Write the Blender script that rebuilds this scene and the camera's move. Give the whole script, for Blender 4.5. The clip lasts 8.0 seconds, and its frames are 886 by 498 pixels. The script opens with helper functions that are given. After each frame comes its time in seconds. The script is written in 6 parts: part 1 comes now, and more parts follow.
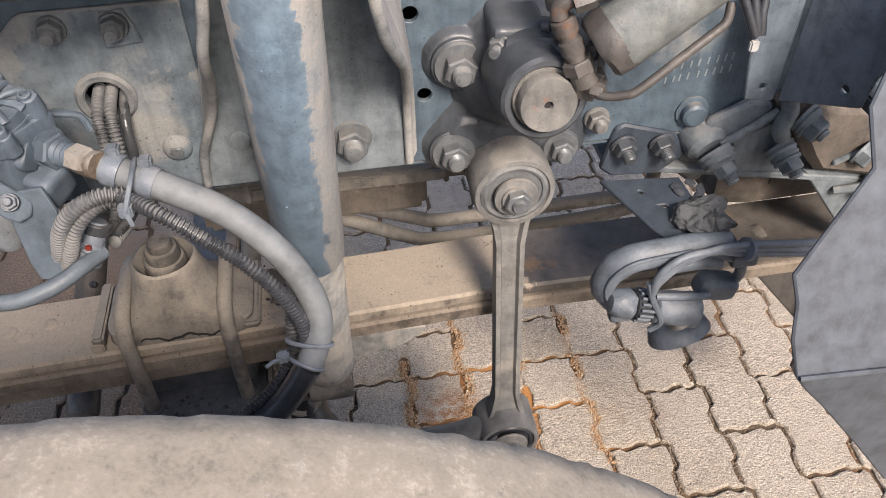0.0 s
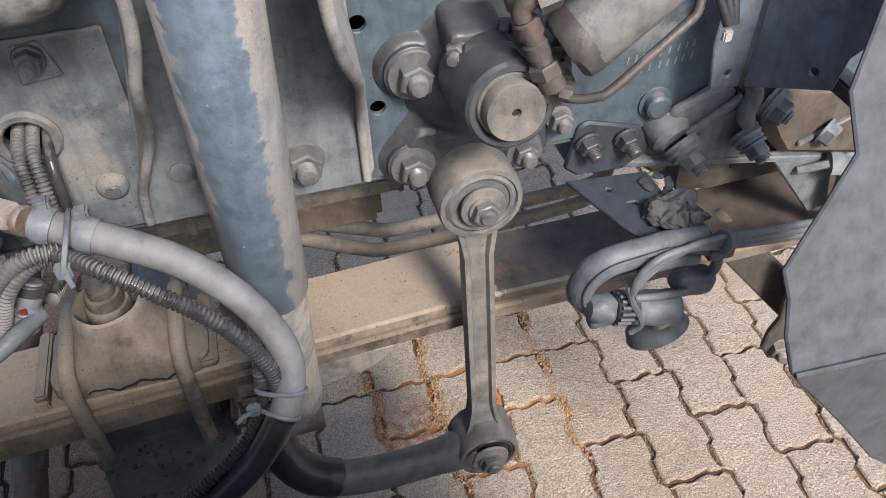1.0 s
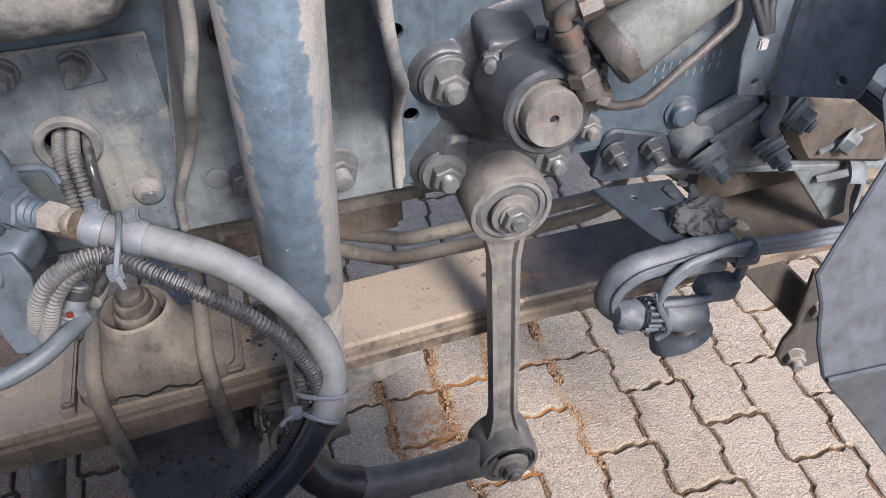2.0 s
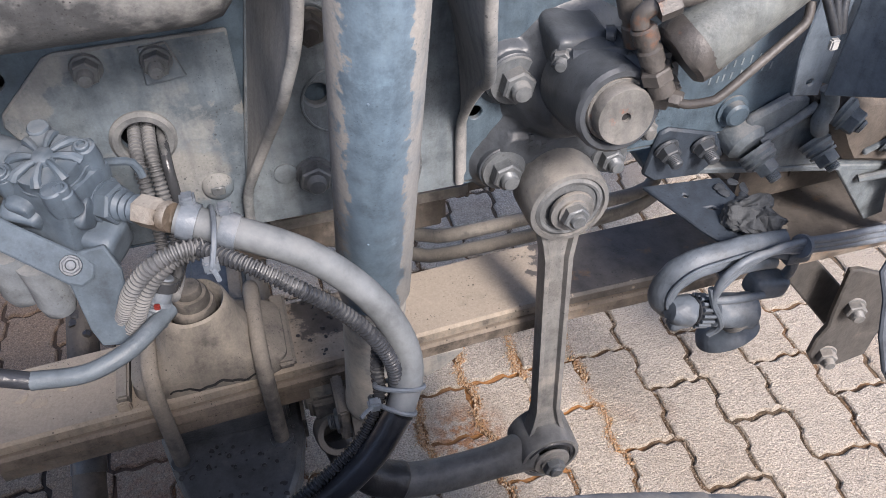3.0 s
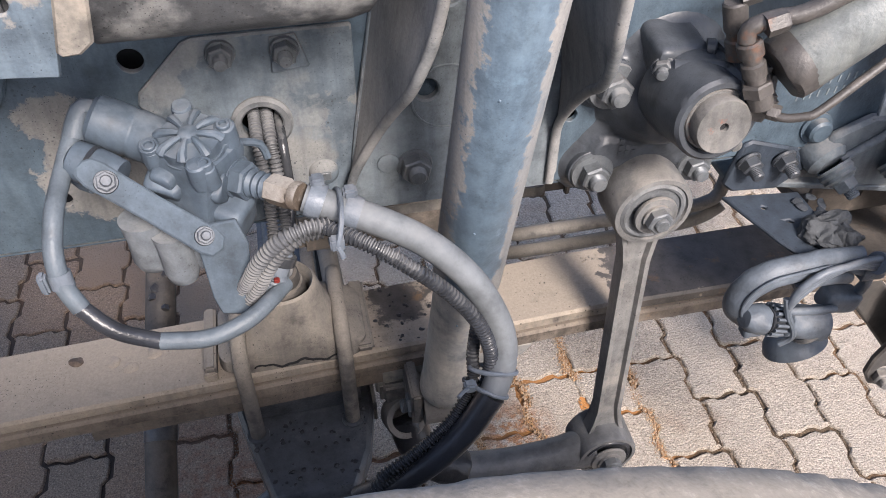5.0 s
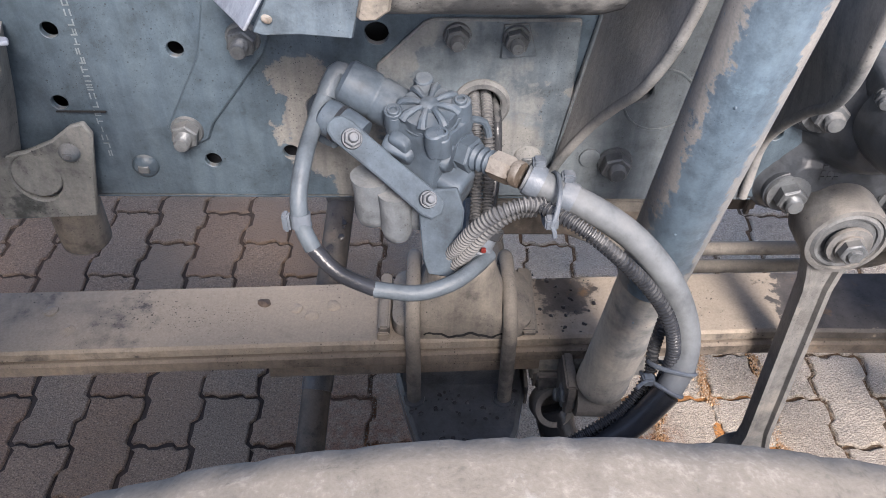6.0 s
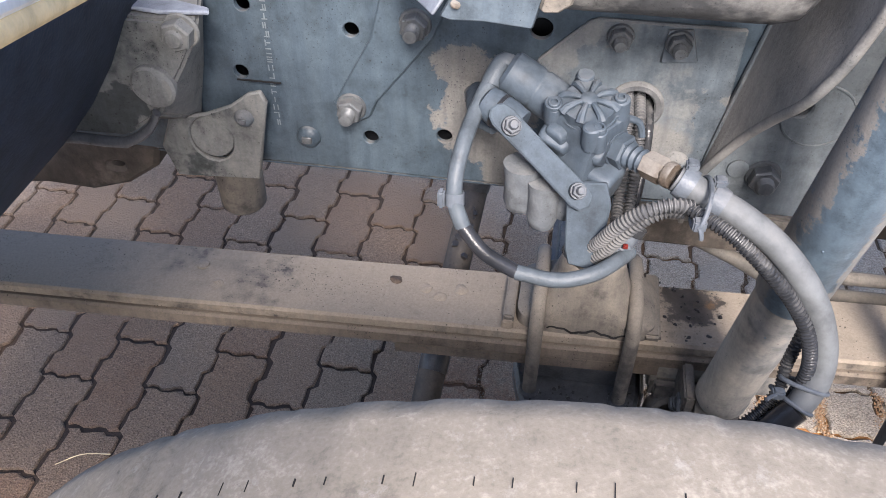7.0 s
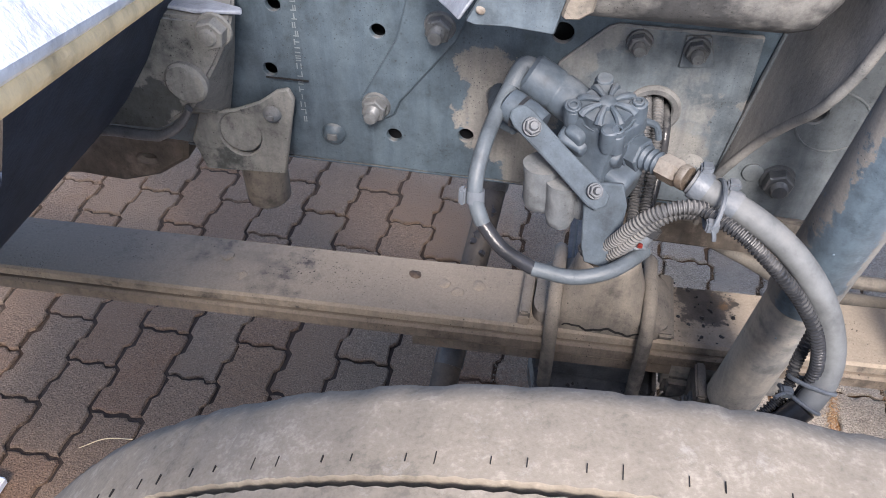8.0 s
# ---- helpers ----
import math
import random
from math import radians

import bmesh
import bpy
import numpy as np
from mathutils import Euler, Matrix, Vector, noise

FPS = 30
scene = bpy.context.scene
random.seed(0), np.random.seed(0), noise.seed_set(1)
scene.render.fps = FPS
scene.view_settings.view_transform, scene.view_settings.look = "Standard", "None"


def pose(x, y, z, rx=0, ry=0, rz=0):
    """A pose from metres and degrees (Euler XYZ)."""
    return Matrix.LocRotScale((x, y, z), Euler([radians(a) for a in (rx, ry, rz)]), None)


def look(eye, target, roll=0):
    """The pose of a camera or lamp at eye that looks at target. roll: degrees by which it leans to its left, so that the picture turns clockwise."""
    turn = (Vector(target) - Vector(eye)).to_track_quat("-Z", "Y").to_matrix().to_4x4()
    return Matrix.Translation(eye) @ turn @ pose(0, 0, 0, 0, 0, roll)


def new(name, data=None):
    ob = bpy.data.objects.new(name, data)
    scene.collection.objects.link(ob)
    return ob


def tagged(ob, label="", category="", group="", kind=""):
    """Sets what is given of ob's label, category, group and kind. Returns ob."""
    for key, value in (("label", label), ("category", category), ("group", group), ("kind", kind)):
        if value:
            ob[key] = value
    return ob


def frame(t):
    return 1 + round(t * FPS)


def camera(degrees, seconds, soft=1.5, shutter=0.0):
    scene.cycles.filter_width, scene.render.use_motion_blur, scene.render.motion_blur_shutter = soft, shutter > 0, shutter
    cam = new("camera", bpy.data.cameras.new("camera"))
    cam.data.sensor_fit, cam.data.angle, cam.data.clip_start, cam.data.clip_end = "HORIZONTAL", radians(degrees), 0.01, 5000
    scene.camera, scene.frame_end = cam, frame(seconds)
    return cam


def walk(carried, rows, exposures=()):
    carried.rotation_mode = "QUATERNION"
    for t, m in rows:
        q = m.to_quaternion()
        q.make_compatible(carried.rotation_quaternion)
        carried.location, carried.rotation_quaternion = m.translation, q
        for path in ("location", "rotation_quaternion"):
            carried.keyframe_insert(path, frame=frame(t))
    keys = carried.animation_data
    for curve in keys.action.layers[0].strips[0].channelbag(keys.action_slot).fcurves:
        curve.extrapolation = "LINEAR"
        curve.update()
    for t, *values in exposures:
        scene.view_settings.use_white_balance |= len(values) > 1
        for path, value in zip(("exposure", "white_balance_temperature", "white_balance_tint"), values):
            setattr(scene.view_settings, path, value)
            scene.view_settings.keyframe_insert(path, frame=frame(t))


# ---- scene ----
cam = camera(57.5, 8.0, soft=0.4)
PATH = [
    (0, (-0.088, 0.021, 1.424), (0.111, 1.462, 0.051), -1.7),
    (0.5, (-0.092, 0.079, 1.423), (0.207, 1.44, -0.012), -3.0),
    (1, (-0.106, 0.09, 1.411), (0.233, 1.48, 0.014), -2.6),
    (2.5, (-0.185, 0.094, 1.413), (0.187, 1.5, 0.04), -1.7),
    (3, (-0.226, 0.101, 1.417), (0.156, 1.503, 0.043), -1.2),
    (3.5, (-0.253, 0.106, 1.416), (0.133, 1.506, 0.041), -0.4),
    (4, (-0.266, 0.094, 1.419), (0.098, 1.504, 0.047), 0.1),
    (5.5, (-0.338, 0.07, 1.443), (-0.121, 1.514, 0.077), 0.8),
    (6, (-0.383, 0.045, 1.449), (-0.363, 1.507, 0.084), 0.8),
    (6.5, (-0.403, 0.028, 1.457), (-0.544, 1.485, 0.094), -0.2),
    (7, (-0.416, 0.005, 1.458), (-0.66, 1.45, 0.098), 0.0),
    (7.5, (-0.423, -0.006, 1.467), (-0.706, 1.431, 0.105), -0.0),
    (8, (-0.416, -0.017, 1.475), (-0.699, 1.418, 0.11), 0.1),
]
walk(cam, [(t, look(eye, target, roll)) for t, eye, target, roll in PATH],
     [(0.0, 0.88, 6500, 13), (0.5, 0.52, 6450, 13), (1.0, 0.7, 6300, 13), (2.5, 0.86, 6000, 14), (4.0, 0.92, 6000, 14), (5.5, 1.0, 6050, 14), (6.5, 1.07, 6050, 14), (7.0, 1.12, 6050, 14), (8.0, 1.02, 6050, 14)])

# ---- light: hazy sun over the tyre from the right, bright sky ----
SUN_FROM = Vector((0.22, -0.96, 0.86)).normalized()
world = bpy.data.worlds.new("sky")
scene.world = world
world.use_nodes = True
wn = world.node_tree.nodes
wl = world.node_tree.links
sky = wn.new("ShaderNodeTexSky")
sky.sky_type = "NISHITA"
sky.sun_disc = False
sky.sun_elevation = math.asin(SUN_FROM.z)
sky.sun_rotation = math.atan2(SUN_FROM.x, SUN_FROM.y)
sky.air_density, sky.dust_density, sky.ozone_density = 0.9, 3.0, 0.6
wn["Background"].inputs["Strength"].default_value = 0.19
wl.new(sky.outputs["Color"], wn["Background"].inputs["Color"])
sun = new("sun", bpy.data.lights.new("sun", "SUN"))
sun.data.energy, sun.data.angle, sun.data.color = 4.4, radians(14.0), (1.0, 0.88, 0.75)
sun.matrix_world = look(SUN_FROM * 10, (0, 0, 0))


# ---- materials ----
def nodes_of(name):
    m = bpy.data.materials.new(name)
    m.use_nodes = True
    return m, m.node_tree.nodes, m.node_tree.links, m.node_tree.nodes["Principled BSDF"]


def noise_of(n, l, where, scale, detail=4.0, rough=0.55):
    t = n.new("ShaderNodeTexNoise")
    t.inputs["Scale"].default_value, t.inputs["Detail"].default_value, t.inputs["Roughness"].default_value = scale, detail, rough
    l.new(where, t.inputs["Vector"])
    return t.outputs["Fac"]


def ramp_of(n, l, fac, *stops):
    r = n.new("ShaderNodeValToRGB")
    e = r.color_ramp.elements
    while len(e) < len(stops):
        e.new(0.5)
    for k, (p, c) in enumerate(stops):
        e[k].position = p
        e[k].color = (*c, 1) if len(c) == 3 else (c[0], c[0], c[0], 1)
    l.new(fac, r.inputs["Fac"])
    return r.outputs["Color"]


def math_of(n, l, op, a, b, clamp=False):
    m = n.new("ShaderNodeMath")
    m.operation, m.use_clamp = op, clamp
    for k, v in enumerate((a, b)):
        if isinstance(v, (int, float)):
            m.inputs[k].default_value = v
        else:
            l.new(v, m.inputs[k])
    return m.outputs[0]


def mix_of(n, l, fac, a, b):
    m = n.new("ShaderNodeMix")
    m.data_type = "RGBA"
    for s, v in ((m.inputs["Factor"], fac), (m.inputs[6], a), (m.inputs[7], b)):
        if isinstance(v, tuple):
            s.default_value = (*v, 1)
        elif isinstance(v, (int, float)):
            s.default_value = v
        else:
            l.new(v, s)
    return m.outputs[2]


def bump_of(n, l, p, height, strength, distance):
    b = n.new("ShaderNodeBump")
    b.inputs["Strength"].default_value, b.inputs["Distance"].default_value = strength, distance
    l.new(height, b.inputs["Height"])
    l.new(b.outputs["Normal"], p.inputs["Normal"])


def dusty(name, paint, dust, cover=0.5, up=0.5, rough=0.55, metal=0.0, grain=260.0, spots=0.35, worn=None, relief=0.35, blots=(), strip=None):
    """Painted or bare metal under road dust: the paint varies, dust lies in patches and on what faces up, dark specks over it."""
    m, n, l, p = nodes_of(name)
    g = n.new("ShaderNodeNewGeometry")
    at = g.outputs["Position"]
    big = noise_of(n, l, at, 7.0, 5.0)
    mid = noise_of(n, l, at, 38.0, 6.0, 0.65)
    fine = noise_of(n, l, at, grain, 3.0)
    sep = n.new("ShaderNodeSeparateXYZ")
    l.new(g.outputs["Normal"], sep.inputs[0])
    lift = math_of(n, l, "MULTIPLY", math_of(n, l, "MAXIMUM", sep.outputs["Z"], 0.0), up)
    s = math_of(n, l, "ADD", math_of(n, l, "MULTIPLY", big, 1.1), math_of(n, l, "MULTIPLY", mid, 0.7))
    s = math_of(n, l, "ADD", s, lift)
    s = math_of(n, l, "ADD", s, cover - 1.4)
    for place, reach, amount in blots:
        d = n.new("ShaderNodeVectorMath")
        d.operation = "DISTANCE"
        d.inputs[1].default_value = place
        l.new(at, d.inputs[0])
        far = math_of(n, l, "ADD", d.outputs["Value"], math_of(n, l, "MULTIPLY", math_of(n, l, "SUBTRACT", mid, 0.31), reach * 1.3))
        fall = ramp_of(n, l, math_of(n, l, "DIVIDE", far, reach * 1.5), (0.52, (1.0,)), (0.72, (0.0,)))
        s = math_of(n, l, "ADD", s, math_of(n, l, "MULTIPLY", fall, amount))
    if strip:
        # a long band wiped clean between ragged edges
        place, across, half, amount = strip
        d = n.new("ShaderNodeVectorMath")
        d.operation = "DOT_PRODUCT"
        d.inputs[1].default_value = across
        l.new(at, d.inputs[0])
        off = math_of(n, l, "ABSOLUTE", math_of(n, l, "SUBTRACT", d.outputs["Value"], place.dot(across)), 0.0)
        rag = math_of(n, l, "ADD", math_of(n, l, "MULTIPLY", math_of(n, l, "SUBTRACT", mid, 0.5), half * 1.4), math_of(n, l, "MULTIPLY", math_of(n, l, "SUBTRACT", noise_of(n, l, at, 150.0, 4.0, 0.7), 0.5), half * 0.7))
        fall = ramp_of(n, l, math_of(n, l, "DIVIDE", math_of(n, l, "ADD", off, rag), half * 2.0), (0.42, (1.0,)), (0.56, (0.0,)))
        s = math_of(n, l, "ADD", s, math_of(n, l, "MULTIPLY", fall, amount))
    mask = ramp_of(n, l, s, (0.16, (0.0,)), (0.3, (0.62,)), (0.5, (1.0,)))
    dark = tuple(c * 0.62 for c in paint)
    light = tuple(min(1.0, c * 1.3) for c in paint)
    body = ramp_of(n, l, mid, (0.3, dark), (0.5, paint), (0.72, light))
    if worn:
        w = ramp_of(n, l, noise_of(n, l, at, 22.0, 8.0, 0.7), (0.6, (0.0,)), (0.68, (1.0,)))
        body = mix_of(n, l, w, body, worn)
    film = ramp_of(n, l, fine, (0.3, tuple(c * 0.9 for c in dust)), (0.7, tuple(min(1.0, c * 1.06) for c in dust)))
    colour = mix_of(n, l, mask, body, film)
    speck = ramp_of(n, l, noise_of(n, l, at, grain * 1.7, 2.0, 0.6), (0.34, (0.72, 0.72, 0.72)), (0.5, (1.0, 1.0, 1.0)), (0.66, (1.3, 1.3, 1.3)))
    tint = n.new("ShaderNodeMix")
    tint.data_type, tint.blend_type = "RGBA", "MULTIPLY"
    tint.inputs["Factor"].default_value = 0.2 if spots >= 0.3 else 0.06
    l.new(colour, tint.inputs[6])
    l.new(speck, tint.inputs[7])
    colour = tint.outputs[2]
    smear = ramp_of(n, l, noise_of(n, l, at, 17.0, 9.0, 0.72), (0.33, (0.42, 0.42, 0.44)), (0.42, (0.95, 0.95, 0.95)), (0.56, (1.0, 1.0, 1.0)), (0.68, (1.16, 1.14, 1.11)))
    tint = n.new("ShaderNodeMix")
    tint.data_type, tint.blend_type = "RGBA", "MULTIPLY"
    tint.inputs["Factor"].default_value = 0.42 if spots else 0.2
    l.new(colour, tint.inputs[6])
    l.new(smear, tint.inputs[7])
    colour = tint.outputs[2]
    if spots:
        # rain runs down what stands upright
        long = n.new("ShaderNodeVectorMath")
        long.operation = "MULTIPLY"
        long.inputs[1].default_value = (75.0, 75.0, 8.0)
        l.new(at, long.inputs[0])
        runs = ramp_of(n, l, noise_of(n, l, long.outputs[0], 1.0, 4.0, 0.6), (0.36, (0.72, 0.74, 0.77)), (0.5, (1.0, 1.0, 1.0)), (0.64, (1.14, 1.12, 1.09)))
        tint = n.new("ShaderNodeMix")
        tint.data_type, tint.blend_type = "RGBA", "MULTIPLY"
        l.new(math_of(n, l, "MULTIPLY", math_of(n, l, "SUBTRACT", 1.0, math_of(n, l, "ABSOLUTE", sep.outputs["Z"], 0.0)), 0.6), tint.inputs["Factor"])
        l.new(colour, tint.inputs[6])
        l.new(runs, tint.inputs[7])
        colour = tint.outputs[2]
    v = n.new("ShaderNodeTexVoronoi")
    v.inputs["Scale"].default_value = 95.0
    l.new(at, v.inputs["Vector"])
    dots = ramp_of(n, l, math_of(n, l, "ADD", v.outputs["Distance"], math_of(n, l, "MULTIPLY", big, 0.5)), (0.26, (1.0,)), (0.36, (0.0,)))
    colour = mix_of(n, l, math_of(n, l, "MULTIPLY", dots, spots), colour, tuple(c * 0.3 for c in paint))
    if spots:
        cluster = ramp_of(n, l, noise_of(n, l, at, 13.0, 3.0, 0.6), (0.47, (0.0,)), (0.6, (1.0,)))
        v = n.new("ShaderNodeTexVoronoi")
        v.inputs["Scale"].default_value = 300.0
        l.new(at, v.inputs["Vector"])
        pits = ramp_of(n, l, math_of(n, l, "ADD", v.outputs["Distance"], math_of(n, l, "MULTIPLY", mid, 0.55)), (0.36, (1.0,)), (0.44, (0.0,)))
        colour = mix_of(n, l, math_of(n, l, "MULTIPLY", math_of(n, l, "MULTIPLY", pits, cluster), min(1.0, spots * 1.2)), colour, tuple(c * 0.35 for c in paint))
        # mud spatter: round drops of mixed size, thrown in clusters
        for scale, size in ((150.0, 0.24), (420.0, 0.3)):
            v = n.new("ShaderNodeTexVoronoi")
            v.inputs["Scale"].default_value = scale
            l.new(at, v.inputs["Vector"])
            hue = n.new("ShaderNodeSeparateColor")
            l.new(v.outputs["Color"], hue.inputs[0])
            r = math_of(n, l, "MULTIPLY", math_of(n, l, "SUBTRACT", hue.outputs[0], 0.45), size * 1.8)
            drop = math_of(n, l, "MULTIPLY", math_of(n, l, "SUBTRACT", r, v.outputs["Distance"]), 14.0, True)
            drop = math_of(n, l, "MULTIPLY", math_of(n, l, "MULTIPLY", drop, cluster), min(0.85, 0.4 + spots))
            colour = mix_of(n, l, drop, colour, tuple(c * 0.33 for c in paint))
    l.new(colour, p.inputs["Base Color"])
    l.new(ramp_of(n, l, mask, (0.0, (rough,)), (1.0, (0.92,))), p.inputs["Roughness"])
    p.inputs["Metallic"].default_value = metal
    p.inputs["Specular IOR Level"].default_value = 0.35
    bump_of(n, l, p, math_of(n, l, "ADD", fine, math_of(n, l, "MULTIPLY", mid, 1.5)), relief, 0.0016)
    return m


rail_paint = dusty("rail_paint", (0.054, 0.075, 0.095), (0.152, 0.151, 0.145), 0.3, 0.5, 0.45, spots=0.5,
                   blots=(((-0.5, 0.8, 0.93), 0.085, 1.3), ((-0.46, 0.8, 0.86), 0.06, 1.2), ((-0.53, 0.8, 0.99), 0.045, 1.2), ((0.3, 0.8, 0.98), 0.1, 0.3), ((-0.1, 0.8, 0.84), 0.05, 0.5)))
# The first two blots paint the flange's shadow, with dust missing there too.
plate_paint = dusty("plate_paint", (0.086, 0.105, 0.122), (0.156, 0.158, 0.155), 0.66, 0.4, 0.6, spots=0.6,
                    blots=(((-0.246, 0.79, 1.02), 0.045, -0.9), ((-0.243, 0.79, 0.955), 0.032, -0.9), ((-0.37, 0.79, 1.0), 0.05, -0.4), ((-0.3, 0.79, 0.91), 0.05, 0.4)))
bracket_paint = dusty("bracket_paint", (0.105, 0.122, 0.134), (0.182, 0.184, 0.18), 0.5, 0.3, 0.6, spots=0.3)
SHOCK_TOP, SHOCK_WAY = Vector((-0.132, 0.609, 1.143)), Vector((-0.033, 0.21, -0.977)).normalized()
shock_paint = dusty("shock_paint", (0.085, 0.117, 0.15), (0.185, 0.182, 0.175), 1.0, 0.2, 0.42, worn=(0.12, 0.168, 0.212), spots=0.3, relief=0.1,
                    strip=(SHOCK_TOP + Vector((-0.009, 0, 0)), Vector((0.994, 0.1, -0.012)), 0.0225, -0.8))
shock_dusty = dusty("shock_dusty", (0.17, 0.172, 0.17), (0.265, 0.248, 0.22), 0.8, 0.25, 0.75, spots=0.15, relief=0.15)
# Besides bare dark steel, the blots paint the link's shadow and sunlit stretches.
spring_steel = dusty("spring_steel", (0.068, 0.061, 0.055), (0.23, 0.198, 0.16), 0.92, 0.18, 0.55, worn=(0.13, 0.085, 0.05), spots=0.8,
                     blots=(((0.21, 0.87, 0.58), 0.125, -1.5), ((0.28, 0.87, 0.58), 0.11, -1.3), ((0.4, 0.87, 0.58), 0.14, -1.7), ((0.58, 0.87, 0.58), 0.22, -1.8), ((-0.19, 0.88, 0.58), 0.06, -0.7), ((-0.95, 0.82, 0.58), 0.2, -0.2), ((-0.68, 0.82, 0.58), 0.1, 0.3), ((-0.03, 0.86, 0.58), 0.07, 0.4)))
spring_brown = dusty("spring_brown", (0.06, 0.051, 0.043), (0.175, 0.146, 0.117), 0.85, 0.15, 0.6, worn=(0.12, 0.075, 0.045), spots=0.8)
cast_dusty = dusty("cast_dusty", (0.085, 0.08, 0.076), (0.175, 0.158, 0.136), 0.7, 0.3, 0.8, spots=0.5)
axle_black = dusty("axle_black", (0.062, 0.066, 0.072), (0.12, 0.117, 0.112), 0.4, 0.2, 0.3, spots=0.9)
rod_brown = dusty("rod_brown", (0.045, 0.04, 0.036), (0.115, 0.098, 0.08), 0.5, 0.3, 0.55, spots=0.6)
bar_grey = dusty("bar_grey", (0.085, 0.087, 0.09), (0.14, 0.136, 0.13), 0.4, 0.25, 0.4, spots=0.2)
stay_blue = dusty("stay_blue", (0.026, 0.034, 0.046), (0.06, 0.065, 0.072), 0.3, 0.1, 0.55, spots=0.8)
gear_cast = dusty("gear_cast", (0.042, 0.047, 0.054), (0.085, 0.085, 0.085), 0.36, 0.1, 0.4, spots=0.35, relief=0.18)
bolt_steel = dusty("bolt_steel", (0.1, 0.108, 0.115), (0.142, 0.141, 0.137), 0.45, 0.3, 0.42, metal=0.25, spots=0.4)
link_steel = dusty("link_steel", (0.13, 0.13, 0.128), (0.2, 0.186, 0.167), 0.55, 0.3, 0.5, metal=0.15)
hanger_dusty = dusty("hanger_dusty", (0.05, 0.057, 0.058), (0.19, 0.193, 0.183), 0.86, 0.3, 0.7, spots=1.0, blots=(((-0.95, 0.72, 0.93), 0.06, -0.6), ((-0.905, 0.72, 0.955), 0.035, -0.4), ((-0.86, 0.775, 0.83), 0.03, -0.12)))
rubber_dusty = dusty("rubber_dusty", (0.085, 0.09, 0.095), (0.152, 0.154, 0.154), 0.62, 0.3, 0.75)
rubber_black = dusty("rubber_black", (0.022, 0.024, 0.029), (0.11, 0.113, 0.118), 0.22, 0.25, 0.3, spots=0.0)
hose_grey = dusty("hose_grey", (0.104, 0.113, 0.121), (0.13, 0.135, 0.138), 0.45, 0.25, 0.6, spots=0.0, relief=0.1)
hose_blue = dusty("hose_blue", (0.07, 0.085, 0.1), (0.11, 0.118, 0.126), 0.45, 0.2, 0.5, spots=0.0)
conduit_grey = dusty("conduit_grey", (0.028, 0.03, 0.034), (0.15, 0.15, 0.147), 0.42, 0.3, 0.24, spots=0.0)
conduit_dusty = dusty("conduit_dusty", (0.075, 0.078, 0.083), (0.155, 0.153, 0.148), 0.55, 0.3, 0.5, spots=0.1)
conduit_black = dusty("conduit_black", (0.022, 0.024, 0.028), (0.12, 0.12, 0.12), 0.2, 0.3, 0.3, spots=0.0)
valve_alloy = dusty("valve_alloy", (0.055, 0.072, 0.092), (0.108, 0.121, 0.135), 0.36, 0.25, 0.55, relief=0.14, spots=0.25)
valve_bolt = dusty("valve_bolt", (0.09, 0.1, 0.115), (0.13, 0.133, 0.137), 0.5, 0.3, 0.6, spots=0.2)
horn_blue = dusty("horn_blue", (0.07, 0.083, 0.1), (0.15, 0.153, 0.156), 0.42, 0.25, 0.5, spots=0.2)
valve_arm = dusty("valve_arm", (0.056, 0.073, 0.092), (0.1, 0.11, 0.12), 0.38, 0.15, 0.85, spots=0.3, relief=0.08)
brass_worn = dusty("brass_worn", (0.1, 0.08, 0.062), (0.195, 0.188, 0.175), 0.72, 0.2, 0.5, spots=0.9, worn=(0.24, 0.1, 0.03), relief=0.6)
plastic_grey = dusty("plastic_grey", (0.095, 0.11, 0.13), (0.14, 0.146, 0.154), 0.45, 0.3, 0.45, spots=0.1)
tank_grey = dusty("tank_grey", (0.048, 0.05, 0.053), (0.185, 0.184, 0.178), 0.68, 0.05, 0.55, spots=0.9)
bracket_rust = dusty("bracket_rust", (0.085, 0.11, 0.135), (0.2, 0.193, 0.18), 0.3, 0.1, 0.6, spots=0.4, blots=(((-0.462, 0.565, 1.245), 0.056, 1.3),))
bracket_tan = dusty("bracket_tan", (0.14, 0.13, 0.115), (0.25, 0.222, 0.185), 0.7, 0.2, 0.8, spots=0.3)
flange_dust = dusty("flange_dust", (0.13, 0.138, 0.142), (0.205, 0.202, 0.195), 0.9, 0.2, 0.85, spots=0.3)
flap_grey = dusty("flap_grey", (0.05, 0.058, 0.07), (0.068, 0.074, 0.083), 0.42, 0.15, 0.5, spots=0.15, relief=0.1)
bracket_blue = dusty("bracket_blue", (0.085, 0.105, 0.13), (0.175, 0.18, 0.185), 0.45, 0.3, 0.5, spots=0.5)
guard_dark = dusty("guard_dark", (0.05, 0.062, 0.086), (0.09, 0.1, 0.123), 0.3, 0.2, 0.42, spots=0.0)
guard_white = dusty("guard_white", (0.72, 0.74, 0.78), (0.6, 0.56, 0.48), 0.2, 0.2, 0.35, spots=0.0)
guard_cream = dusty("guard_cream", (0.62, 0.5, 0.3), (0.6, 0.52, 0.38), 0.5, 0.2, 0.5, spots=0.0)
pipe_tan = dusty("pipe_tan", (0.1, 0.095, 0.088), (0.16, 0.147, 0.13), 0.6, 0.4, 0.6, spots=0.3)
cap_rust = dusty("cap_rust", (0.115, 0.113, 0.108), (0.16, 0.152, 0.14), 0.5, 0.3, 0.45, metal=0.2, worn=(0.2, 0.085, 0.055), spots=0.3)
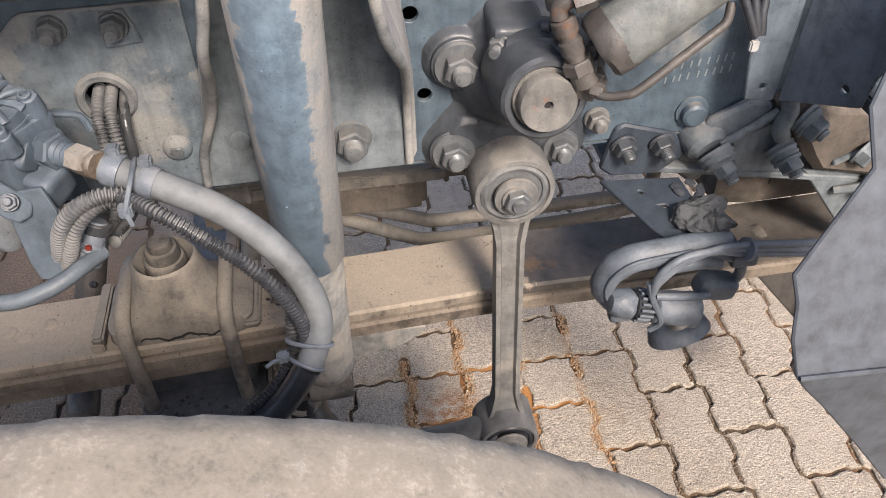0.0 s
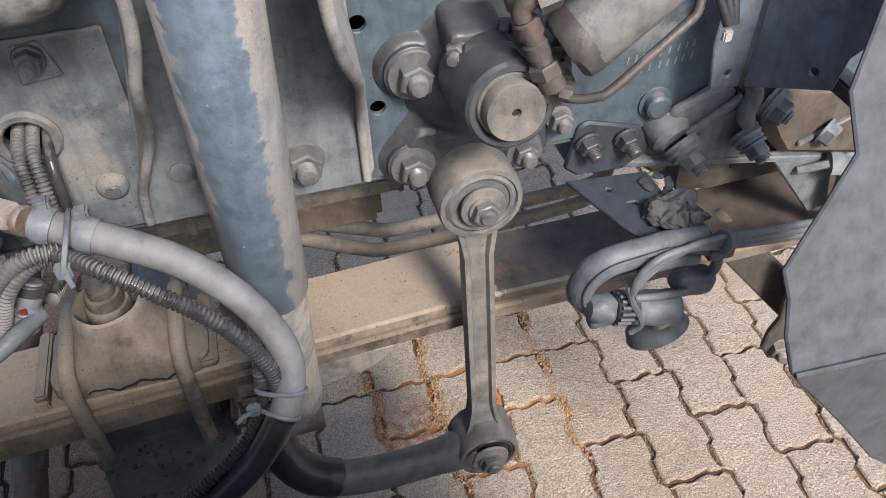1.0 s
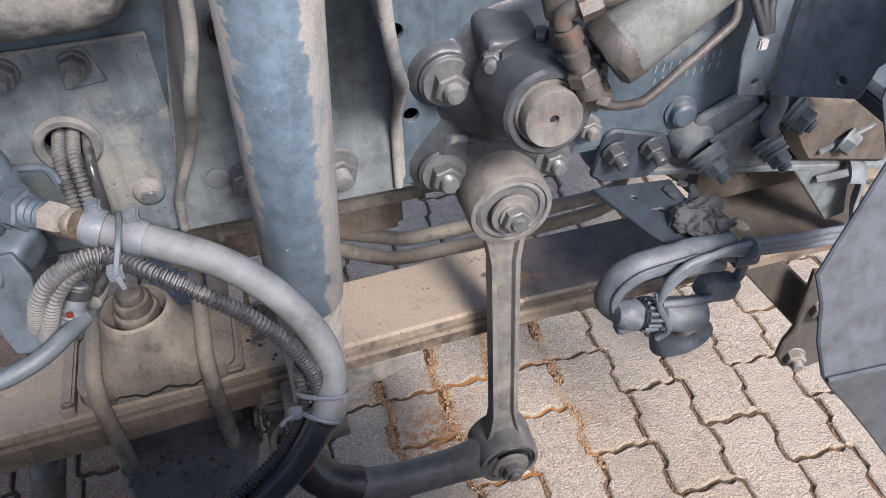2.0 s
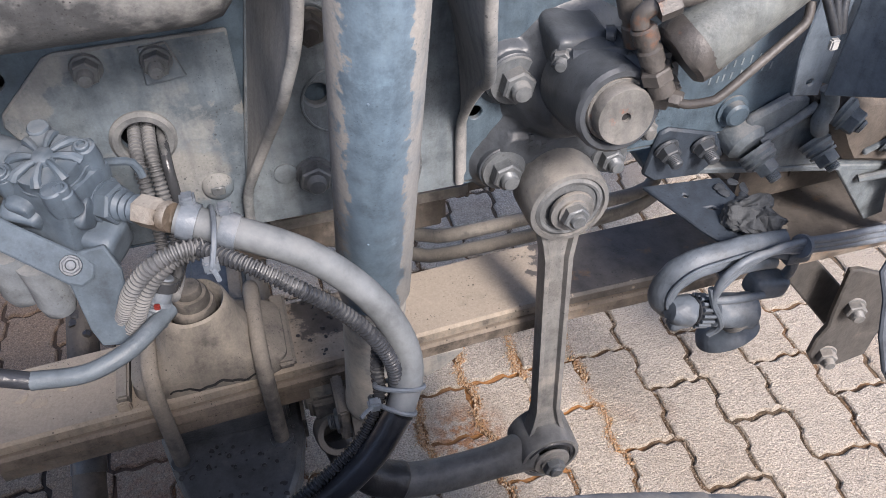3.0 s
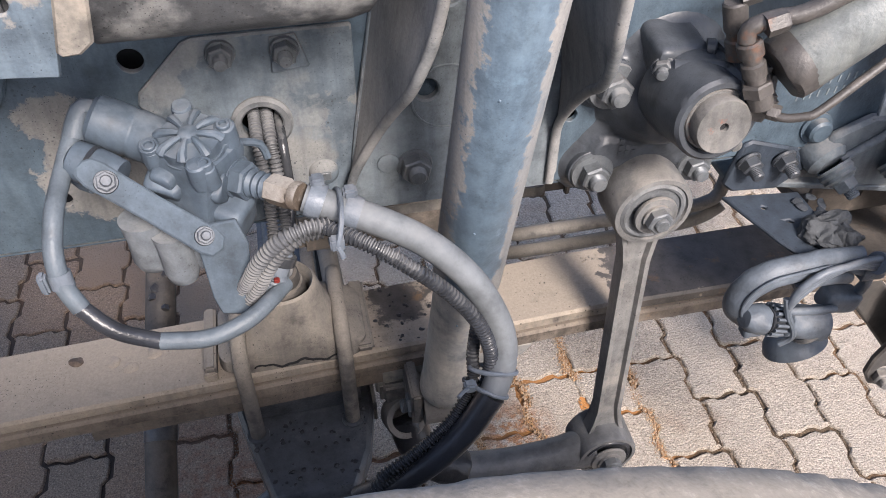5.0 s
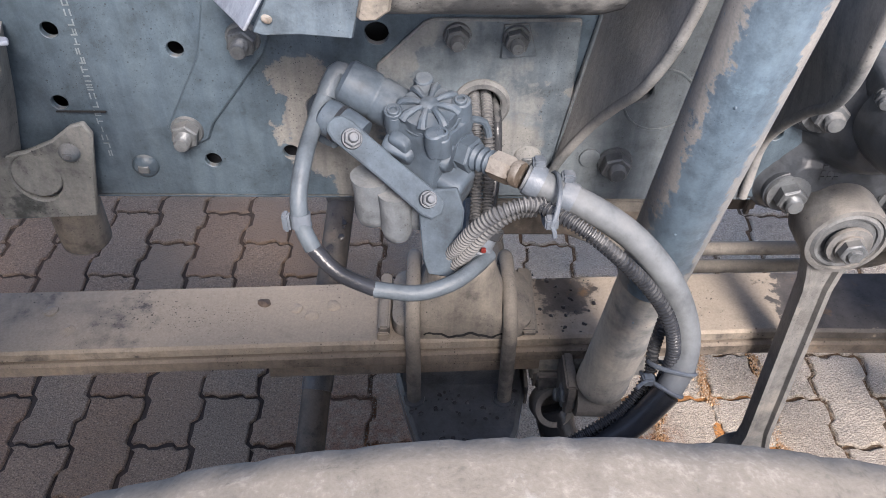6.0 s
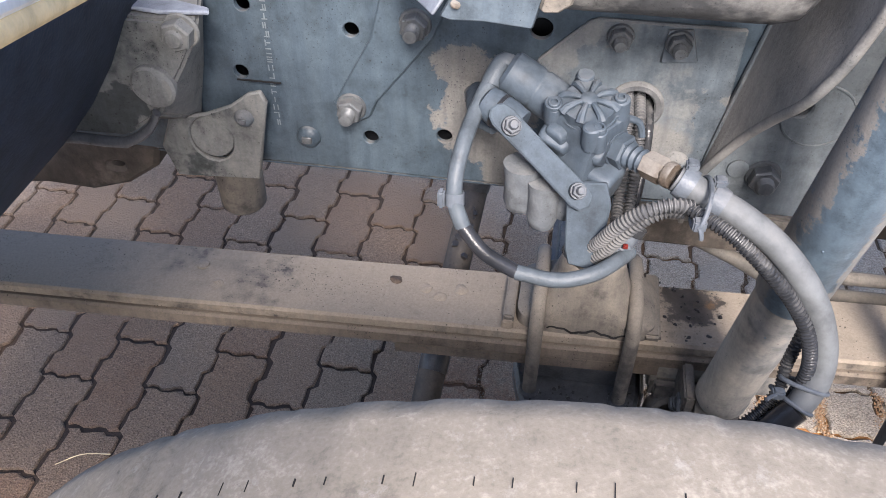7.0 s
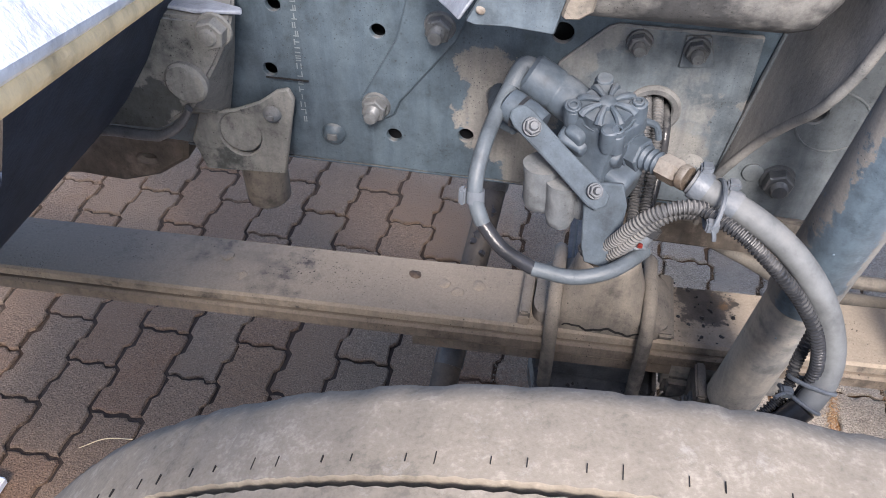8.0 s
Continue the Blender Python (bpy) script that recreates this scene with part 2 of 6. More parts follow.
cyl_grey = dusty("cyl_grey", (0.125, 0.135, 0.132), (0.18, 0.18, 0.17), 0.5, 0.25, 0.42, spots=0.35)
oily_rust = dusty("oily_rust", (0.055, 0.051, 0.048), (0.115, 0.1, 0.088), 0.4, 0.25, 0.46, worn=(0.1, 0.05, 0.03))
underbody_brown = dusty("underbody_brown", (0.07, 0.06, 0.051), (0.165, 0.14, 0.116), 0.55, 0.3, 0.8)
hanger_brown = dusty("hanger_brown", (0.045, 0.042, 0.039), (0.11, 0.098, 0.083), 0.5, 0.3, 0.7)
bowl_grey = dusty("bowl_grey", (0.11, 0.122, 0.135), (0.155, 0.16, 0.163), 0.5, 0.3, 0.7, spots=0.4)
pale_sheet = dusty("pale_sheet", (0.24, 0.265, 0.31), (0.27, 0.275, 0.285), 0.35, 0.2, 0.5, spots=0.3)
mud_grey = dusty("mud_grey", (0.05, 0.054, 0.058), (0.088, 0.087, 0.083), 0.45, 0.2, 0.9, spots=0.6, relief=0.8)
grease_black = dusty("grease_black", (0.022, 0.022, 0.024), (0.06, 0.058, 0.055), 0.3, 0.2, 0.35, spots=0.5)
rust_dark = dusty("rust_dark", (0.075, 0.055, 0.042), (0.15, 0.125, 0.1), 0.45, 0.2, 0.85, spots=0.8, relief=1.0)
bump_rubber = dusty("bump_rubber", (0.045, 0.042, 0.039), (0.13, 0.115, 0.098), 0.55, 0.3, 0.8)
stamp_light = dusty("stamp_light", (0.15, 0.175, 0.19), (0.24, 0.245, 0.24), 0.5, 0.2, 0.6, spots=0.2)
white_tag = dusty("white_tag", (0.24, 0.24, 0.235), (0.22, 0.215, 0.205), 0.3, 0.2, 0.5, spots=0.0)
red_plastic = dusty("red_plastic", (0.11, 0.016, 0.013), (0.16, 0.08, 0.07), 0.3, 0.2, 0.4, spots=0.0)
dark_void = dusty("dark_void", (0.012, 0.012, 0.013), (0.03, 0.03, 0.03), 0.1, 0.0, 0.9, spots=0.0)


def near_of(n, l, at, place, reach, amount):
    """A blot round a place, fading out at its reach."""
    d = n.new("ShaderNodeVectorMath")
    d.operation = "DISTANCE"
    d.inputs[1].default_value = place
    l.new(at, d.inputs[0])
    return ramp_of(n, l, math_of(n, l, "DIVIDE", d.outputs["Value"], reach), (0.3, (amount,)), (1.0, (0.0,)))


def tyre_rubber():
    """Worn tread caked with pale dust: fine grain, pale scuffs, a few dark nicks."""
    m, n, l, p = nodes_of("tyre_rubber")
    at = n.new("ShaderNodeNewGeometry").outputs["Position"]
    big, mid, fine = noise_of(n, l, at, 11.0, 4.0), noise_of(n, l, at, 70.0, 5.0, 0.6), noise_of(n, l, at, 330.0, 3.0, 0.6)
    s = math_of(n, l, "ADD", math_of(n, l, "MULTIPLY", big, 0.3), math_of(n, l, "ADD", math_of(n, l, "MULTIPLY", mid, 0.4), math_of(n, l, "MULTIPLY", fine, 0.3)))
    c = ramp_of(n, l, s, (0.36, (0.125, 0.113, 0.093)), (0.47, (0.188, 0.167, 0.136)), (0.55, (0.214, 0.19, 0.156)), (0.66, (0.31, 0.281, 0.236)))
    scuff = ramp_of(n, l, noise_of(n, l, at, 34.0, 7.0, 0.75), (0.58, (0.0,)), (0.68, (0.5,)))
    c = mix_of(n, l, scuff, c, (0.34, 0.325, 0.295))
    nick = ramp_of(n, l, noise_of(n, l, at, 48.0, 6.0, 0.7), (0.29, (0.55,)), (0.36, (0.0,)))
    c = mix_of(n, l, nick, c, (0.075, 0.07, 0.064))
    l.new(c, p.inputs["Base Color"])
    p.inputs["Roughness"].default_value = 0.92
    h = math_of(n, l, "ADD", math_of(n, l, "MULTIPLY", mid, 1.1), math_of(n, l, "MULTIPLY", fine, 0.7))
    bump_of(n, l, p, math_of(n, l, "SUBTRACT", h, math_of(n, l, "MULTIPLY", nick, 1.0)), 0.3, 0.0014)
    return m


def paver_concrete(shared):
    m, n, l, p = nodes_of("paver_concrete" if shared else "paver_concrete_far")
    g = n.new("ShaderNodeNewGeometry")
    at = g.outputs["Position"]
    pick = n.new("ShaderNodeObjectInfo").outputs["Random"] if shared else g.outputs["Random Per Island"]
    tone = ramp_of(n, l, pick, (0.0, (0.365, 0.312, 0.255)), (0.3, (0.445, 0.385, 0.318)), (0.55, (0.385, 0.325, 0.258)), (0.72, (0.465, 0.408, 0.342)), (1.0, (0.405, 0.338, 0.27)))
    big, mid, fine = noise_of(n, l, at, 5.0, 5.0), noise_of(n, l, at, 45.0, 6.0, 0.65), noise_of(n, l, at, 200.0, 4.0, 0.75)
    c = mix_of(n, l, ramp_of(n, l, big, (0.4, (0.0,)), (0.65, (0.6,))), tone, (0.47, 0.42, 0.36))
    c = mix_of(n, l, ramp_of(n, l, mid, (0.5, (0.0,)), (0.75, (0.5,))), c, (0.16, 0.135, 0.11))
    c = mix_of(n, l, ramp_of(n, l, fine, (0.5, (0.0,)), (0.64, (0.5,))), c, (0.56, 0.505, 0.435))
    c = mix_of(n, l, ramp_of(n, l, noise_of(n, l, at, 170.0, 5.0, 0.7), (0.33, (0.6,)), (0.43, (0.0,))), c, (0.17, 0.14, 0.11))
    # stones behind the wheel: brown oil and rust stains, darkened for the truck's shade
    shaded_brown = ramp_of(n, l, pick, (0.0, (0.205, 0.137, 0.088)), (0.3, (0.235, 0.162, 0.105)), (0.5, (0.22, 0.12, 0.063)), (0.75, (0.225, 0.15, 0.095)), (1.0, (0.225, 0.13, 0.07)))
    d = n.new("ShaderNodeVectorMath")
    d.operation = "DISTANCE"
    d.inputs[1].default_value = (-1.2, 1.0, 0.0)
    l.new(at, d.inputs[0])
    shade_stain = ramp_of(n, l, math_of(n, l, "ADD", d.outputs["Value"], math_of(n, l, "MULTIPLY", big, 0.3)), (0.0, (0.85,)), (0.98, (0.8,)), (1.0, (0.75,)))
    shade_stain = math_of(n, l, "MULTIPLY", ramp_of(n, l, math_of(n, l, "SUBTRACT", math_of(n, l, "ADD", d.outputs["Value"], math_of(n, l, "MULTIPLY", mid, 0.25)), 0.47), (0.5, (1.0,)), (0.8, (0.0,))), shade_stain)
    c = mix_of(n, l, shade_stain, c, shaded_brown)
    c = mix_of(n, l, math_of(n, l, "MULTIPLY", shade_stain, ramp_of(n, l, fine, (0.6, (0.0,)), (0.7, (0.7,)))), c, (0.5, 0.41, 0.31))
    c = mix_of(n, l, math_of(n, l, "MULTIPLY", shade_stain, ramp_of(n, l, noise_of(n, l, at, 260.0, 4.0, 0.7), (0.36, (0.6,)), (0.47, (0.0,)))), c, (0.08, 0.054, 0.036))
    rust = ramp_of(n, l, noise_of(n, l, at, 3.3, 4.0), (0.62, (0.0,)), (0.74, (0.35,)))
    c = mix_of(n, l, rust, c, (0.22, 0.11, 0.05))
    stain = math_of(n, l, "MULTIPLY", near_of(n, l, at, (-0.5, 0.95, 0.0), 0.3, 0.85), ramp_of(n, l, mid, (0.35, (0.0,)), (0.6, (1.0,))))
    c = mix_of(n, l, stain, c, (0.21, 0.1, 0.055))
    stain = math_of(n, l, "MULTIPLY", near_of(n, l, at, (0.06, 1.0, 0.0), 0.1, 0.8), ramp_of(n, l, mid, (0.4, (0.0,)), (0.55, (1.0,))))
    c = mix_of(n, l, stain, c, (0.34, 0.14, 0.04))
    speckle = ramp_of(n, l, noise_of(n, l, at, 330.0, 3.0, 0.7), (0.36, (0.42, 0.39, 0.35)), (0.46, (0.92, 0.91, 0.9)), (0.56, (1.08, 1.07, 1.05)), (0.66, (1.6, 1.57, 1.5)))
    tint = n.new("ShaderNodeMix")
    tint.data_type, tint.blend_type = "RGBA", "MULTIPLY"
    tint.inputs["Factor"].default_value = 0.85
    l.new(c, tint.inputs[6])
    l.new(speckle, tint.inputs[7])
    l.new(tint.outputs[2], p.inputs["Base Color"])
    p.inputs["Roughness"].default_value = 0.93
    grain = n.new("ShaderNodeTexVoronoi")
    grain.inputs["Scale"].default_value = 240.0
    l.new(at, grain.inputs["Vector"])
    h = math_of(n, l, "ADD", math_of(n, l, "MULTIPLY", mid, 1.4), math_of(n, l, "MULTIPLY", fine, 1.8))
    bump_of(n, l, p, math_of(n, l, "SUBTRACT", h, math_of(n, l, "MULTIPLY", grain.outputs["Distance"], 0.5)), 1.0, 0.007)
    return m


def joint_soil():
    m, n, l, p = nodes_of("joint_soil")
    at = n.new("ShaderNodeNewGeometry").outputs["Position"]
    big, fine = noise_of(n, l, at, 4.0, 4.0), noise_of(n, l, at, 230.0, 5.0, 0.7)
    c = ramp_of(n, l, fine, (0.3, (0.03, 0.022, 0.015)), (0.5, (0.08, 0.056, 0.035)), (0.7, (0.22, 0.165, 0.105)))
    c = mix_of(n, l, ramp_of(n, l, big, (0.48, (0.0,)), (0.62, (0.5,))), c, (0.26, 0.13, 0.05))
    c = mix_of(n, l, near_of(n, l, at, (-1.1, 1.1, 0.0), 1.3, 0.9), c, (0.045, 0.03, 0.022))
    c = mix_of(n, l, near_of(n, l, at, (0.2, 1.0, 0.0), 0.26, 0.9), c, (0.42, 0.19, 0.055))
    c = mix_of(n, l, near_of(n, l, at, (-0.45, 0.9, 0.0), 0.32, 0.8), c, (0.26, 0.11, 0.04))
    l.new(c, p.inputs["Base Color"])
    p.inputs["Roughness"].default_value = 0.95
    bump_of(n, l, p, fine, 1.0, 0.006)
    return m


sand_mat = dusty("sand_orange", (0.14, 0.082, 0.042), (0.37, 0.245, 0.135), 0.5, 0.2, 0.8, spots=0.9, relief=1.2)
def gravel(name, *tones):
    m, n, l, p = nodes_of(name)
    g = n.new("ShaderNodeNewGeometry")
    c = ramp_of(n, l, g.outputs["Random Per Island"], *[(k / (len(tones) - 1), tone) for k, tone in enumerate(tones)])
    c = mix_of(n, l, ramp_of(n, l, noise_of(n, l, g.outputs["Position"], 500.0, 3.0), (0.4, (0.5,)), (0.6, (0.0,))), c, (0.09, 0.06, 0.04))
    l.new(c, p.inputs["Base Color"])
    p.inputs["Roughness"].default_value = 0.85
    return m


grain_mat = gravel("sand_grains", (0.2, 0.1, 0.045), (0.36, 0.2, 0.09), (0.46, 0.36, 0.25), (0.28, 0.2, 0.14), (0.42, 0.24, 0.1), (0.52, 0.44, 0.34))
grit_mat = gravel("grit_brown", (0.09, 0.062, 0.04), (0.22, 0.17, 0.12), (0.14, 0.105, 0.075), (0.36, 0.3, 0.235), (0.18, 0.12, 0.07))
tyre_mat, paver_mat, paver_far_mat, soil_mat = tyre_rubber(), paver_concrete(True), paver_concrete(False), joint_soil()

# ---- building helpers ----
ORIGIN = {}


def thing(name, at, label, category, group="", kind=""):
    ob = new(name)
    ob.location = at
    ob.empty_display_size = 0.05
    ORIGIN[ob] = Vector(at)
    return tagged(ob, label, category, group, kind)


def part(name, bm, material, parent, label="", smooth=40):
    """Links a bmesh, given in world metres, as one mesh under a thing or a part."""
    base = ORIGIN[parent]
    bmesh.ops.translate(bm, verts=bm.verts, vec=-base)
    bmesh.ops.recalc_face_normals(bm, faces=bm.faces)
    me = bpy.data.meshes.new(name)
    for f in bm.faces:
        f.smooth = smooth > 0
    for e in bm.edges:
        if len(e.link_faces) == 2 and e.calc_face_angle(0) > radians(smooth):
            e.smooth = False
    bm.to_mesh(me)
    bm.free()
    me.materials.append(material)
    ob = new(name, me)
    ob.parent = parent
    ORIGIN[ob] = base
    return tagged(ob, label) if label else ob


def frame_along(axis):
    z = Vector(axis).normalized()
    x = z.orthogonal().normalized()
    if abs(z.z) < 0.95:
        x = Vector((0, 0, 1)).cross(z).normalized()
    return Matrix((x, z.cross(x), z)).transposed()


def lathe(profile, at, axis, seg=28, bm=None, squash=1.0):
    """Turns (radius, height) pairs round the axis that starts at at."""
    bm = bm or bmesh.new()
    m, at = frame_along(axis), Vector(at)
    rings = []
    for r, h in profile:
        if r < 1e-6:
            rings.append([bm.verts.new(at + m @ Vector((0, 0, h)))])
        else:
            rings.append([bm.verts.new(at + m @ Vector((r * math.cos(a), squash * r * math.sin(a), h))) for a in (2 * math.pi * k / seg for k in range(seg))])
    for a, b in zip(rings, rings[1:]):
        for k in range(seg):
            q = [a[k % len(a)], a[(k + 1) % len(a)], b[(k + 1) % len(b)], b[k % len(b)]]
            q = list(dict.fromkeys(q))
            if len(q) > 2:
                bm.faces.new(q)
    for ring in (rings[0], rings[-1]):
        if len(ring) > 2:
            bm.faces.new(ring)
    return bm


def curve_through(points, step=0.006):
    """A smooth line through points (Catmull-Rom)."""
    p = [Vector(q) for q in points]
    p = [p[0] * 2 - p[1], *p, p[-1] * 2 - p[-2]]
    out = []
    for a, b, c, d in zip(p, p[1:], p[2:], p[3:]):
        n = max(2, int((c - b).length / step))
        for k in range(n):
            t = k / n
            out.append(0.5 * (2 * b + (c - a) * t + (2 * a - 5 * b + 4 * c - d) * t * t + (3 * b - a - 3 * c + d) * t ** 3))
    return [*out, p[-2]]


def sweep(line, radius, seg=14, bm=None, flat=1.0):
    """A tube along a line; radius is a number or a function of (index, count)."""
    bm = bm or bmesh.new()
    rings, side = [], None
    for k, q in enumerate(line):
        d = (line[min(k + 1, len(line) - 1)] - line[max(k - 1, 0)]).normalized()
        side = (side - d * side.dot(d)).normalized() if side else d.orthogonal().normalized()
        up = d.cross(side)
        r = radius(k, len(line)) if callable(radius) else radius
        rings.append([bm.verts.new(q + r * (math.cos(a) * side + flat * math.sin(a) * up)) for a in (2 * math.pi * j / seg for j in range(seg))])
    for a, b in zip(rings, rings[1:]):
        for j in range(seg):
            bm.faces.new((a[j], a[(j + 1) % seg], b[(j + 1) % seg], b[j]))
    bm.faces.new(rings[0])
    bm.faces.new(rings[-1])
    return bm


def corrugated(points, radius, pitch=0.0042, depth=0.0017):
    line = curve_through(points, pitch / 4)
    return sweep(line, lambda k, n: radius - (depth if k % 4 >= 2 else 0.0), 14)


def circle2(x, y, r, seg=20, ry=None):
    return [(x + r * math.cos(2 * math.pi * k / seg), y + (ry or r) * math.sin(2 * math.pi * k / seg)) for k in range(seg)]


def plate(outline, holes, thick, at, u, v, bevel=0.0012, bm=None):
    """A flat plate: outline and holes in (u, v) metres from at; its thickness grows against u x v."""
    own = bmesh.new()
    u, v, at = Vector(u).normalized(), Vector(v).normalized(), Vector(at)
    edges = []
    for loop in (outline, *holes):
        vs = [own.verts.new(at + u * a + v * b) for a, b in loop]
        edges += [own.edges.new((vs[k], vs[(k + 1) % len(vs)])) for k in range(len(vs))]
    bmesh.ops.triangle_fill(own, use_beauty=True, use_dissolve=False, edges=edges)
    ext = bmesh.ops.extrude_face_region(own, geom=own.faces[:])
    bmesh.ops.translate(own, verts=[g for g in ext["geom"] if isinstance(g, bmesh.types.BMVert)], vec=-thick * u.cross(v).normalized())
    bmesh.ops.recalc_face_normals(own, faces=own.faces)
    if bevel:
        sharp = [e for e in own.edges if len(e.link_faces) == 2 and e.calc_face_angle(0) > 0.9]
        bmesh.ops.bevel(own, geom=sharp, offset=bevel, segments=1, affect="EDGES", clamp_overlap=True)
    return joined(bm, own)


def joined(bm, own):
    if bm is None:
        return own
    me = bpy.data.meshes.new("scrap")
    own.to_mesh(me)
    own.free()
    bm.from_mesh(me)
    bpy.data.meshes.remove(me)
    return bm


def block(lo, hi, bevel=0.004, seg=2, turn=None, bm=None):
    """A box between two corners with rounded edges, turned round its middle."""
    own = bmesh.new()
    lo, hi = Vector(lo), Vector(hi)
    bmesh.ops.create_cube(own, size=1.0, matrix=Matrix.LocRotScale((lo + hi) / 2, turn, hi - lo))
    if bevel:
        bmesh.ops.bevel(own, geom=own.edges[:], offset=bevel, segments=seg, affect="EDGES", clamp_overlap=True)
    return joined(bm, own)


def rounded(lo, hi, r, cuts=5, turn=None, bm=None):
    """A box with thick round edges, like a casting."""
    own = bmesh.new()
    lo, hi = Vector(lo), Vector(hi)
    half = (hi - lo) / 2
    bmesh.ops.create_cube(own, size=2.0)
    bmesh.ops.subdivide_edges(own, edges=own.edges[:], cuts=cuts, use_grid_fill=True)
    m = turn.to_matrix() if turn else Matrix.Identity(3)
    for w in own.verts:
        p = Vector((w.co.x * half.x, w.co.y * half.y, w.co.z * half.z))
        q = Vector([max(-h + r, min(h - r, c)) for c, h in zip(p, half)])
        d = p - q
        w.co = (lo + hi) / 2 + m @ (q + (d.normalized() * r if d.length > 1e-6 else d))
    return joined(bm, own)


def roughen(bm, amount, scale=30.0, cuts=0):
    if cuts:
        bmesh.ops.subdivide_edges(bm, edges=bm.edges[:], cuts=cuts, use_grid_fill=True)
    for w in bm.verts:
        w.co += amount * noise.noise_vector(w.co * scale)
    return bm


def hexagon(at, axis, af, height, bm=None, turn=0.0):
    """A hexagon head or nut with a chamfered top."""
    bm = bm or bmesh.new()
    m, at, r = frame_along(axis), Vector(at), af / math.sqrt(3)
    rings = [[bm.verts.new(at + m @ Vector((s * math.cos(a), s * math.sin(a), h))) for a in (math.pi / 3 * k + turn for k in range(6))]
             for s, h in ((r, 0), (r, height * 0.86), (r * 0.88, height))]
    for a, b in zip(rings, rings[1:]):
        for k in range(6):
            bm.faces.new((a[k], a[(k + 1) % 6], b[(k + 1) % 6], b[k]))
    bm.faces.new(rings[0])
    bm.faces.new(rings[-1])
    return bm


def thread(at, axis, r, length, bm=None, seg=16, pitch=0.0022):
    profile = [(r, -0.004)]
    for k in range(max(2, int(length / pitch))):
        profile += [(r, k * pitch), (r * 0.88, (k + 0.5) * pitch)]
    profile += [(r * 0.8, length), (0, length + 0.001)]
    return lathe(profile, at, axis, seg, bm)


def bolt(parent, at, axis, af=0.03, stud=0.022, washer=True, material=None, turn=0.3, head=False, wide=0.66):
    """A stud with its nut and washer (or a hexagon head) at a point of a surface."""
    axis = Vector(axis).normalized()
    at, mat = Vector(at), material or bolt_steel
    h = af * 0.5
    w = 0.004 if washer else 0.0
    if head:
        b = part("bolt", hexagon(at + axis * w, axis, af, h, turn=turn), mat, parent)
    else:
        b = part("bolt", thread(at + axis * (w + h), axis, af * 0.34, stud * 0.75), mat, parent)
        part("nut", hexagon(at + axis * w, axis, af, h, turn=turn), mat, b)
    if washer:
        part("washer", lathe([(af * 0.34, 0), (af * wide, 0), (af * (wide + 0.02), 0.001), (af * (wide - 0.02), w), (af * 0.34, w)], at, axis, 24), mat, b)
    return b


def dome_bolt(parent, at, r=0.015, material=None):
    b = part("carriage_bolt", lathe([(r, 0), (r * 0.96, 0.003), (r * 0.75, 0.0065), (r * 0.4, 0.0085), (0, 0.009)], at, (0, -1, 0), 22), material or plate_paint, parent)
    part("square_end", block(Vector(at) + Vector((-r * 0.42, -0.0105, -r * 0.3)), Vector(at) + Vector((r * 0.42, -0.006, r * 0.3)), 0.001, 1), bolt_steel, b)
    return b


def tie_round(parent, centre, axis, r, name="cable_tie", material=None, width=0.006):
    t = part(name, lathe([(r, -width / 2), (r + 0.0014, -width / 2), (r + 0.0014, width / 2), (r, width / 2), (r, -width / 2)], centre, axis, 20), material or plastic_grey, parent)
    return t


# ---- frame rail and what is bolted flat to it ----
OUT = Vector((0, -1, 0))
WEB = 0.803


def on_rail(outline, holes, thick, y, bevel=0.0012, bm=None):
    """A plate parallel to the rail's web, its face at y, in (x, z)."""
    return plate(outline, holes, thick, (0, y, 0), (1, 0, 0), (0, 0, 1), bevel, bm)


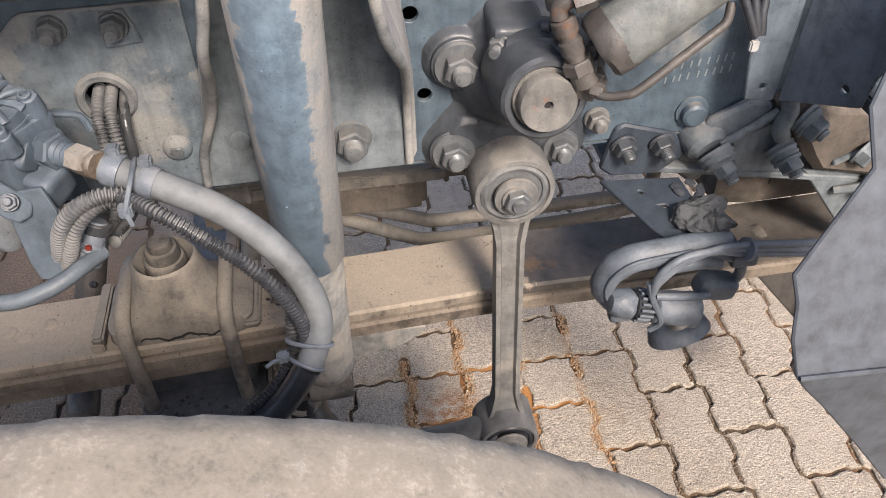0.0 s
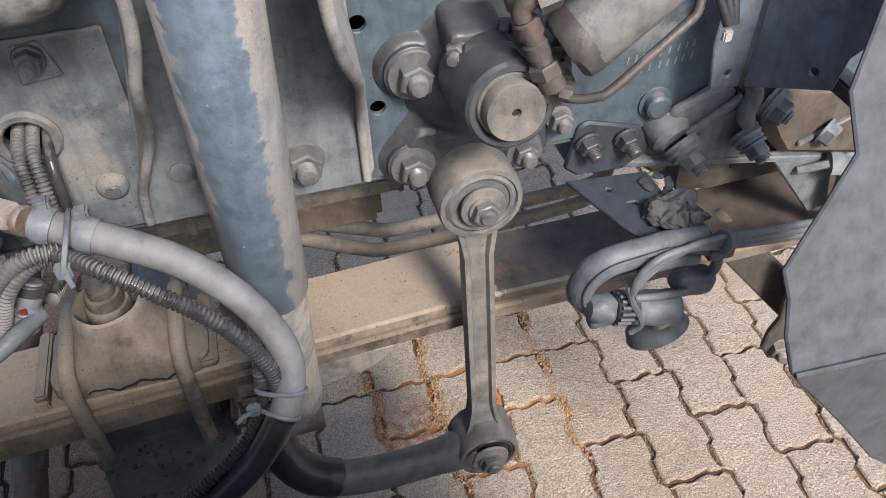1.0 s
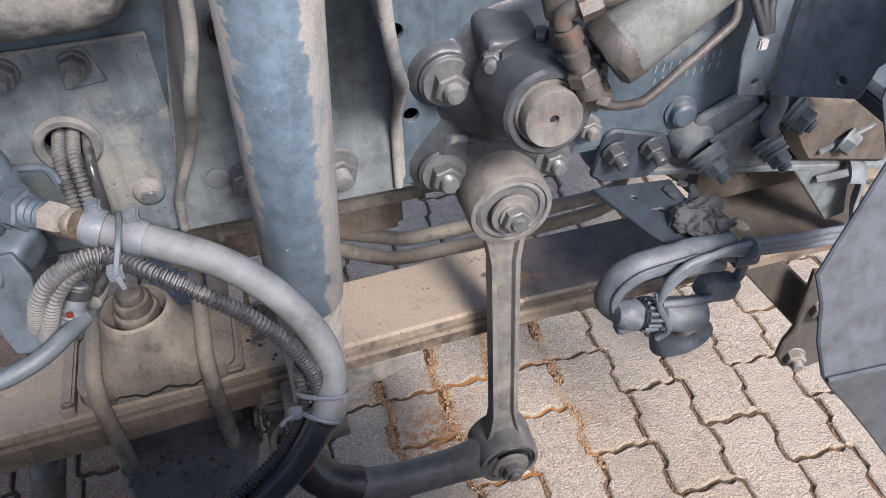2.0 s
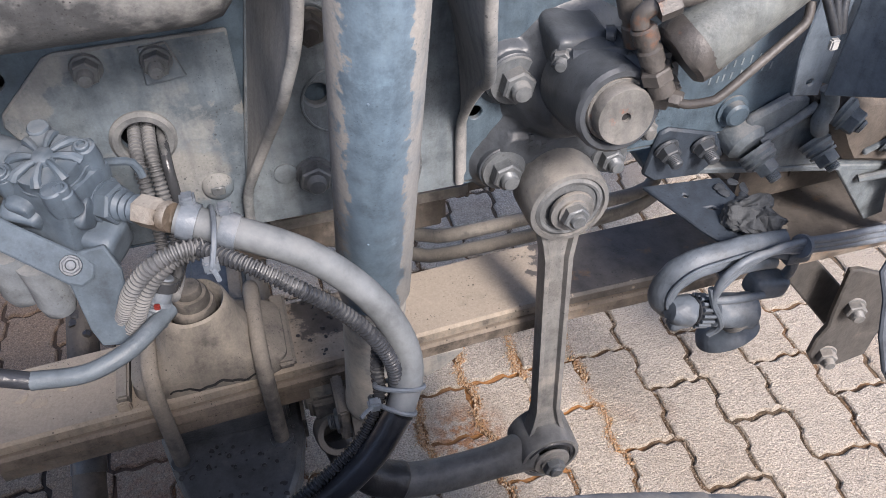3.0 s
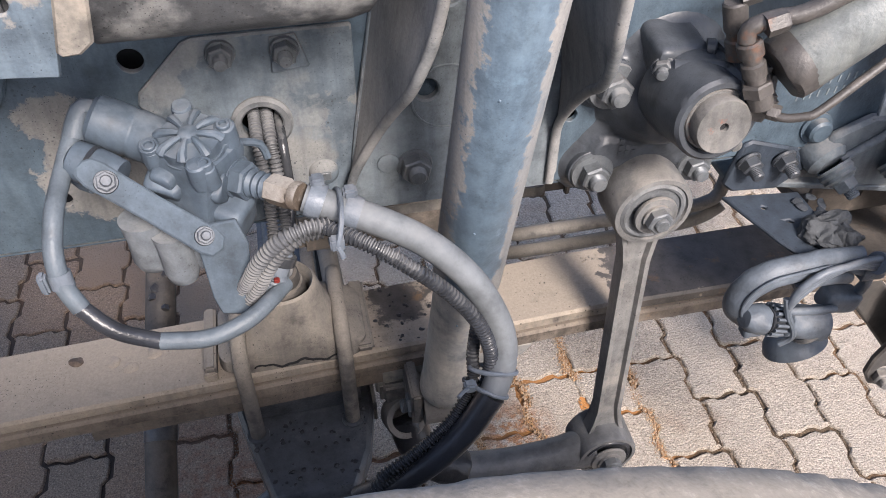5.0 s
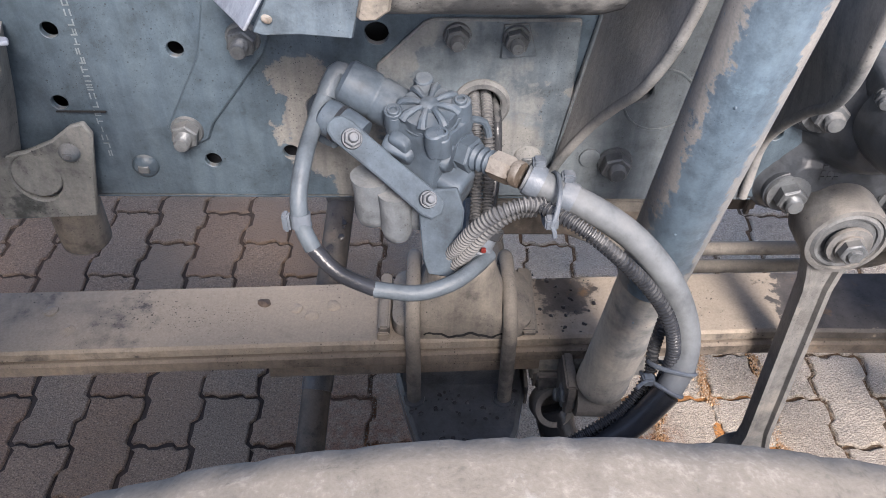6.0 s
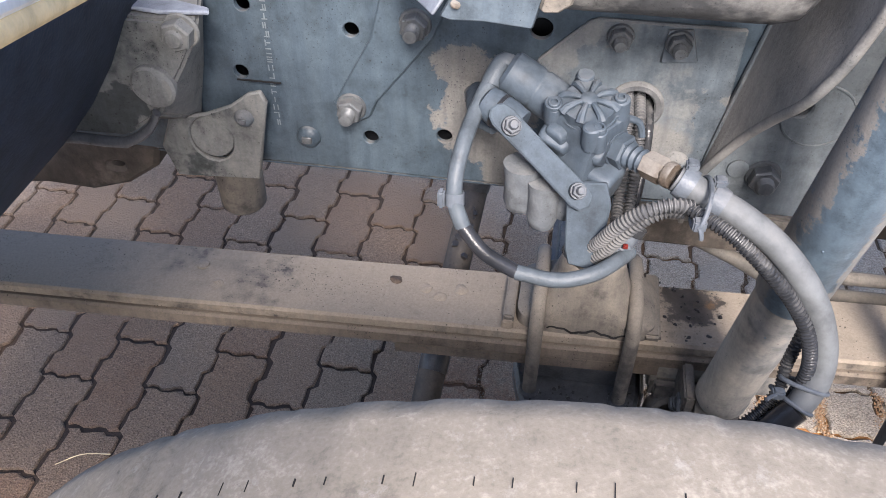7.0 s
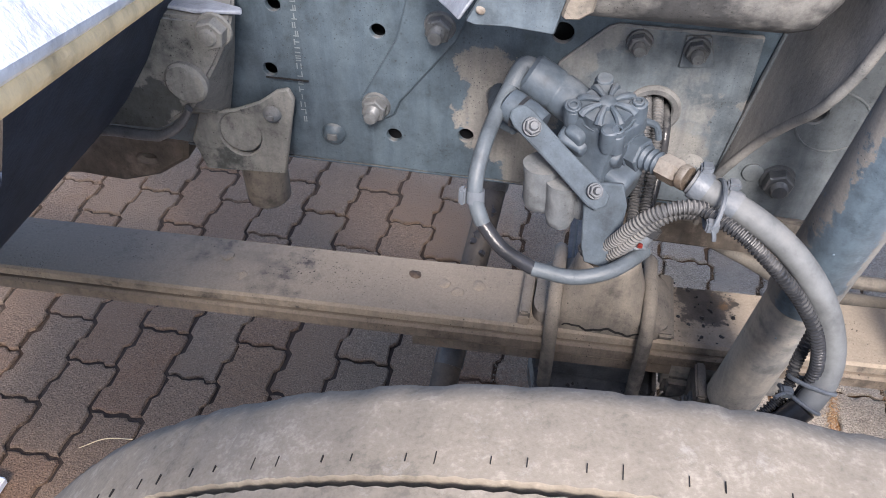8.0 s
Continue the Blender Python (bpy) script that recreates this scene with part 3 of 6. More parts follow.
def build_rail():
    t = thing("frame_rail", (-0.4, WEB, 0.83), "long blue-grey painted steel truck frame rail, dusty, with punched holes", "frame rail")
    holes = [circle2(x, z, r) for x, z, r in (
        (-0.779, 1.045, 0.009), (-0.655, 1.024, 0.009), (-0.795, 0.958, 0.009), (-0.641, 0.881, 0.0095), (-0.549, 0.893, 0.0095), (-0.444, 1.044, 0.0125),
        (0.004, 0.922, 0.0085), (-0.008, 1.022, 0.009), (0.045, 1.062, 0.009), (-1.02, 1.02, 0.009), (-1.15, 1.02, 0.009))]
    holes.append(circle2(-0.333, 0.965, 0.0225, 28))
    part("web", on_rail([(-1.75, 0.83), (0.95, 0.83), (0.95, 1.18), (-1.75, 1.18)], holes, 0.008, WEB, 0.0009), rail_paint, t)
    part("lower_flange", block((-1.75, WEB + 0.002, 0.822), (0.95, WEB + 0.085, 0.83), 0.003), rail_paint, t)
    part("upper_flange", block((-1.75, WEB + 0.009, 1.172), (0.95, WEB + 0.085, 1.18), 0.003), rail_paint, t)
    # Added black sheet behind the holes, in place of the unlit rail inside.
    part("inner_liner", block((-1.75, WEB + 0.06, 0.83), (0.95, WEB + 0.066, 1.172), 0.0), rubber_black, t)
    for x, z in ((-0.721, 0.873),):
        dome_bolt(t, (x, WEB, z), 0.0155, rail_paint)
    # a stamped number down the web, as plain bars
    rng = random.Random(4)
    bm = bmesh.new()
    strokes = ((0.0, 0.0, 0.0014, 0.0075), (0.0052, 0.0, 0.0014, 0.0075), (0.0, 0.0, 0.0066, 0.0013), (0.0, 0.0062, 0.0066, 0.0013), (0.0026, 0.0, 0.0014, 0.0075), (0.0, 0.0031, 0.0066, 0.0013))
    for k in range(18):
        x, z = -0.757 - 0.0003 * k, 1.072 - k * 0.0109
        for a, b, w, h in rng.sample(strokes, 2 if k % 3 else 3):
            if rng.random() < 0.96:
                on_rail([(x + a, z + b), (x + a + w, z + b), (x + a + w, z + b + h), (x + a, z + b + h)], [], 0.0008, WEB - rng.uniform(0.0002, 0.0006), 0, bm)
    part("stamped_marks", bm, stamp_light, t, "pale stamped marks")


def build_strap_plate():
    t = thing("strap_plate", (-0.62, WEB, 0.92), "tapered blue-grey steel strap bolted on the frame rail", "bracket")
    part("plate", on_rail([(-0.614, 1.1), (-0.618, 1.075), (-0.632, 1.02), (-0.67, 0.952), (-0.682, 0.93), (-0.676, 0.912), (-0.655, 0.905), (-0.638, 0.915), (-0.63, 0.935), (-0.562, 1.022), (-0.55, 1.05), (-0.55, 1.1)], [], 0.006, WEB - 0.0065, 0.0022), rail_paint, t)
    bolt(t, (-0.66, WEB - 0.0065, 0.928), OUT, 0.027, 0.02)
    bolt(t, (-0.58, WEB - 0.0065, 1.042), OUT, 0.027, 0.02)


def build_gusset():
    t = thing("gusset_plate", (-0.34, WEB, 0.85), "grey dusty steel gusset plate with a rubber cable grommet", "gusset plate")
    outline = [(-0.235, 1.064), (-0.385, 1.064), (-0.395, 1.06), (-0.444, 1.012), (-0.447, 1.0), (-0.44, 0.985), (-0.4, 0.945), (-0.385, 0.835), (-0.235, 0.835)]
    part("plate", on_rail(outline, [circle2(-0.333, 0.965, 0.0225, 28)], 0.007, WEB - 0.0075, 0.002), plate_paint, t)
    part("tab", on_rail([(-0.314, 1.06), (-0.289, 1.062), (-0.278, 1.026), (-0.316, 1.022)], [], 0.004, WEB - 0.012), plate_paint, t)
    part("grommet", ring((-0.333, WEB - 0.0078, 0.965), 0.0205, 0.0312, 0.006), rubber_dusty, t, "grey rubber grommet")
    bolt(t, (-0.361, WEB - 0.0075, 1.047), OUT, 0.0215, 0.014)
    bolt(t, (-0.301, WEB - 0.012, 1.047), OUT, 0.0215, 0.014)
    dome_bolt(t, (-0.277, WEB - 0.0075, 0.893), 0.0165)


def ring(at, r_in, r_out, depth, seg=36, axis=(0, -1, 0)):
    """A rounded ring that stands proud of a surface along the axis."""
    bm = bmesh.new()
    m, at = frame_along(axis), Vector(at)
    prof = [(r_in, -0.004), (r_in, depth * 0.6), (r_in + (r_out - r_in) * 0.2, depth), (r_in + (r_out - r_in) * 0.7, depth), (r_out, depth * 0.4), (r_out, -0.001)]
    rings = [[bm.verts.new(at + m @ Vector((r * math.cos(a), r * math.sin(a), h))) for a in (2 * math.pi * k / seg for k in range(seg))] for r, h in prof]
    for a, b in zip(rings, rings[1:] + rings[:1]):
        for k in range(seg):
            bm.faces.new((a[k], a[(k + 1) % seg], b[(k + 1) % seg], b[k]))
    return bm


def ribbon(rows, thick):
    """A bent sheet between pairs of points (edge, root), given a thickness along x."""
    bm = bmesh.new()
    n = 5
    sides = []
    for s in (-0.5, 0.5):
        grid = []
        for e, r in rows:
            e, r = Vector(e), Vector(r)
            grid.append([bm.verts.new(e.lerp(r, k / n) + Vector((s * thick, 0, 0))) for k in range(n + 1)])
        for a, b in zip(grid, grid[1:]):
            for k in range(n):
                bm.faces.new((a[k], a[k + 1], b[k + 1], b[k]))
        sides.append(grid)
    f, g = sides
    for k in range(len(rows) - 1):
        bm.faces.new((f[k][0], f[k + 1][0], g[k + 1][0], g[k][0]))
        bm.faces.new((f[k][n], f[k + 1][n], g[k + 1][n], g[k][n]))
    for k in range(n):
        for row in (0, -1):
            bm.faces.new((f[row][k], f[row][k + 1], g[row][k + 1], g[row][k]))
    return bm


def build_shock_bracket():
    t = thing("shock_bracket", (-0.13, WEB, 0.85), "pressed grey steel shock tower bracket with two flared flanges", "bracket")
    back = WEB - 0.014
    part("back_plate", on_rail([(-0.256, 0.836), (-0.02, 0.836), (-0.014, 0.9), (-0.02, 1.17), (-0.2, 1.17), (-0.24, 0.95)], [circle2(-0.163, 0.985, 0.0125), circle2(-0.14, 1.09, 0.014)], 0.012, back, 0.002), bracket_paint, t)
    part("boss_ring", ring((-0.142, back, 0.975), 0.036, 0.039, 0.0015), bracket_paint, t)
    left = curve_through([(-0.178, 0.6, 1.25), (-0.183, 0.615, 1.185), (-0.186, 0.628, 1.148), (-0.191, 0.636, 1.119), (-0.199, 0.648, 1.088), (-0.204, 0.668, 1.06), (-0.21, 0.708, 1.02), (-0.222, 0.752, 0.966), (-0.24, 0.775, 0.915), (-0.25, 0.782, 0.885), (-0.254, 0.786, 0.845)], 0.005)
    part("flange", ribbon([(q, (-0.234 + 0.172 * (q.z - 0.943), back + 0.002, q.z + 0.01)) for q in left], 0.006), flange_dust, t)
    part("lip", sweep([q + Vector((0.001, -0.002, 0)) for q in left], 0.0052, 14), flange_dust, t)
    right = curve_through([(-0.06, 0.57, 1.25), (-0.056, 0.586, 1.164), (-0.048, 0.607, 1.108), (-0.034, 0.65, 1.06), (-0.026, 0.695, 1.025), (-0.02, 0.75, 0.97), (-0.018, 0.782, 0.92), (-0.018, 0.787, 0.845)], 0.005)
    part("flange", ribbon([(q, (q.x + 0.006, back + 0.002, q.z + 0.01)) for q in right], 0.006), flange_dust, t)
    part("lip", sweep([q + Vector((-0.001, -0.002, 0)) for q in right], 0.0052, 14), flange_dust, t)
    bolt(t, (-0.178, back, 0.893), OUT, 0.03, 0.012)
    part("bolt_recess", ring((-0.163, back, 1.06), 0.02, 0.0235, 0.002), bracket_paint, t)
    bolt(t, (-0.163, back, 1.06), OUT, 0.027, 0.008, material=hanger_brown)
    part("plug", lathe([(0.012, 0), (0.012, 0.003), (0.009, 0.004), (0, 0.004)], (-0.207, back, 0.899), OUT, 22), bracket_paint, t)
    bolt(t, (-0.083, back, 0.885), OUT, 0.034, 0.018)


def build_shock():
    d, top = SHOCK_WAY, SHOCK_TOP
    t = thing("shock_absorber", tuple(top + d * 0.62), "blue-painted steel shock absorber with a dusty lower tube", "shock absorber")
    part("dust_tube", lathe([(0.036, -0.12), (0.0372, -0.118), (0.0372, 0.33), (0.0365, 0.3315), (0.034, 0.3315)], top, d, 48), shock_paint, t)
    part("lower_tube", lathe([(0.034, 0.24), (0.034, 0.58), (0.0352, 0.582), (0.0352, 0.6), (0.03, 0.612), (0.015, 0.615)], top, d, 48), shock_dusty, t, "dust-covered lower tube")
    low = top + d * 0.645
    part("lower_eye", lathe([(0.012, -0.03), (0.03, -0.03), (0.031, 0), (0.03, 0.03), (0.012, 0.03)], low, (1, 0, 0), 28), cast_dusty, t)
    b = part("mount_fork", block((-0.2, low.y - 0.02, low.z - 0.02), (-0.185, low.y + 0.06, low.z + 0.04), 0.003), cast_dusty, t)
    bolt(t, low + Vector((-0.032, 0, 0)), (-1, 0, 0), 0.03, 0.012)
    for k in range(3):
        part("weld_bead", lathe([(0.0011, 0), (0.0012, 0.0008), (0, 0.0016)], top + d * (0.04 + 0.17 * k) + Vector((-0.014, -0.0345, -0.004)), (-0.3, -1, 0.1), 10), shock_paint, t)


# ---- leaf spring, its clamps and the axle ----
def spring_y(x):
    return 0.866 + 0.045 * min(0.0, x - 0.1)


def leaf(x0, x1, half, z0, z1, shift=0.0):
    bm = bmesh.new()
    n = 60
    prof = [(-half, z0 + 0.004), (-half + 0.004, z0), (half - 0.004, z0), (half, z0 + 0.004), (half, z1 - 0.004), (half - 0.004, z1), (-half + 0.004, z1), (-half, z1 - 0.004)]
    rows = []
    for k in range(n + 1):
        x = x0 + (x1 - x0) * k / n
        sag = 0.012 * max(0.0, abs(x + 0.345) - 0.5) ** 2
        rows.append([bm.verts.new((x, spring_y(x) + shift + a + 0.0012 * noise.noise((x * 6, a * 9, 0)), b + sag)) for a, b in prof])
    for a, b in zip(rows, rows[1:]):
        for k in range(8):
            bm.faces.new((a[k], a[(k + 1) % 8], b[(k + 1) % 8], b[k]))
    bm.faces.new(rows[0])
    bm.faces.new(rows[-1])
    return bm


def build_spring():
    t = thing("leaf_spring", (-0.345, spring_y(-0.345), 0.5), "long dusty steel leaf spring of stacked leaves with rust marks", "leaf spring")
    part("leaf", leaf(-1.75, 0.86, 0.06, 0.562, 0.583), spring_steel, t)
    part("leaf", leaf(-1.7, 0.82, 0.06, 0.5355, 0.5612, -0.005), spring_brown, t)
    part("leaf", leaf(-0.62, -0.23, 0.058, 0.508, 0.5348, -0.001), spring_brown, t)
    end = [(-0.24, 0.5345), (-0.008, 0.5345), (-0.01, 0.524), (-0.022, 0.51), (-0.04, 0.497), (-0.065, 0.487), (-0.11, 0.48), (-0.24, 0.475)]
    part("leaf_end", roughen(on_rail(end, [], 0.11, 0.8, 0.003), 0.001, 20), shock_dusty, t, "pale dusty lower leaf end")
    part("clip", block((-0.463, 0.784, 0.55), (-0.446, 0.79, 0.597), 0.002), spring_steel, t)
    rng = random.Random(8)
    for x, y in ((-0.631, 0.856), (-0.585, 0.845), (-0.53, 0.85), (-0.938, 0.837), (-0.56, 0.83), (-0.9, 0.80)):
        bm = lathe([(0.011, 0), (0.0095, 0.0015), (0.004, 0.0025), (0, 0.0026)], (x, y, 0.5825), (0, 0, 1), 14)
        part("rust_blister", roughen(bm, 0.0035, 90), rust_dark if x == -0.631 else spring_steel, t)
    # pad with the bump stop's cup
    s = thing("spring_pad", (-0.345, 0.85, 0.583), "dusty cast spring pad with a cup for a rubber bump stop", "spring pad")
    bm = bmesh.new()
    levels = ((0.583, 0.1, 0.0615, 0.849), (0.602, 0.098, 0.061, 0.849), (0.614, 0.078, 0.06, 0.847), (0.64, 0.058, 0.054, 0.84), (0.685, 0.046, 0.044, 0.832), (0.70, 0.0415, 0.0405, 0.83), (0.703, 0.038, 0.037, 0.83), (0.696, 0.034, 0.033, 0.83), (0.655, 0.032, 0.031, 0.832))
    rows = []
    for z, a, b, y in levels:
        e = 2.2 if z < 0.63 else 1.0
        ringv = []
        for k in range(40):
            q = 2 * math.pi * k / 40
            c, si = math.cos(q), math.sin(q)
            p = 2.0 / (2.0 + (e - 1.0) * 3)
            ringv.append(bm.verts.new((-0.345 + a * math.copysign(abs(c) ** p, c), y + b * math.copysign(abs(si) ** p, si), z)))
        rows.append(ringv)
    for a, b in zip(rows, rows[1:]):
        for k in range(40):
            bm.faces.new((a[k], a[(k + 1) % 40], b[(k + 1) % 40], b[k]))
    bm.faces.new(rows[0])
    bm.faces.new(rows[-1])
    part("cup", roughen(bm, 0.0018, 45), cast_dusty, s)
    crack = [Vector((-0.398 + 0.0035 * k, 0.7875 + 0.0006 * (k % 2), 0.5915 + 0.0036 * math.sin(k * 0.42) + 0.0014 * math.sin(k * 1.1))) for k in range(33)]
    part("crack_line", sweep(crack, lambda k, n: 0.0012 + 0.0009 * math.sin(math.pi * k / n), 6), dark_void, s)
    part("bump_stop", roughen(lathe([(0.0275, 0.65), (0.028, 0.688), (0.0272, 0.697), (0.0255, 0.7), (0.0225, 0.701), (0.022, 0.714), (0.0205, 0.7165), (0.0165, 0.7175), (0.016, 0.7255), (0.0145, 0.7275), (0, 0.728)], (-0.345, 0.832, 0), (0, 0, 1), 28), 0.0008, 60), bump_rubber, s, "worn brown-grey rubber bump stop")
    part("side_rib", block((-0.462, 0.79, 0.5845), (-0.446, 0.9, 0.603), 0.003), cast_dusty, s)
    part("side_rib", roughen(block((-0.262, 0.79, 0.584), (-0.238, 0.92, 0.597), 0.004, 3), 0.0012, 60), cast_dusty, s)
    rng = random.Random(17)
    for k in range(26):
        x, y, r = rng.gauss(-0.195, 0.022), rng.uniform(0.8, 0.92), rng.uniform(0.0012, 0.0038)
        part("mud_crumb", roughen(lathe([(r, 0), (r * 0.8, r * 0.5), (0, r * 0.8)], (x, y, 0.5825), (0, 0, 1), 7), r * 0.6, 200), grease_black, s)


def build_u_bolt(x, twist):
    t = thing("u_bolt", (x, 0.788, 0.44), "dusty steel U-bolt clamped over the leaf spring", "u-bolt", "u-bolts of the spring")
    y0, y1 = 0.775, 0.922
    pts = [(x + twist, y0, 0.42), (x + twist * 0.6, y0, 0.5), (x, y0 + 0.001, 0.58), (x, y0 + 0.004, 0.605), (x, y0 + 0.018, 0.628), (x, y0 + 0.04, 0.636), (x, y1 - 0.04, 0.638), (x, y1 - 0.014, 0.628), (x, y1, 0.603), (x, y1, 0.5), (x, y1, 0.43)]
    part("rod", sweep(curve_through(pts, 0.008), 0.0105, 18), cast_dusty, t)
    for y in (y0, y1):
        part("seat_ring", lathe([(0.0118, 0), (0.016, 0.0), (0.0155, 0.003), (0.0118, 0.004)], (x + (twist if y == y0 else 0), y, 0.461), (0, 0, 1), 20), axle_black, t)


def build_axle():
    t = thing("axle", (-0.345, 0.86, 0.36), "black oily axle beam with a spring clamp plate", "axle")
    part("clamp_plate", roughen(plate([(-0.441, 0.96), (-0.441, 0.82), (-0.43, 0.77), (-0.398, 0.668), (-0.287, 0.664), (-0.262, 0.72), (-0.247, 0.79), (-0.246, 0.96)], [], 0.036, (0, 0, 0.461), (1, 0, 0), (0, 1, 0), 0.006), 0.002, 25), axle_black, t)
    bm = plate([(0.675, 0.43), (0.66, 0.36), (0.69, 0.30), (0.95, 0.30), (0.95, 0.43)], [], 0.1, (-0.292, 0, 0), (0, 1, 0), (0, 0, 1), 0.004)
    part("seat", bm, axle_black, t)
    part("beam", block((-0.4, 0.62, 0.32), (-0.29, 2.2, 0.425), 0.015, 3), axle_black, t)
    part("knuckle", block((-0.4, 0.3, 0.34), (-0.26, 0.68, 0.43), 0.02, 3), axle_black, t)
    part("hub", lathe([(0.12, 0.0), (0.13, 0.03), (0.1, 0.2), (0.06, 0.24)], (-0.32, 0.06, 0.47), (0, 1, 0), 30), axle_black, t)
    part("spacer", block((-0.43, 0.80, 0.461), (-0.262, 0.925, 0.506), 0.004), axle_black, t)
    part("edge_lip", roughen(block((-0.247, 0.785, 0.43), (-0.242, 0.88, 0.475), 0.002), 0.001, 30), cast_dusty, t)
    rng = random.Random(11)
    for k in range(60):
        y = rng.uniform(0.685, 0.785) if k % 3 else rng.uniform(0.75, 0.79)
        x = rng.uniform(-0.425 + 0.3 * max(0.0, 0.77 - y), -0.262 - 0.25 * max(0.0, 0.77 - y))
        r = rng.uniform(0.0012, 0.004)
        part("grease_lump", roughen(lathe([(r, 0), (r * 0.95, r * 0.3), (r * 0.6, r * 0.55), (0, r * 0.65)], (x, y, 0.4605), (0, 0, 1), 12), r * 0.5, 130), grease_black, t)
    k = thing("brake_bracket", (-0.2, 0.82, 0.44), "dusty cast bracket with a bored eye beside the axle", "bracket")
    part("eye", lathe([(0.021, 0.0), (0.03, 0.0), (0.031, 0.04), (0.029, 0.045), (0.021, 0.045), (0.02, 0.01), (0, 0.009)], (-0.207, 0.80, 0.42), (0.1, -0.75, 0.65), 28), cast_dusty, k)
    part("web", block((-0.235, 0.79, 0.455), (-0.16, 0.90, 0.50), 0.008, 3), cast_dusty, k)
    for q in range(3):
        part("rib", block((-0.2 + 0.016 * q, 0.765, 0.465), (-0.192 + 0.016 * q, 0.80, 0.515), 0.002), cast_dusty, k)


def build_rods():
    t = thing("drag_link", (-0.575, 0.95, 0.31), "grey steel steering rod running under the leaf spring", "steering rod")
    part("rod", sweep(curve_through([(-0.605, 0.72, 0.172), (-0.589, 0.93, 0.301), (-0.563, 1.2, 0.455), (-0.555, 1.3, 0.5)], 0.02), 0.0255, 24), rod_brown, t)
    rng = random.Random(29)
    for k in range(22):
        f = rng.uniform(0.0, 1.0)
        c = Vector((-0.572, 1.1, 0.4)).lerp(Vector((-0.556, 1.28, 0.49)), f) + Vector((rng.uniform(-0.014, 0.014), -0.012, 0.021))
        r = rng.uniform(0.003, 0.008)
        part("mud_crust", roughen(lathe([(r, -0.004), (r * 0.9, r * 0.3), (0, r * 0.6)], c, (0, -0.45, 0.9), 8), r * 0.5, 130), grease_black, t)
    part("steering_arm", sweep(curve_through([(-0.605, 0.72, 0.18), (-0.55, 0.71, 0.25), (-0.45, 0.72, 0.33), (-0.39, 0.74, 0.36)], 0.02), 0.02, 14), axle_black, t)
    part("sleeve", lathe([(0.0258, 0), (0.0272, 0.002), (0.0272, 0.11), (0.0258, 0.112)], (-0.59, 0.915, 0.292), (0.026, 0.27, 0.15), 24), axle_black, t, "black greasy band")
    part("joint_boot", roughen(lathe([(0.02, -0.04), (0.03, -0.02), (0.031, 0.0), (0.027, 0.02), (0.012, 0.03)], (-0.56, 1.24, 0.49), (0.1, 0.3, 0.9), 20), 0.003, 50), axle_black, t)
    t = thing("brake_pipe_rod", (-0.28, 1.1, 0.46), "thin dusty steel tube behind the leaf spring", "rod")
    part("rod", sweep(curve_through([(-0.275, 0.95, 0.49), (-0.277, 1.1, 0.47), (-0.285, 1.35, 0.46)], 0.03), 0.017, 18), pipe_tan, t)
    t = thing("support_strip", (-0.31, 1.0, 0.5), "narrow dusty steel strip behind the bump stop", "bracket")
    part("strip", block((-0.325, 0.96, 0.44), (-0.302, 1.3, 0.46), 0.003), cast_dusty, t)


# ---- anti-roll bar and its link ----
def bush(t, at, r, length, inner, mat=None, rubber=None):
    at = Vector(at)
    b = part("bush_housing", lathe([(r * 0.86, -length), (r, -length * 0.92), (r, -0.005), (r * 0.96, 0), (r * 0.85, 0.0005), (r * 0.83, -0.003), (r * 0.8, -0.006)], at, OUT, 48), mat or link_steel, t)
    part("rubber", roughen(lathe([(r * 0.84, -0.006), (r * 0.82, -0.0022), (r * 0.74, 0.0005), (r * 0.68, -0.0005), (r * 0.66, -0.003), (r * 0.5, -0.004)], at, OUT, 44), 0.0004, 90), rubber or rubber_black, b, "rubber bush")
    part("washer", lathe([(inner * 0.5, 0.002), (inner * 1.45, 0.002), (inner * 1.5, 0.004), (inner * 1.45, 0.0075), (inner * 0.5, 0.0085)], at, OUT, 32), link_steel, b)
    part("sleeve", lathe([(inner, 0.0075), (inner, 0.0115), (inner * 0.4, 0.0118)], at, OUT, 28), link_steel, b)
    q = part("bolt", hexagon(at + OUT * 0.0115, OUT, inner * 1.55, 0.011, turn=0.2), bolt_steel, t)
    part("stud", lathe([(inner * 0.5, 0), (inner * 0.5, 0.003), (inner * 0.42, 0.005), (0, 0.005)], at + OUT * 0.022, OUT, 18), bolt_steel, q)


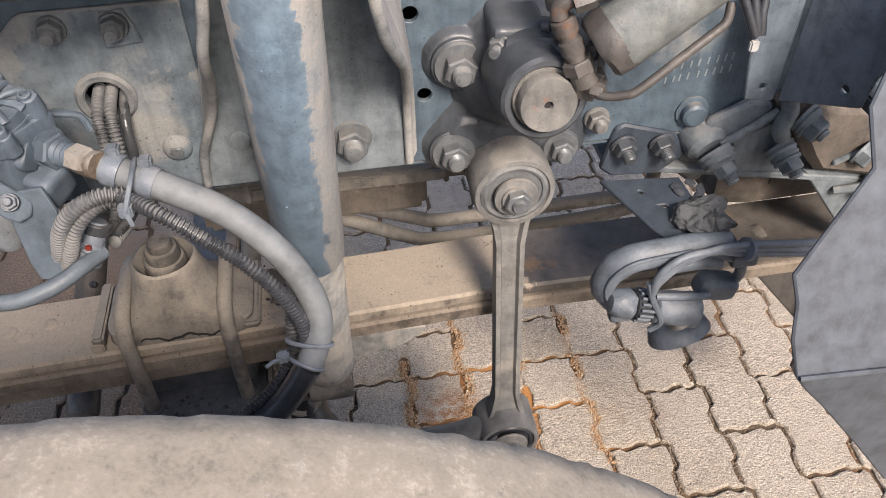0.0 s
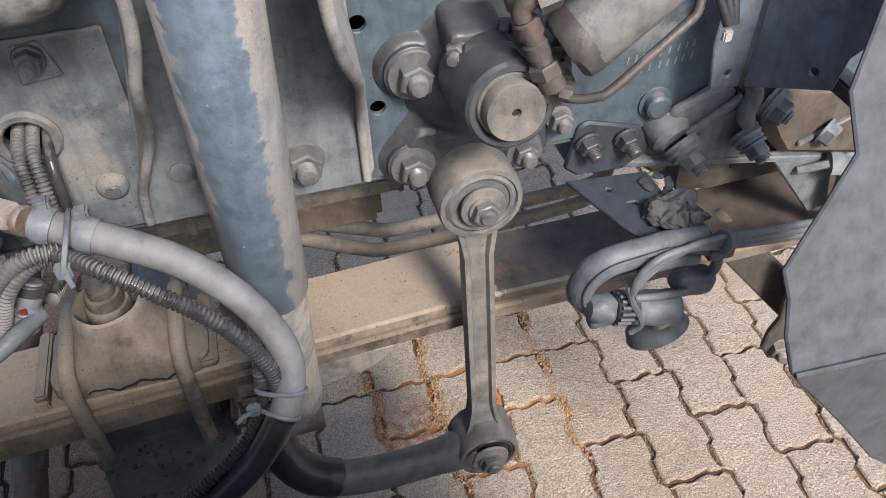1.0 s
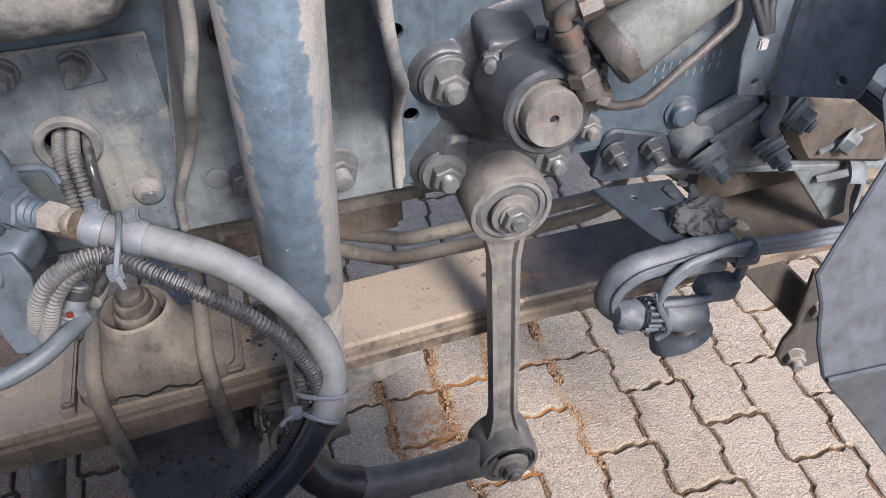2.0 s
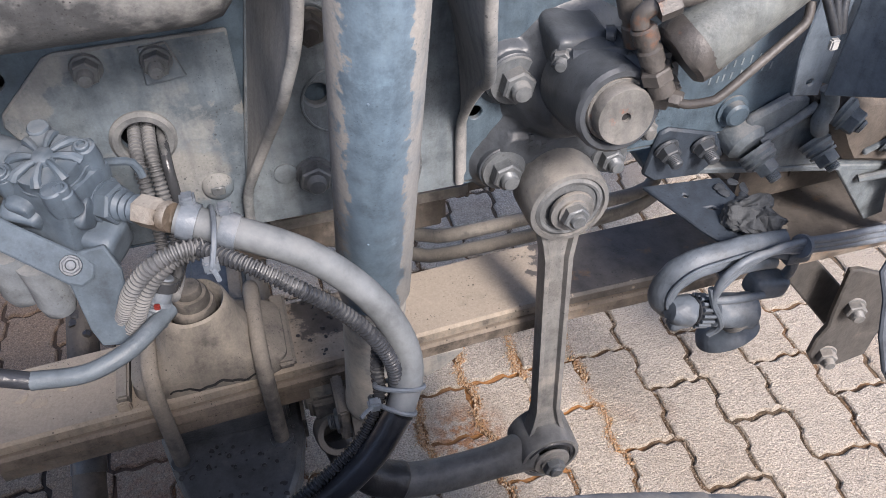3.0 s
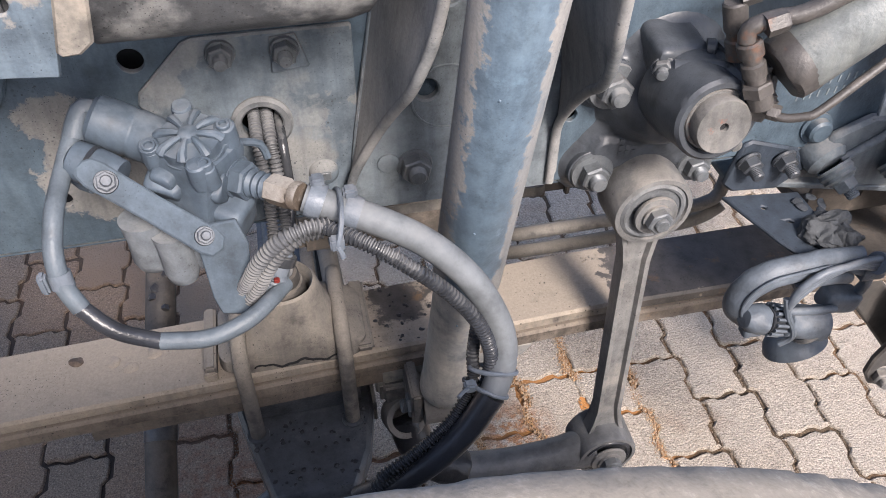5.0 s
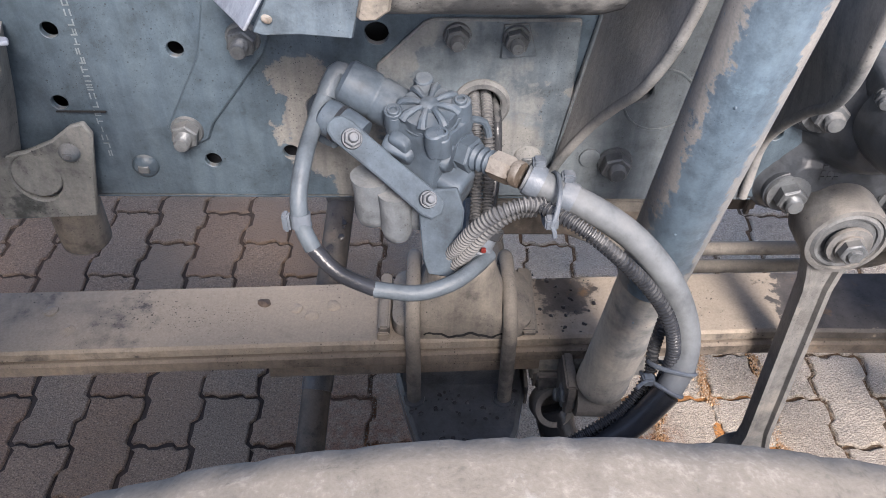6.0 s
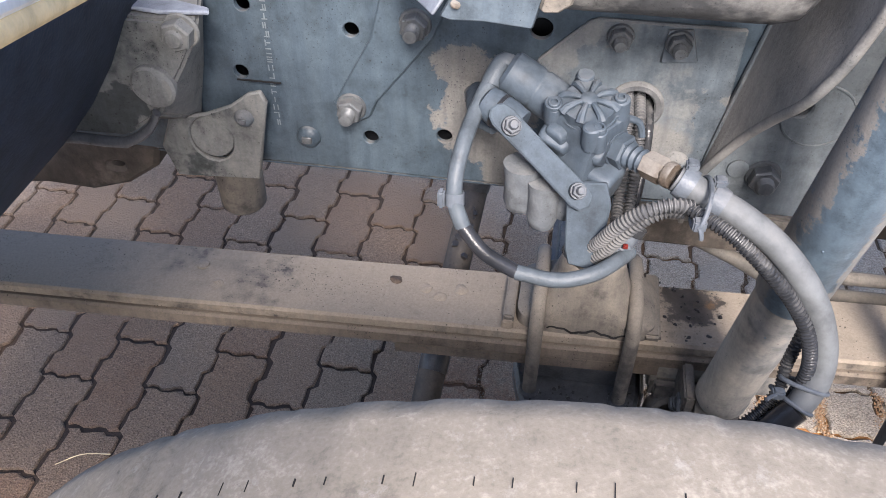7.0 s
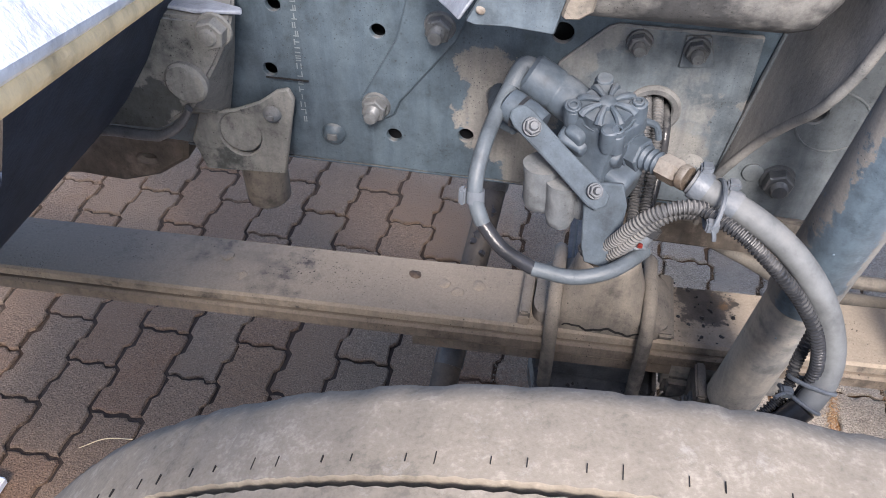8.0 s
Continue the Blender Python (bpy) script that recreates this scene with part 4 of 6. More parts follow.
def build_link():
    t = thing("stabiliser_link", (0.1, 0.74, 0.337), "grey forged steel stabiliser link with rubber bushes", "stabiliser link")
    top, low = Vector((0.099, 0.738, 0.815)), Vector((0.102, 0.708, 0.338))
    bush(t, top, 0.05, 0.06, 0.018, rubber=rubber_dusty)
    # I-section rod: web with two raised edges
    a, b = top + Vector((0.001, 0.03, -0.038)), low + Vector((0, 0.034, 0.03))
    n = 14
    bm = bmesh.new()
    rows = []
    for k in range(n + 1):
        f = k / n
        c = a.lerp(b, f)
        w = 0.0185 + 0.011 * max(0.0, 1 - f * 9) + 0.012 * max(0.0, 1 - (1 - f) * 9)
        e, dpt = 0.0062, 0.0125
        prof = [(-w, -dpt), (-w + e, -dpt), (-w + e + 0.003, -dpt + 0.007), (w - e - 0.003, -dpt + 0.007), (w - e, -dpt), (w, -dpt), (w, dpt), (-w, dpt)]
        rows.append([bm.verts.new(c + Vector((p, q, 0))) for p, q in prof])
    for p, q in zip(rows, rows[1:]):
        for k in range(8):
            bm.faces.new((p[k], p[(k + 1) % 8], q[(k + 1) % 8], q[k]))
    bm.faces.new(rows[0])
    bm.faces.new(rows[-1])
    bmesh.ops.bevel(bm, geom=[e for e in bm.edges if len(e.link_faces) == 2 and e.calc_face_angle(0) > 0.6], offset=0.0014, segments=2, affect="EDGES")
    part("rod", bm, link_steel, t, smooth=50)
    s = thing("stabiliser_bar", (-0.05, 0.745, 0.33), "dark grey steel anti-roll bar arm with a rubber boot", "stabiliser bar")
    line = [(0.088, 0.735, 0.338), (0.05, 0.736, 0.329), (0.0, 0.737, 0.323), (-0.06, 0.737, 0.323), (-0.12, 0.738, 0.334), (-0.162, 0.744, 0.356), (-0.19, 0.76, 0.392), (-0.2, 0.785, 0.43)]
    part("arm", sweep(curve_through(line, 0.006), lambda k, n: 0.0265 + 0.0085 * max(0.0, 1 - k / 14.0) ** 2, 30), bar_grey, s)
    bush(s, low, 0.0475, 0.068, 0.019, mat=bar_grey)
    grime = roughen(sweep(curve_through(line[4:], 0.004), lambda k, n: 0.0288 if k else 0.025, 30), 0.0016, 75)
    part("grime", roughen(grime, 0.0006, 240), grease_black, s, "crust of black oily grime")


build_rail()
build_strap_plate()
build_gusset()
build_shock_bracket()
build_shock()
build_spring()
build_u_bolt(-0.413, 0.0)
build_u_bolt(-0.279, 0.0)
build_axle()
build_rods()
build_link()


# ---- air valve on its arm, hoses and conduits ----
def build_valve():
    t = thing("air_valve", (-0.41, 0.66, 0.95), "grey die-cast air suspension valve on a steel arm", "air valve")
    core = Vector((-0.39, 0.676, 1.0))
    turn = Euler((0.15, 0.02, 0.95))
    bm = rounded(core - Vector((0.03, 0.03, 0.04)), core + Vector((0.03, 0.03, 0.032)), 0.007, 6, turn)
    part("body", roughen(bm, 0.001, 60), valve_alloy, t)
    part("lower_block", roughen(rounded((-0.384, 0.64, 0.945), (-0.35, 0.676, 0.985), 0.007, 6, Euler((0.3, 0.25, -0.5))), 0.0012, 60), valve_alloy, t)
    # square cover with a boss at each corner, star of ribs round a hub
    up = Vector((-0.05, -0.2, 0.98)).normalized()
    face = Vector((-0.389, 0.67, 1.043))
    u = Vector((0.985, 0.13, 0.08))
    u = (u - up * u.dot(up)).normalized()
    v = up.cross(u)
    def on_cover(r, q, h=0.0):
        return face + u * (r * math.cos(q)) + v * (r * math.sin(q)) + up * h
    ring_ = [(r * math.cos(q), r * math.sin(q)) for q, r in ((2 * math.pi * k / 48, 0.0265 + 0.0105 * max(0.0, math.cos(4 * 2 * math.pi * k / 48)) ** 1.5) for k in range(48))]
    part("gasket", plate([(a * 1.06, b * 1.06) for a, b in ring_], [], 0.005, face - up * 0.011, u, v, 0.001), valve_alloy, t)
    cover = part("cover", plate(ring_, [], 0.011, face, u, v, 0.002), valve_alloy, t, "star-ribbed cast cover")
    part("hub", lathe([(0.0095, -0.002), (0.0085, 0.005), (0.006, 0.0068), (0, 0.0068)], face, up, 18), valve_alloy, cover)
    for k in range(8):
        q = math.pi / 4 * k + math.pi / 8
        r1 = 0.023
        part("rib", sweep([on_cover(0.006, q, 0.0035), on_cover(0.014, q, 0.0042), on_cover(r1, q, 0.0026), on_cover(r1 + 0.004, q, -0.002)], lambda i, n: 0.0021 + 0.0009 * i, 8), valve_alloy, cover)
    for k in range(4):
        q = math.pi / 2 * k
        r = (0.03, 0.036, 0.033, 0.035)[k]
        part("corner_boss", roughen(lathe([(0.0085, -0.024), (0.0095, -0.014), (0.009, 0.001), (0.0075, 0.0025), (0, 0.0025)], on_cover(r, q), up, 18), 0.0008, 90), valve_alloy, t)
    part("cast_pad", roughen(rounded((-0.424, 0.648, 1.004), (-0.402, 0.668, 1.022), 0.004, 5, Euler((0.3, 0.1, -0.6))), 0.0025, 70), valve_alloy, t)
    part("side_lug", roughen(rounded((-0.43, 0.652, 0.985), (-0.4, 0.675, 1.015), 0.006, 5, Euler((0.6, 0.2, -0.3))), 0.004, 60), valve_alloy, t)
    part("side_lug", roughen(rounded((-0.388, 0.642, 0.985), (-0.366, 0.665, 1.012), 0.005, 5, Euler((0.6, 0.2, -0.3))), 0.004, 60), valve_alloy, t)
    part("link_rod", sweep(curve_through([(-0.372, 0.69, 1.018), (-0.352, 0.7, 1.01), (-0.335, 0.708, 1.0), (-0.33, 0.706, 0.985)], 0.006), 0.0038, 8), valve_alloy, t)
    for p in ((-0.398, 0.71, 1.043), (-0.36, 0.672, 1.047), (-0.377, 0.636, 1.036), (-0.421, 0.663, 1.041)):
        s = part("screw", lathe([(0.0085, -0.024), (0.0075, -0.006), (0.0072, -0.004), (0.006, -0.003), (0.006, 0.003), (0.0052, 0.0038), (0.0036, 0.0038), (0.0032, -0.001), (0, -0.001)], p, up, 16), valve_alloy, t)
    # side cylinder with its elbow
    left = Vector((-0.468, 0.712, 1.043))
    cax = Vector((0.86, -0.2, -0.42)).normalized()
    part("side_cylinder", lathe([(0.018, -0.004), (0.022, 0.0), (0.0225, 0.028), (0.021, 0.03), (0.021, 0.033), (0.0225, 0.035), (0.021, 0.07), (0.016, 0.075)], left, cax, 30), valve_alloy, t)
    stub = part("stub", lathe([(0.012, 0), (0.0165, 0.003), (0.0175, 0.01), (0.0175, 0.03), (0.016, 0.045)], (-0.489, 0.683, 1.026), (0.85, -0.42, -0.3), 24), valve_alloy, t)
    part("clip_band", lathe([(0.017, 0.017), (0.0183, 0.017), (0.0183, 0.021), (0.017, 0.021)], (-0.489, 0.683, 1.026), (0.85, -0.42, -0.3), 24), conduit_black, stub, "black clip band")
    # outlet neck towards the hose
    out = Vector((-0.36, 0.668, 0.996))
    oax = (Vector((-0.3, 0.62, 1.0)) - out).normalized()
    o = part("outlet", lathe([(0.019, -0.034), (0.0215, -0.03), (0.0215, 0.0), (0.0205, 0.0025), (0.018, 0.003), (0.0178, 0.006)], out, oax, 30), valve_alloy, t)
    part("union_nut", hexagon(out + oax * 0.005, oax, 0.0305, 0.014), valve_alloy, o)
    part("gaiter", lathe([(0.0125, 0.018), (0.0132, 0.021), (0.0105, 0.0245), (0.0125, 0.028), (0.0102, 0.0315), (0.0122, 0.035), (0.01, 0.039), (0.01, 0.042)], out, oax, 24), valve_alloy, o)
    # lower bowls
    for p, r in (((-0.445, 0.665, 0.938), 0.0185), ((-0.421, 0.652, 0.928), 0.0165), ((-0.396, 0.66, 0.94), 0.018)):
        part("bowl", roughen(lathe([(r * 1.1, 0.03), (r, 0.01), (r, -0.015), (r * 0.8, -0.026), (r * 0.4, -0.03), (0, -0.03)], p, (0, 0, 1), 20), 0.001, 60), bowl_grey, t)
    # flat arm: runs down along the front, then bends to the foot
    a, b = Vector((-0.468, 0.652, 1.03)), Vector((-0.387, 0.622, 0.967))
    u = (b - a).normalized()
    n = u.cross(Vector((0, -0.62, 0.78))).cross(u).normalized()
    v = n.cross(u)
    n = u.cross(v)
    if n.y > 0:
        v, n = -v, -n
    L = (b - a).length
    pts = [(-0.012, 0.004), (-0.007, 0.0105), (0.003, 0.0125), (L * 0.5, 0.0115), (L, 0.013), (L + 0.01, 0.010), (L + 0.0145, 0.0), (L + 0.01, -0.01), (L, -0.013), (L * 0.5, -0.0118), (0, -0.0125), (-0.009, -0.0095), (-0.013, -0.003)]
    arm = part("arm", plate(pts, [], 0.006, a, u, v, 0.0015), valve_arm, t, "blue-grey flat steel arm")
    bm = bmesh.new()
    for k in range(5):
        plate([(0.036 + k * 0.009, -0.0018), (0.0405 + k * 0.009, -0.0018), (0.0405 + k * 0.009, 0.0016), (0.036 + k * 0.009, 0.0016)], [], 0.0008, a + n * 0.0003, u, v, 0, bm)
    part("stamped_marks", bm, valve_arm, arm)
    foot = Vector((-0.378, 0.627, 0.965))
    part("foot", plate([(-0.022, 0.012), (0.016, 0.014), (0.022, -0.01), (0.014, -0.074), (0.004, -0.082), (-0.016, -0.078), (-0.02, -0.06)], [], 0.006, foot, (1, -0.1, 0.1), (-0.05, 0.25, 0.97), 0.0015), valve_arm, t)
    bolt(t, Vector((-0.459, 0.648, 1.022)) + n * 0.001, n, 0.0145, 0.007, material=valve_bolt)
    bolt(t, Vector((-0.39, 0.623, 0.972)) + n * 0.001, n, 0.0125, 0.008, material=valve_bolt)
    # bar to the rail
    part("mount_bar", sweep(curve_through([(-0.475, 0.68, 1.0), (-0.5, 0.72, 0.985), (-0.515, 0.80, 0.965)], 0.02), 0.011, 14, flat=0.5), valve_arm, t)
    bolt(t, (-0.512, 0.80, 0.958), OUT, 0.02, 0.012)
    # fitting: worn hexagon
    h0 = out + oax * 0.04
    f = part("hose_fitting", roughen(hexagon(h0, oax, 0.0235, 0.022), 0.0006, 180), brass_worn, t, "worn pale hexagon fitting with orange rust")
    part("collar", roughen(lathe([(0.0105, 0.02), (0.0112, 0.0225), (0.0125, 0.0235), (0.0128, 0.029), (0.012, 0.031)], h0, oax, 22), 0.0005, 180), brass_worn, f)


HOSE = [(-0.302, 0.624, 0.999), (-0.276, 0.615, 0.99), (-0.241, 0.602, 0.979), (-0.204, 0.596, 0.954), (-0.174, 0.586, 0.925), (-0.152, 0.575, 0.893), (-0.138, 0.562, 0.856), (-0.139, 0.547, 0.829), (-0.153, 0.530, 0.805),
        (-0.181, 0.517, 0.772), (-0.216, 0.508, 0.745), (-0.25, 0.51, 0.715), (-0.29, 0.52, 0.68)]
COND = [(-0.29, 0.60, 0.985), (-0.255, 0.571, 0.983), (-0.223, 0.558, 0.962), (-0.191, 0.552, 0.93), (-0.166, 0.546, 0.893), (-0.152, 0.547, 0.846), (-0.154, 0.546, 0.80), (-0.182, 0.533, 0.768), (-0.233, 0.512, 0.742), (-0.276, 0.51, 0.71)]


def build_hoses():
    t = thing("air_hose", (-0.15, 0.55, 0.83), "thick grey rubber air hose bending down from the valve", "hose")
    k = 8
    part("hose", sweep(curve_through(HOSE[:k + 1], 0.008), 0.0133, 22), hose_grey, t)
    part("hose_end", sweep(curve_through(HOSE[k:], 0.008), 0.0134, 22), rubber_black, t, "black lower hose")
    for p, q, r in ((HOSE[0], HOSE[1], 0.0155), (HOSE[1], HOSE[2], 0.015)):
        d = Vector(q) - Vector(p)
        c = part("hose_clamp", lathe([(0.0132, -0.007), (r, -0.007), (r + 0.001, 0), (r, 0.007), (0.0132, 0.007)], Vector(p).lerp(Vector(q), 0.35), d, 24), plastic_grey, t, "grey hose clamp")
        part("clamp_ear", block(Vector(p) + Vector((0.006, -0.004, 0.01)), Vector(p) + Vector((0.018, 0.008, 0.019)), 0.002), plastic_grey, c)
    t = thing("cable_conduit", (-0.2, 0.55, 0.9), "dusty black corrugated cable conduit strapped along the hose", "conduit")
    part("conduit", corrugated(COND[:7], 0.0072), conduit_grey, t)
    part("conduit_end", corrugated(COND[6:], 0.0072), conduit_black, t, "clean black conduit")
    t = thing("cable_conduit", (-0.15, 0.56, 0.8), "second corrugated conduit hanging behind the hose", "conduit")
    part("conduit", corrugated([(-0.158, 0.575, 0.87), (-0.165, 0.563, 0.83), (-0.168, 0.55, 0.805), (-0.19, 0.53, 0.78), (-0.225, 0.515, 0.76), (-0.27, 0.505, 0.735)], 0.0065), conduit_grey, t)
    for pts in ([(-0.286, 0.6, 0.985), (-0.305, 0.596, 0.988), (-0.328, 0.594, 0.979), (-0.348, 0.598, 0.955), (-0.362, 0.61, 0.922), (-0.374, 0.627, 0.893), (-0.385, 0.642, 0.873), (-0.389, 0.66, 0.862)],
                [(-0.292, 0.606, 0.975), (-0.308, 0.602, 0.976), (-0.325, 0.6, 0.966), (-0.341, 0.601, 0.945), (-0.353, 0.607, 0.918), (-0.363, 0.614, 0.897), (-0.37, 0.622, 0.883), (-0.376, 0.64, 0.868)]):
        t = thing("cable_conduit", (-0.36, 0.6, 0.93), "grey corrugated conduit looping down from the hose clamp", "conduit")
        part("conduit", corrugated(pts, 0.0074, depth=0.002), conduit_dusty, t)
    for dx, r in ((0.0, 0.0066), (0.013, 0.0066)):
        t = thing("cable_conduit", (-0.335, 0.78, 0.96), "dusty corrugated conduit coming out of the rail's grommet", "conduit")
        part("conduit", corrugated([(-0.342 + dx, 0.85, 0.968), (-0.341 + dx, 0.803, 0.968), (-0.34 + dx, 0.768, 0.958), (-0.338 + dx, 0.75, 0.925), (-0.338 + dx, 0.735, 0.885), (-0.34 + dx, 0.7, 0.87), (-0.343 + dx, 0.655, 0.885)], r), conduit_dusty, t)
    t = thing("cable", (-0.315, 0.78, 0.95), "smooth grey cable through the grommet", "cable")
    part("sheath", sweep(curve_through([(-0.316, 0.85, 0.962), (-0.317, 0.803, 0.961), (-0.316, 0.772, 0.945), (-0.316, 0.755, 0.9), (-0.322, 0.72, 0.872), (-0.33, 0.66, 0.885)]), 0.0055, 12), conduit_grey, t)
    # plug with a red lock
    t = thing("cable_plug", (-0.345, 0.605, 0.90), "grey electrical plug with a red lock tab", "plug")
    part("housing", lathe([(0.009, -0.022), (0.0125, -0.018), (0.0125, -0.006), (0.0115, -0.005), (0.0125, -0.003), (0.0115, -0.001), (0.0125, 0.001), (0.0115, 0.003), (0.0105, 0.004), (0.0105, 0.022), (0.008, 0.026)], (-0.338, 0.622, 0.912), (0.35, 0.3, 0.7), 20), plastic_grey, t)
    part("collar", lathe([(0.0125, 0.0), (0.0135, 0.001), (0.0135, 0.009), (0.0125, 0.01)], (-0.332, 0.627, 0.924), (0.35, 0.3, 0.7), 20), conduit_grey, t)
    part("lock_tab", block((-0.339, 0.607, 0.9185), (-0.334, 0.611, 0.9235), 0.0008), red_plastic, t, "small dull red tab")
    part("seal_clip", roughen(block((-0.352, 0.603, 0.928), (-0.343, 0.61, 0.937), 0.002), 0.0012, 160), white_tag, t, "cream plastic clip")
    part("clip", roughen(block((-0.35, 0.607, 0.92), (-0.34, 0.613, 0.926), 0.002), 0.001, 200), plastic_grey, t)
    # thin loop hose with the black sleeve
    loop = [(-0.474, 0.712, 1.046), (-0.484, 0.703, 1.04), (-0.495, 0.672, 1.022), (-0.502, 0.635, 1.008), (-0.506, 0.608, 0.985), (-0.504, 0.597, 0.962), (-0.495, 0.588, 0.942), (-0.472, 0.576, 0.922), (-0.44, 0.575, 0.902), (-0.4, 0.572, 0.9), (-0.367, 0.58, 0.905), (-0.345, 0.598, 0.908), (-0.33, 0.62, 0.905)]
    t = thing("air_line", (-0.47, 0.6, 0.93), "thin grey air line looping from the valve, partly black sleeved", "air line")
    part("line", sweep(curve_through(loop[:7], 0.006), 0.008, 16), hose_blue, t)
    part("line_end", sweep(curve_through(loop[8:], 0.006), 0.0078, 16), hose_blue, t)
    part("sleeve", sweep(curve_through(loop[6:9], 0.005), 0.0074, 16), rubber_black, t, "shiny black sleeve")
    part("elbow", sweep(curve_through([(-0.462, 0.712, 1.046), (-0.474, 0.715, 1.052), (-0.481, 0.707, 1.045), (-0.486, 0.697, 1.035)], 0.004), 0.0096, 16), hose_blue, t)
    tie = tie_round(t, (-0.505, 0.6, 0.966), (0.02, -0.1, -0.3), 0.008, width=0.013)
    part("tie_head", block((-0.521, 0.592, 0.957), (-0.514, 0.602, 0.977), 0.002), plastic_grey, tie)
    t = thing("cable_tie", (-0.272, 0.598, 0.988), "grey plastic cable tie strapping the conduits under the hose end", "cable tie")
    c, far, side = Vector((-0.279, 0.602, 0.99)), Vector((-0.08, -0.97, -0.2)), Vector((0.35, -0.2, 0.92))
    part("band", sweep([c + far * (0.029 * math.cos(q)) + side * (0.0165 * math.sin(q)) for q in (2 * math.pi * k / 32 for k in range(33))], 0.0023, 8), plastic_grey, t)
    part("head", block(c + far * 0.024 - Vector((0.006, 0.006, 0.007)), c + far * 0.024 + Vector((0.006, 0.004, 0.005)), 0.0015), plastic_grey, t)
    part("tail", sweep(curve_through([c + far * 0.028, c + far * 0.032 + Vector((0.003, 0, -0.005)), c + far * 0.033 + Vector((0.004, 0, -0.01))], 0.003), 0.0022, 6), plastic_grey, t)
    t = thing("cable_tie", (-0.15, 0.54, 0.81), "grey plastic cable tie round the hose and conduits", "cable tie")
    for c, axis in ((Vector((-0.149, 0.546, 0.822)), (-0.2, -0.55, -0.8)), (Vector((-0.158, 0.538, 0.806)), (-0.45, -0.5, -0.75))):
        m = frame_along(axis)
        loop = [c + m @ Vector((0.0225 * math.cos(q), 0.0155 * math.sin(q), 0)) for q in (2 * math.pi * k / 32 for k in range(33))]
        part("band", sweep(loop, 0.0024, 8), plastic_grey, t)
    part("head", block((-0.181, 0.527, 0.816), (-0.169, 0.537, 0.827), 0.002), plastic_grey, t)
    part("tail", sweep(curve_through([(-0.176, 0.53, 0.822), (-0.184, 0.522, 0.828), (-0.19, 0.516, 0.829)], 0.004), 0.002, 6), plastic_grey, t)


# ---- steering gear ----
def build_gear():
    t = thing("steering_gear", (0.1, 0.79, 0.9), "dark grey cast steering gearbox with a hydraulic pipe", "steering gear")
    lugs = ((0.041, 0.966, 0.042, 0.012), (0.034, 0.85, 0.038, 0.009), (0.163, 0.844, 0.033, 0.009))
    runs = ((0.1, 0.94, 0.113, 0.968, 0.074, 0.046, 0.056), (0.041, 0.966, 0.1, 0.96, 0.042, 0.024, 0.014), (0.034, 0.85, 0.1, 0.93, 0.042, 0.024, 0.015),
            (0.163, 0.844, 0.12, 0.92, 0.042, 0.024, 0.02), (0.07, 0.985, 0.11, 0.995, 0.034, 0.022, 0.01), (0.05, 0.872, 0.14, 0.868, 0.03, 0.014, 0.018))
    def swell(x, z):
        """How far the casting stands out of the rail at a place: lugs and limbs that flow into one another."""
        total = 0.0
        for a, b, r, h in lugs:
            f = max(0.0, min(1.0, (r - math.hypot(x - a, z - b)) / 0.011))
            total += (h * f * f * (3 - 2 * f)) ** 3
        for a, b, c, d, r, soft, h in runs:
            k = max(0.0, min(1.0, ((x - a) * (c - a) + (z - b) * (d - b)) / ((c - a) ** 2 + (d - b) ** 2)))
            f = max(0.0, min(1.0, (r - math.hypot(x - a - k * (c - a), z - b - k * (d - b))) / soft))
            total += (h * f * f * (3 - 2 * f)) ** 3
        return total ** (1 / 3)
    bm = bmesh.new()
    nx, nz = 170, 196
    grid = []
    for i in range(nx + 1):
        column = []
        for k in range(nz + 1):
            x, z = -0.02 + 0.25 * i / nx, 0.79 + 0.29 * k / nz
            d = swell(x, z)
            wrinkle = 0.0007 * noise.noise((x * 90, 0.0, z * 90)) + 0.0003 * noise.noise((x * 320, 1.0, z * 320))
            column.append(bm.verts.new((x, WEB + 0.002 - d + wrinkle, z)))
        grid.append(column)
    for a, b in zip(grid, grid[1:]):
        for k in range(nz):
            q = (a[k], b[k], b[k + 1], a[k + 1])
            if min(w.co.y for w in q) < WEB + 0.0012:
                bm.faces.new(q)
    bmesh.ops.delete(bm, geom=[w for w in bm.verts if not w.link_faces], context="VERTS")
    part("casting", bm, gear_cast, t, smooth=70)
    part("top_block", roughen(rounded((0.07, 0.75, 0.988), (0.128, 0.83, 1.029), 0.009, 7, Euler((0.12, 0.04, 0))), 0.0012, 60), gear_cast, t)
    part("filler_plug", lathe([(0.0095, 0), (0.0095, 0.008), (0.0075, 0.01), (0, 0.01)], (0.122, 0.752, 1.022), (0.9, -0.4, 0.1), 18), gear_cast, t)
    part("neck_rib", sweep(curve_through([(0.085, 0.74, 1.008), (0.115, 0.725, 1.014), (0.14, 0.712, 1.01), (0.155, 0.7, 0.995)], 0.008), 0.01, 14), gear_cast, t)
    part("shaft_boss", roughen(lathe([(0.05, 0.03), (0.049, 0.06), (0.047, 0.075), (0.0455, 0.085), (0.045, 0.1), (0.0445, 0.107), (0.041, 0.1105), (0.036, 0.1105), (0.0345, 0.1085), (0.034, 0.1)], (0.11, 0.79, 0.967), (0, -1, 0.12), 52), 0.0005, 60), gear_cast, t)
    cap = part("cap", lathe([(0.0335, 0.1), (0.0335, 0.1065), (0.0325, 0.108), (0.0298, 0.108), (0.0298, 0.121), (0.0283, 0.1235), (0.0048, 0.1235), (0.0042, 0.1195), (0, 0.1195)], (0.11, 0.79, 0.967), (0, -1, 0.12), 48), cap_rust, t, "round steel cap with a rusty edge")
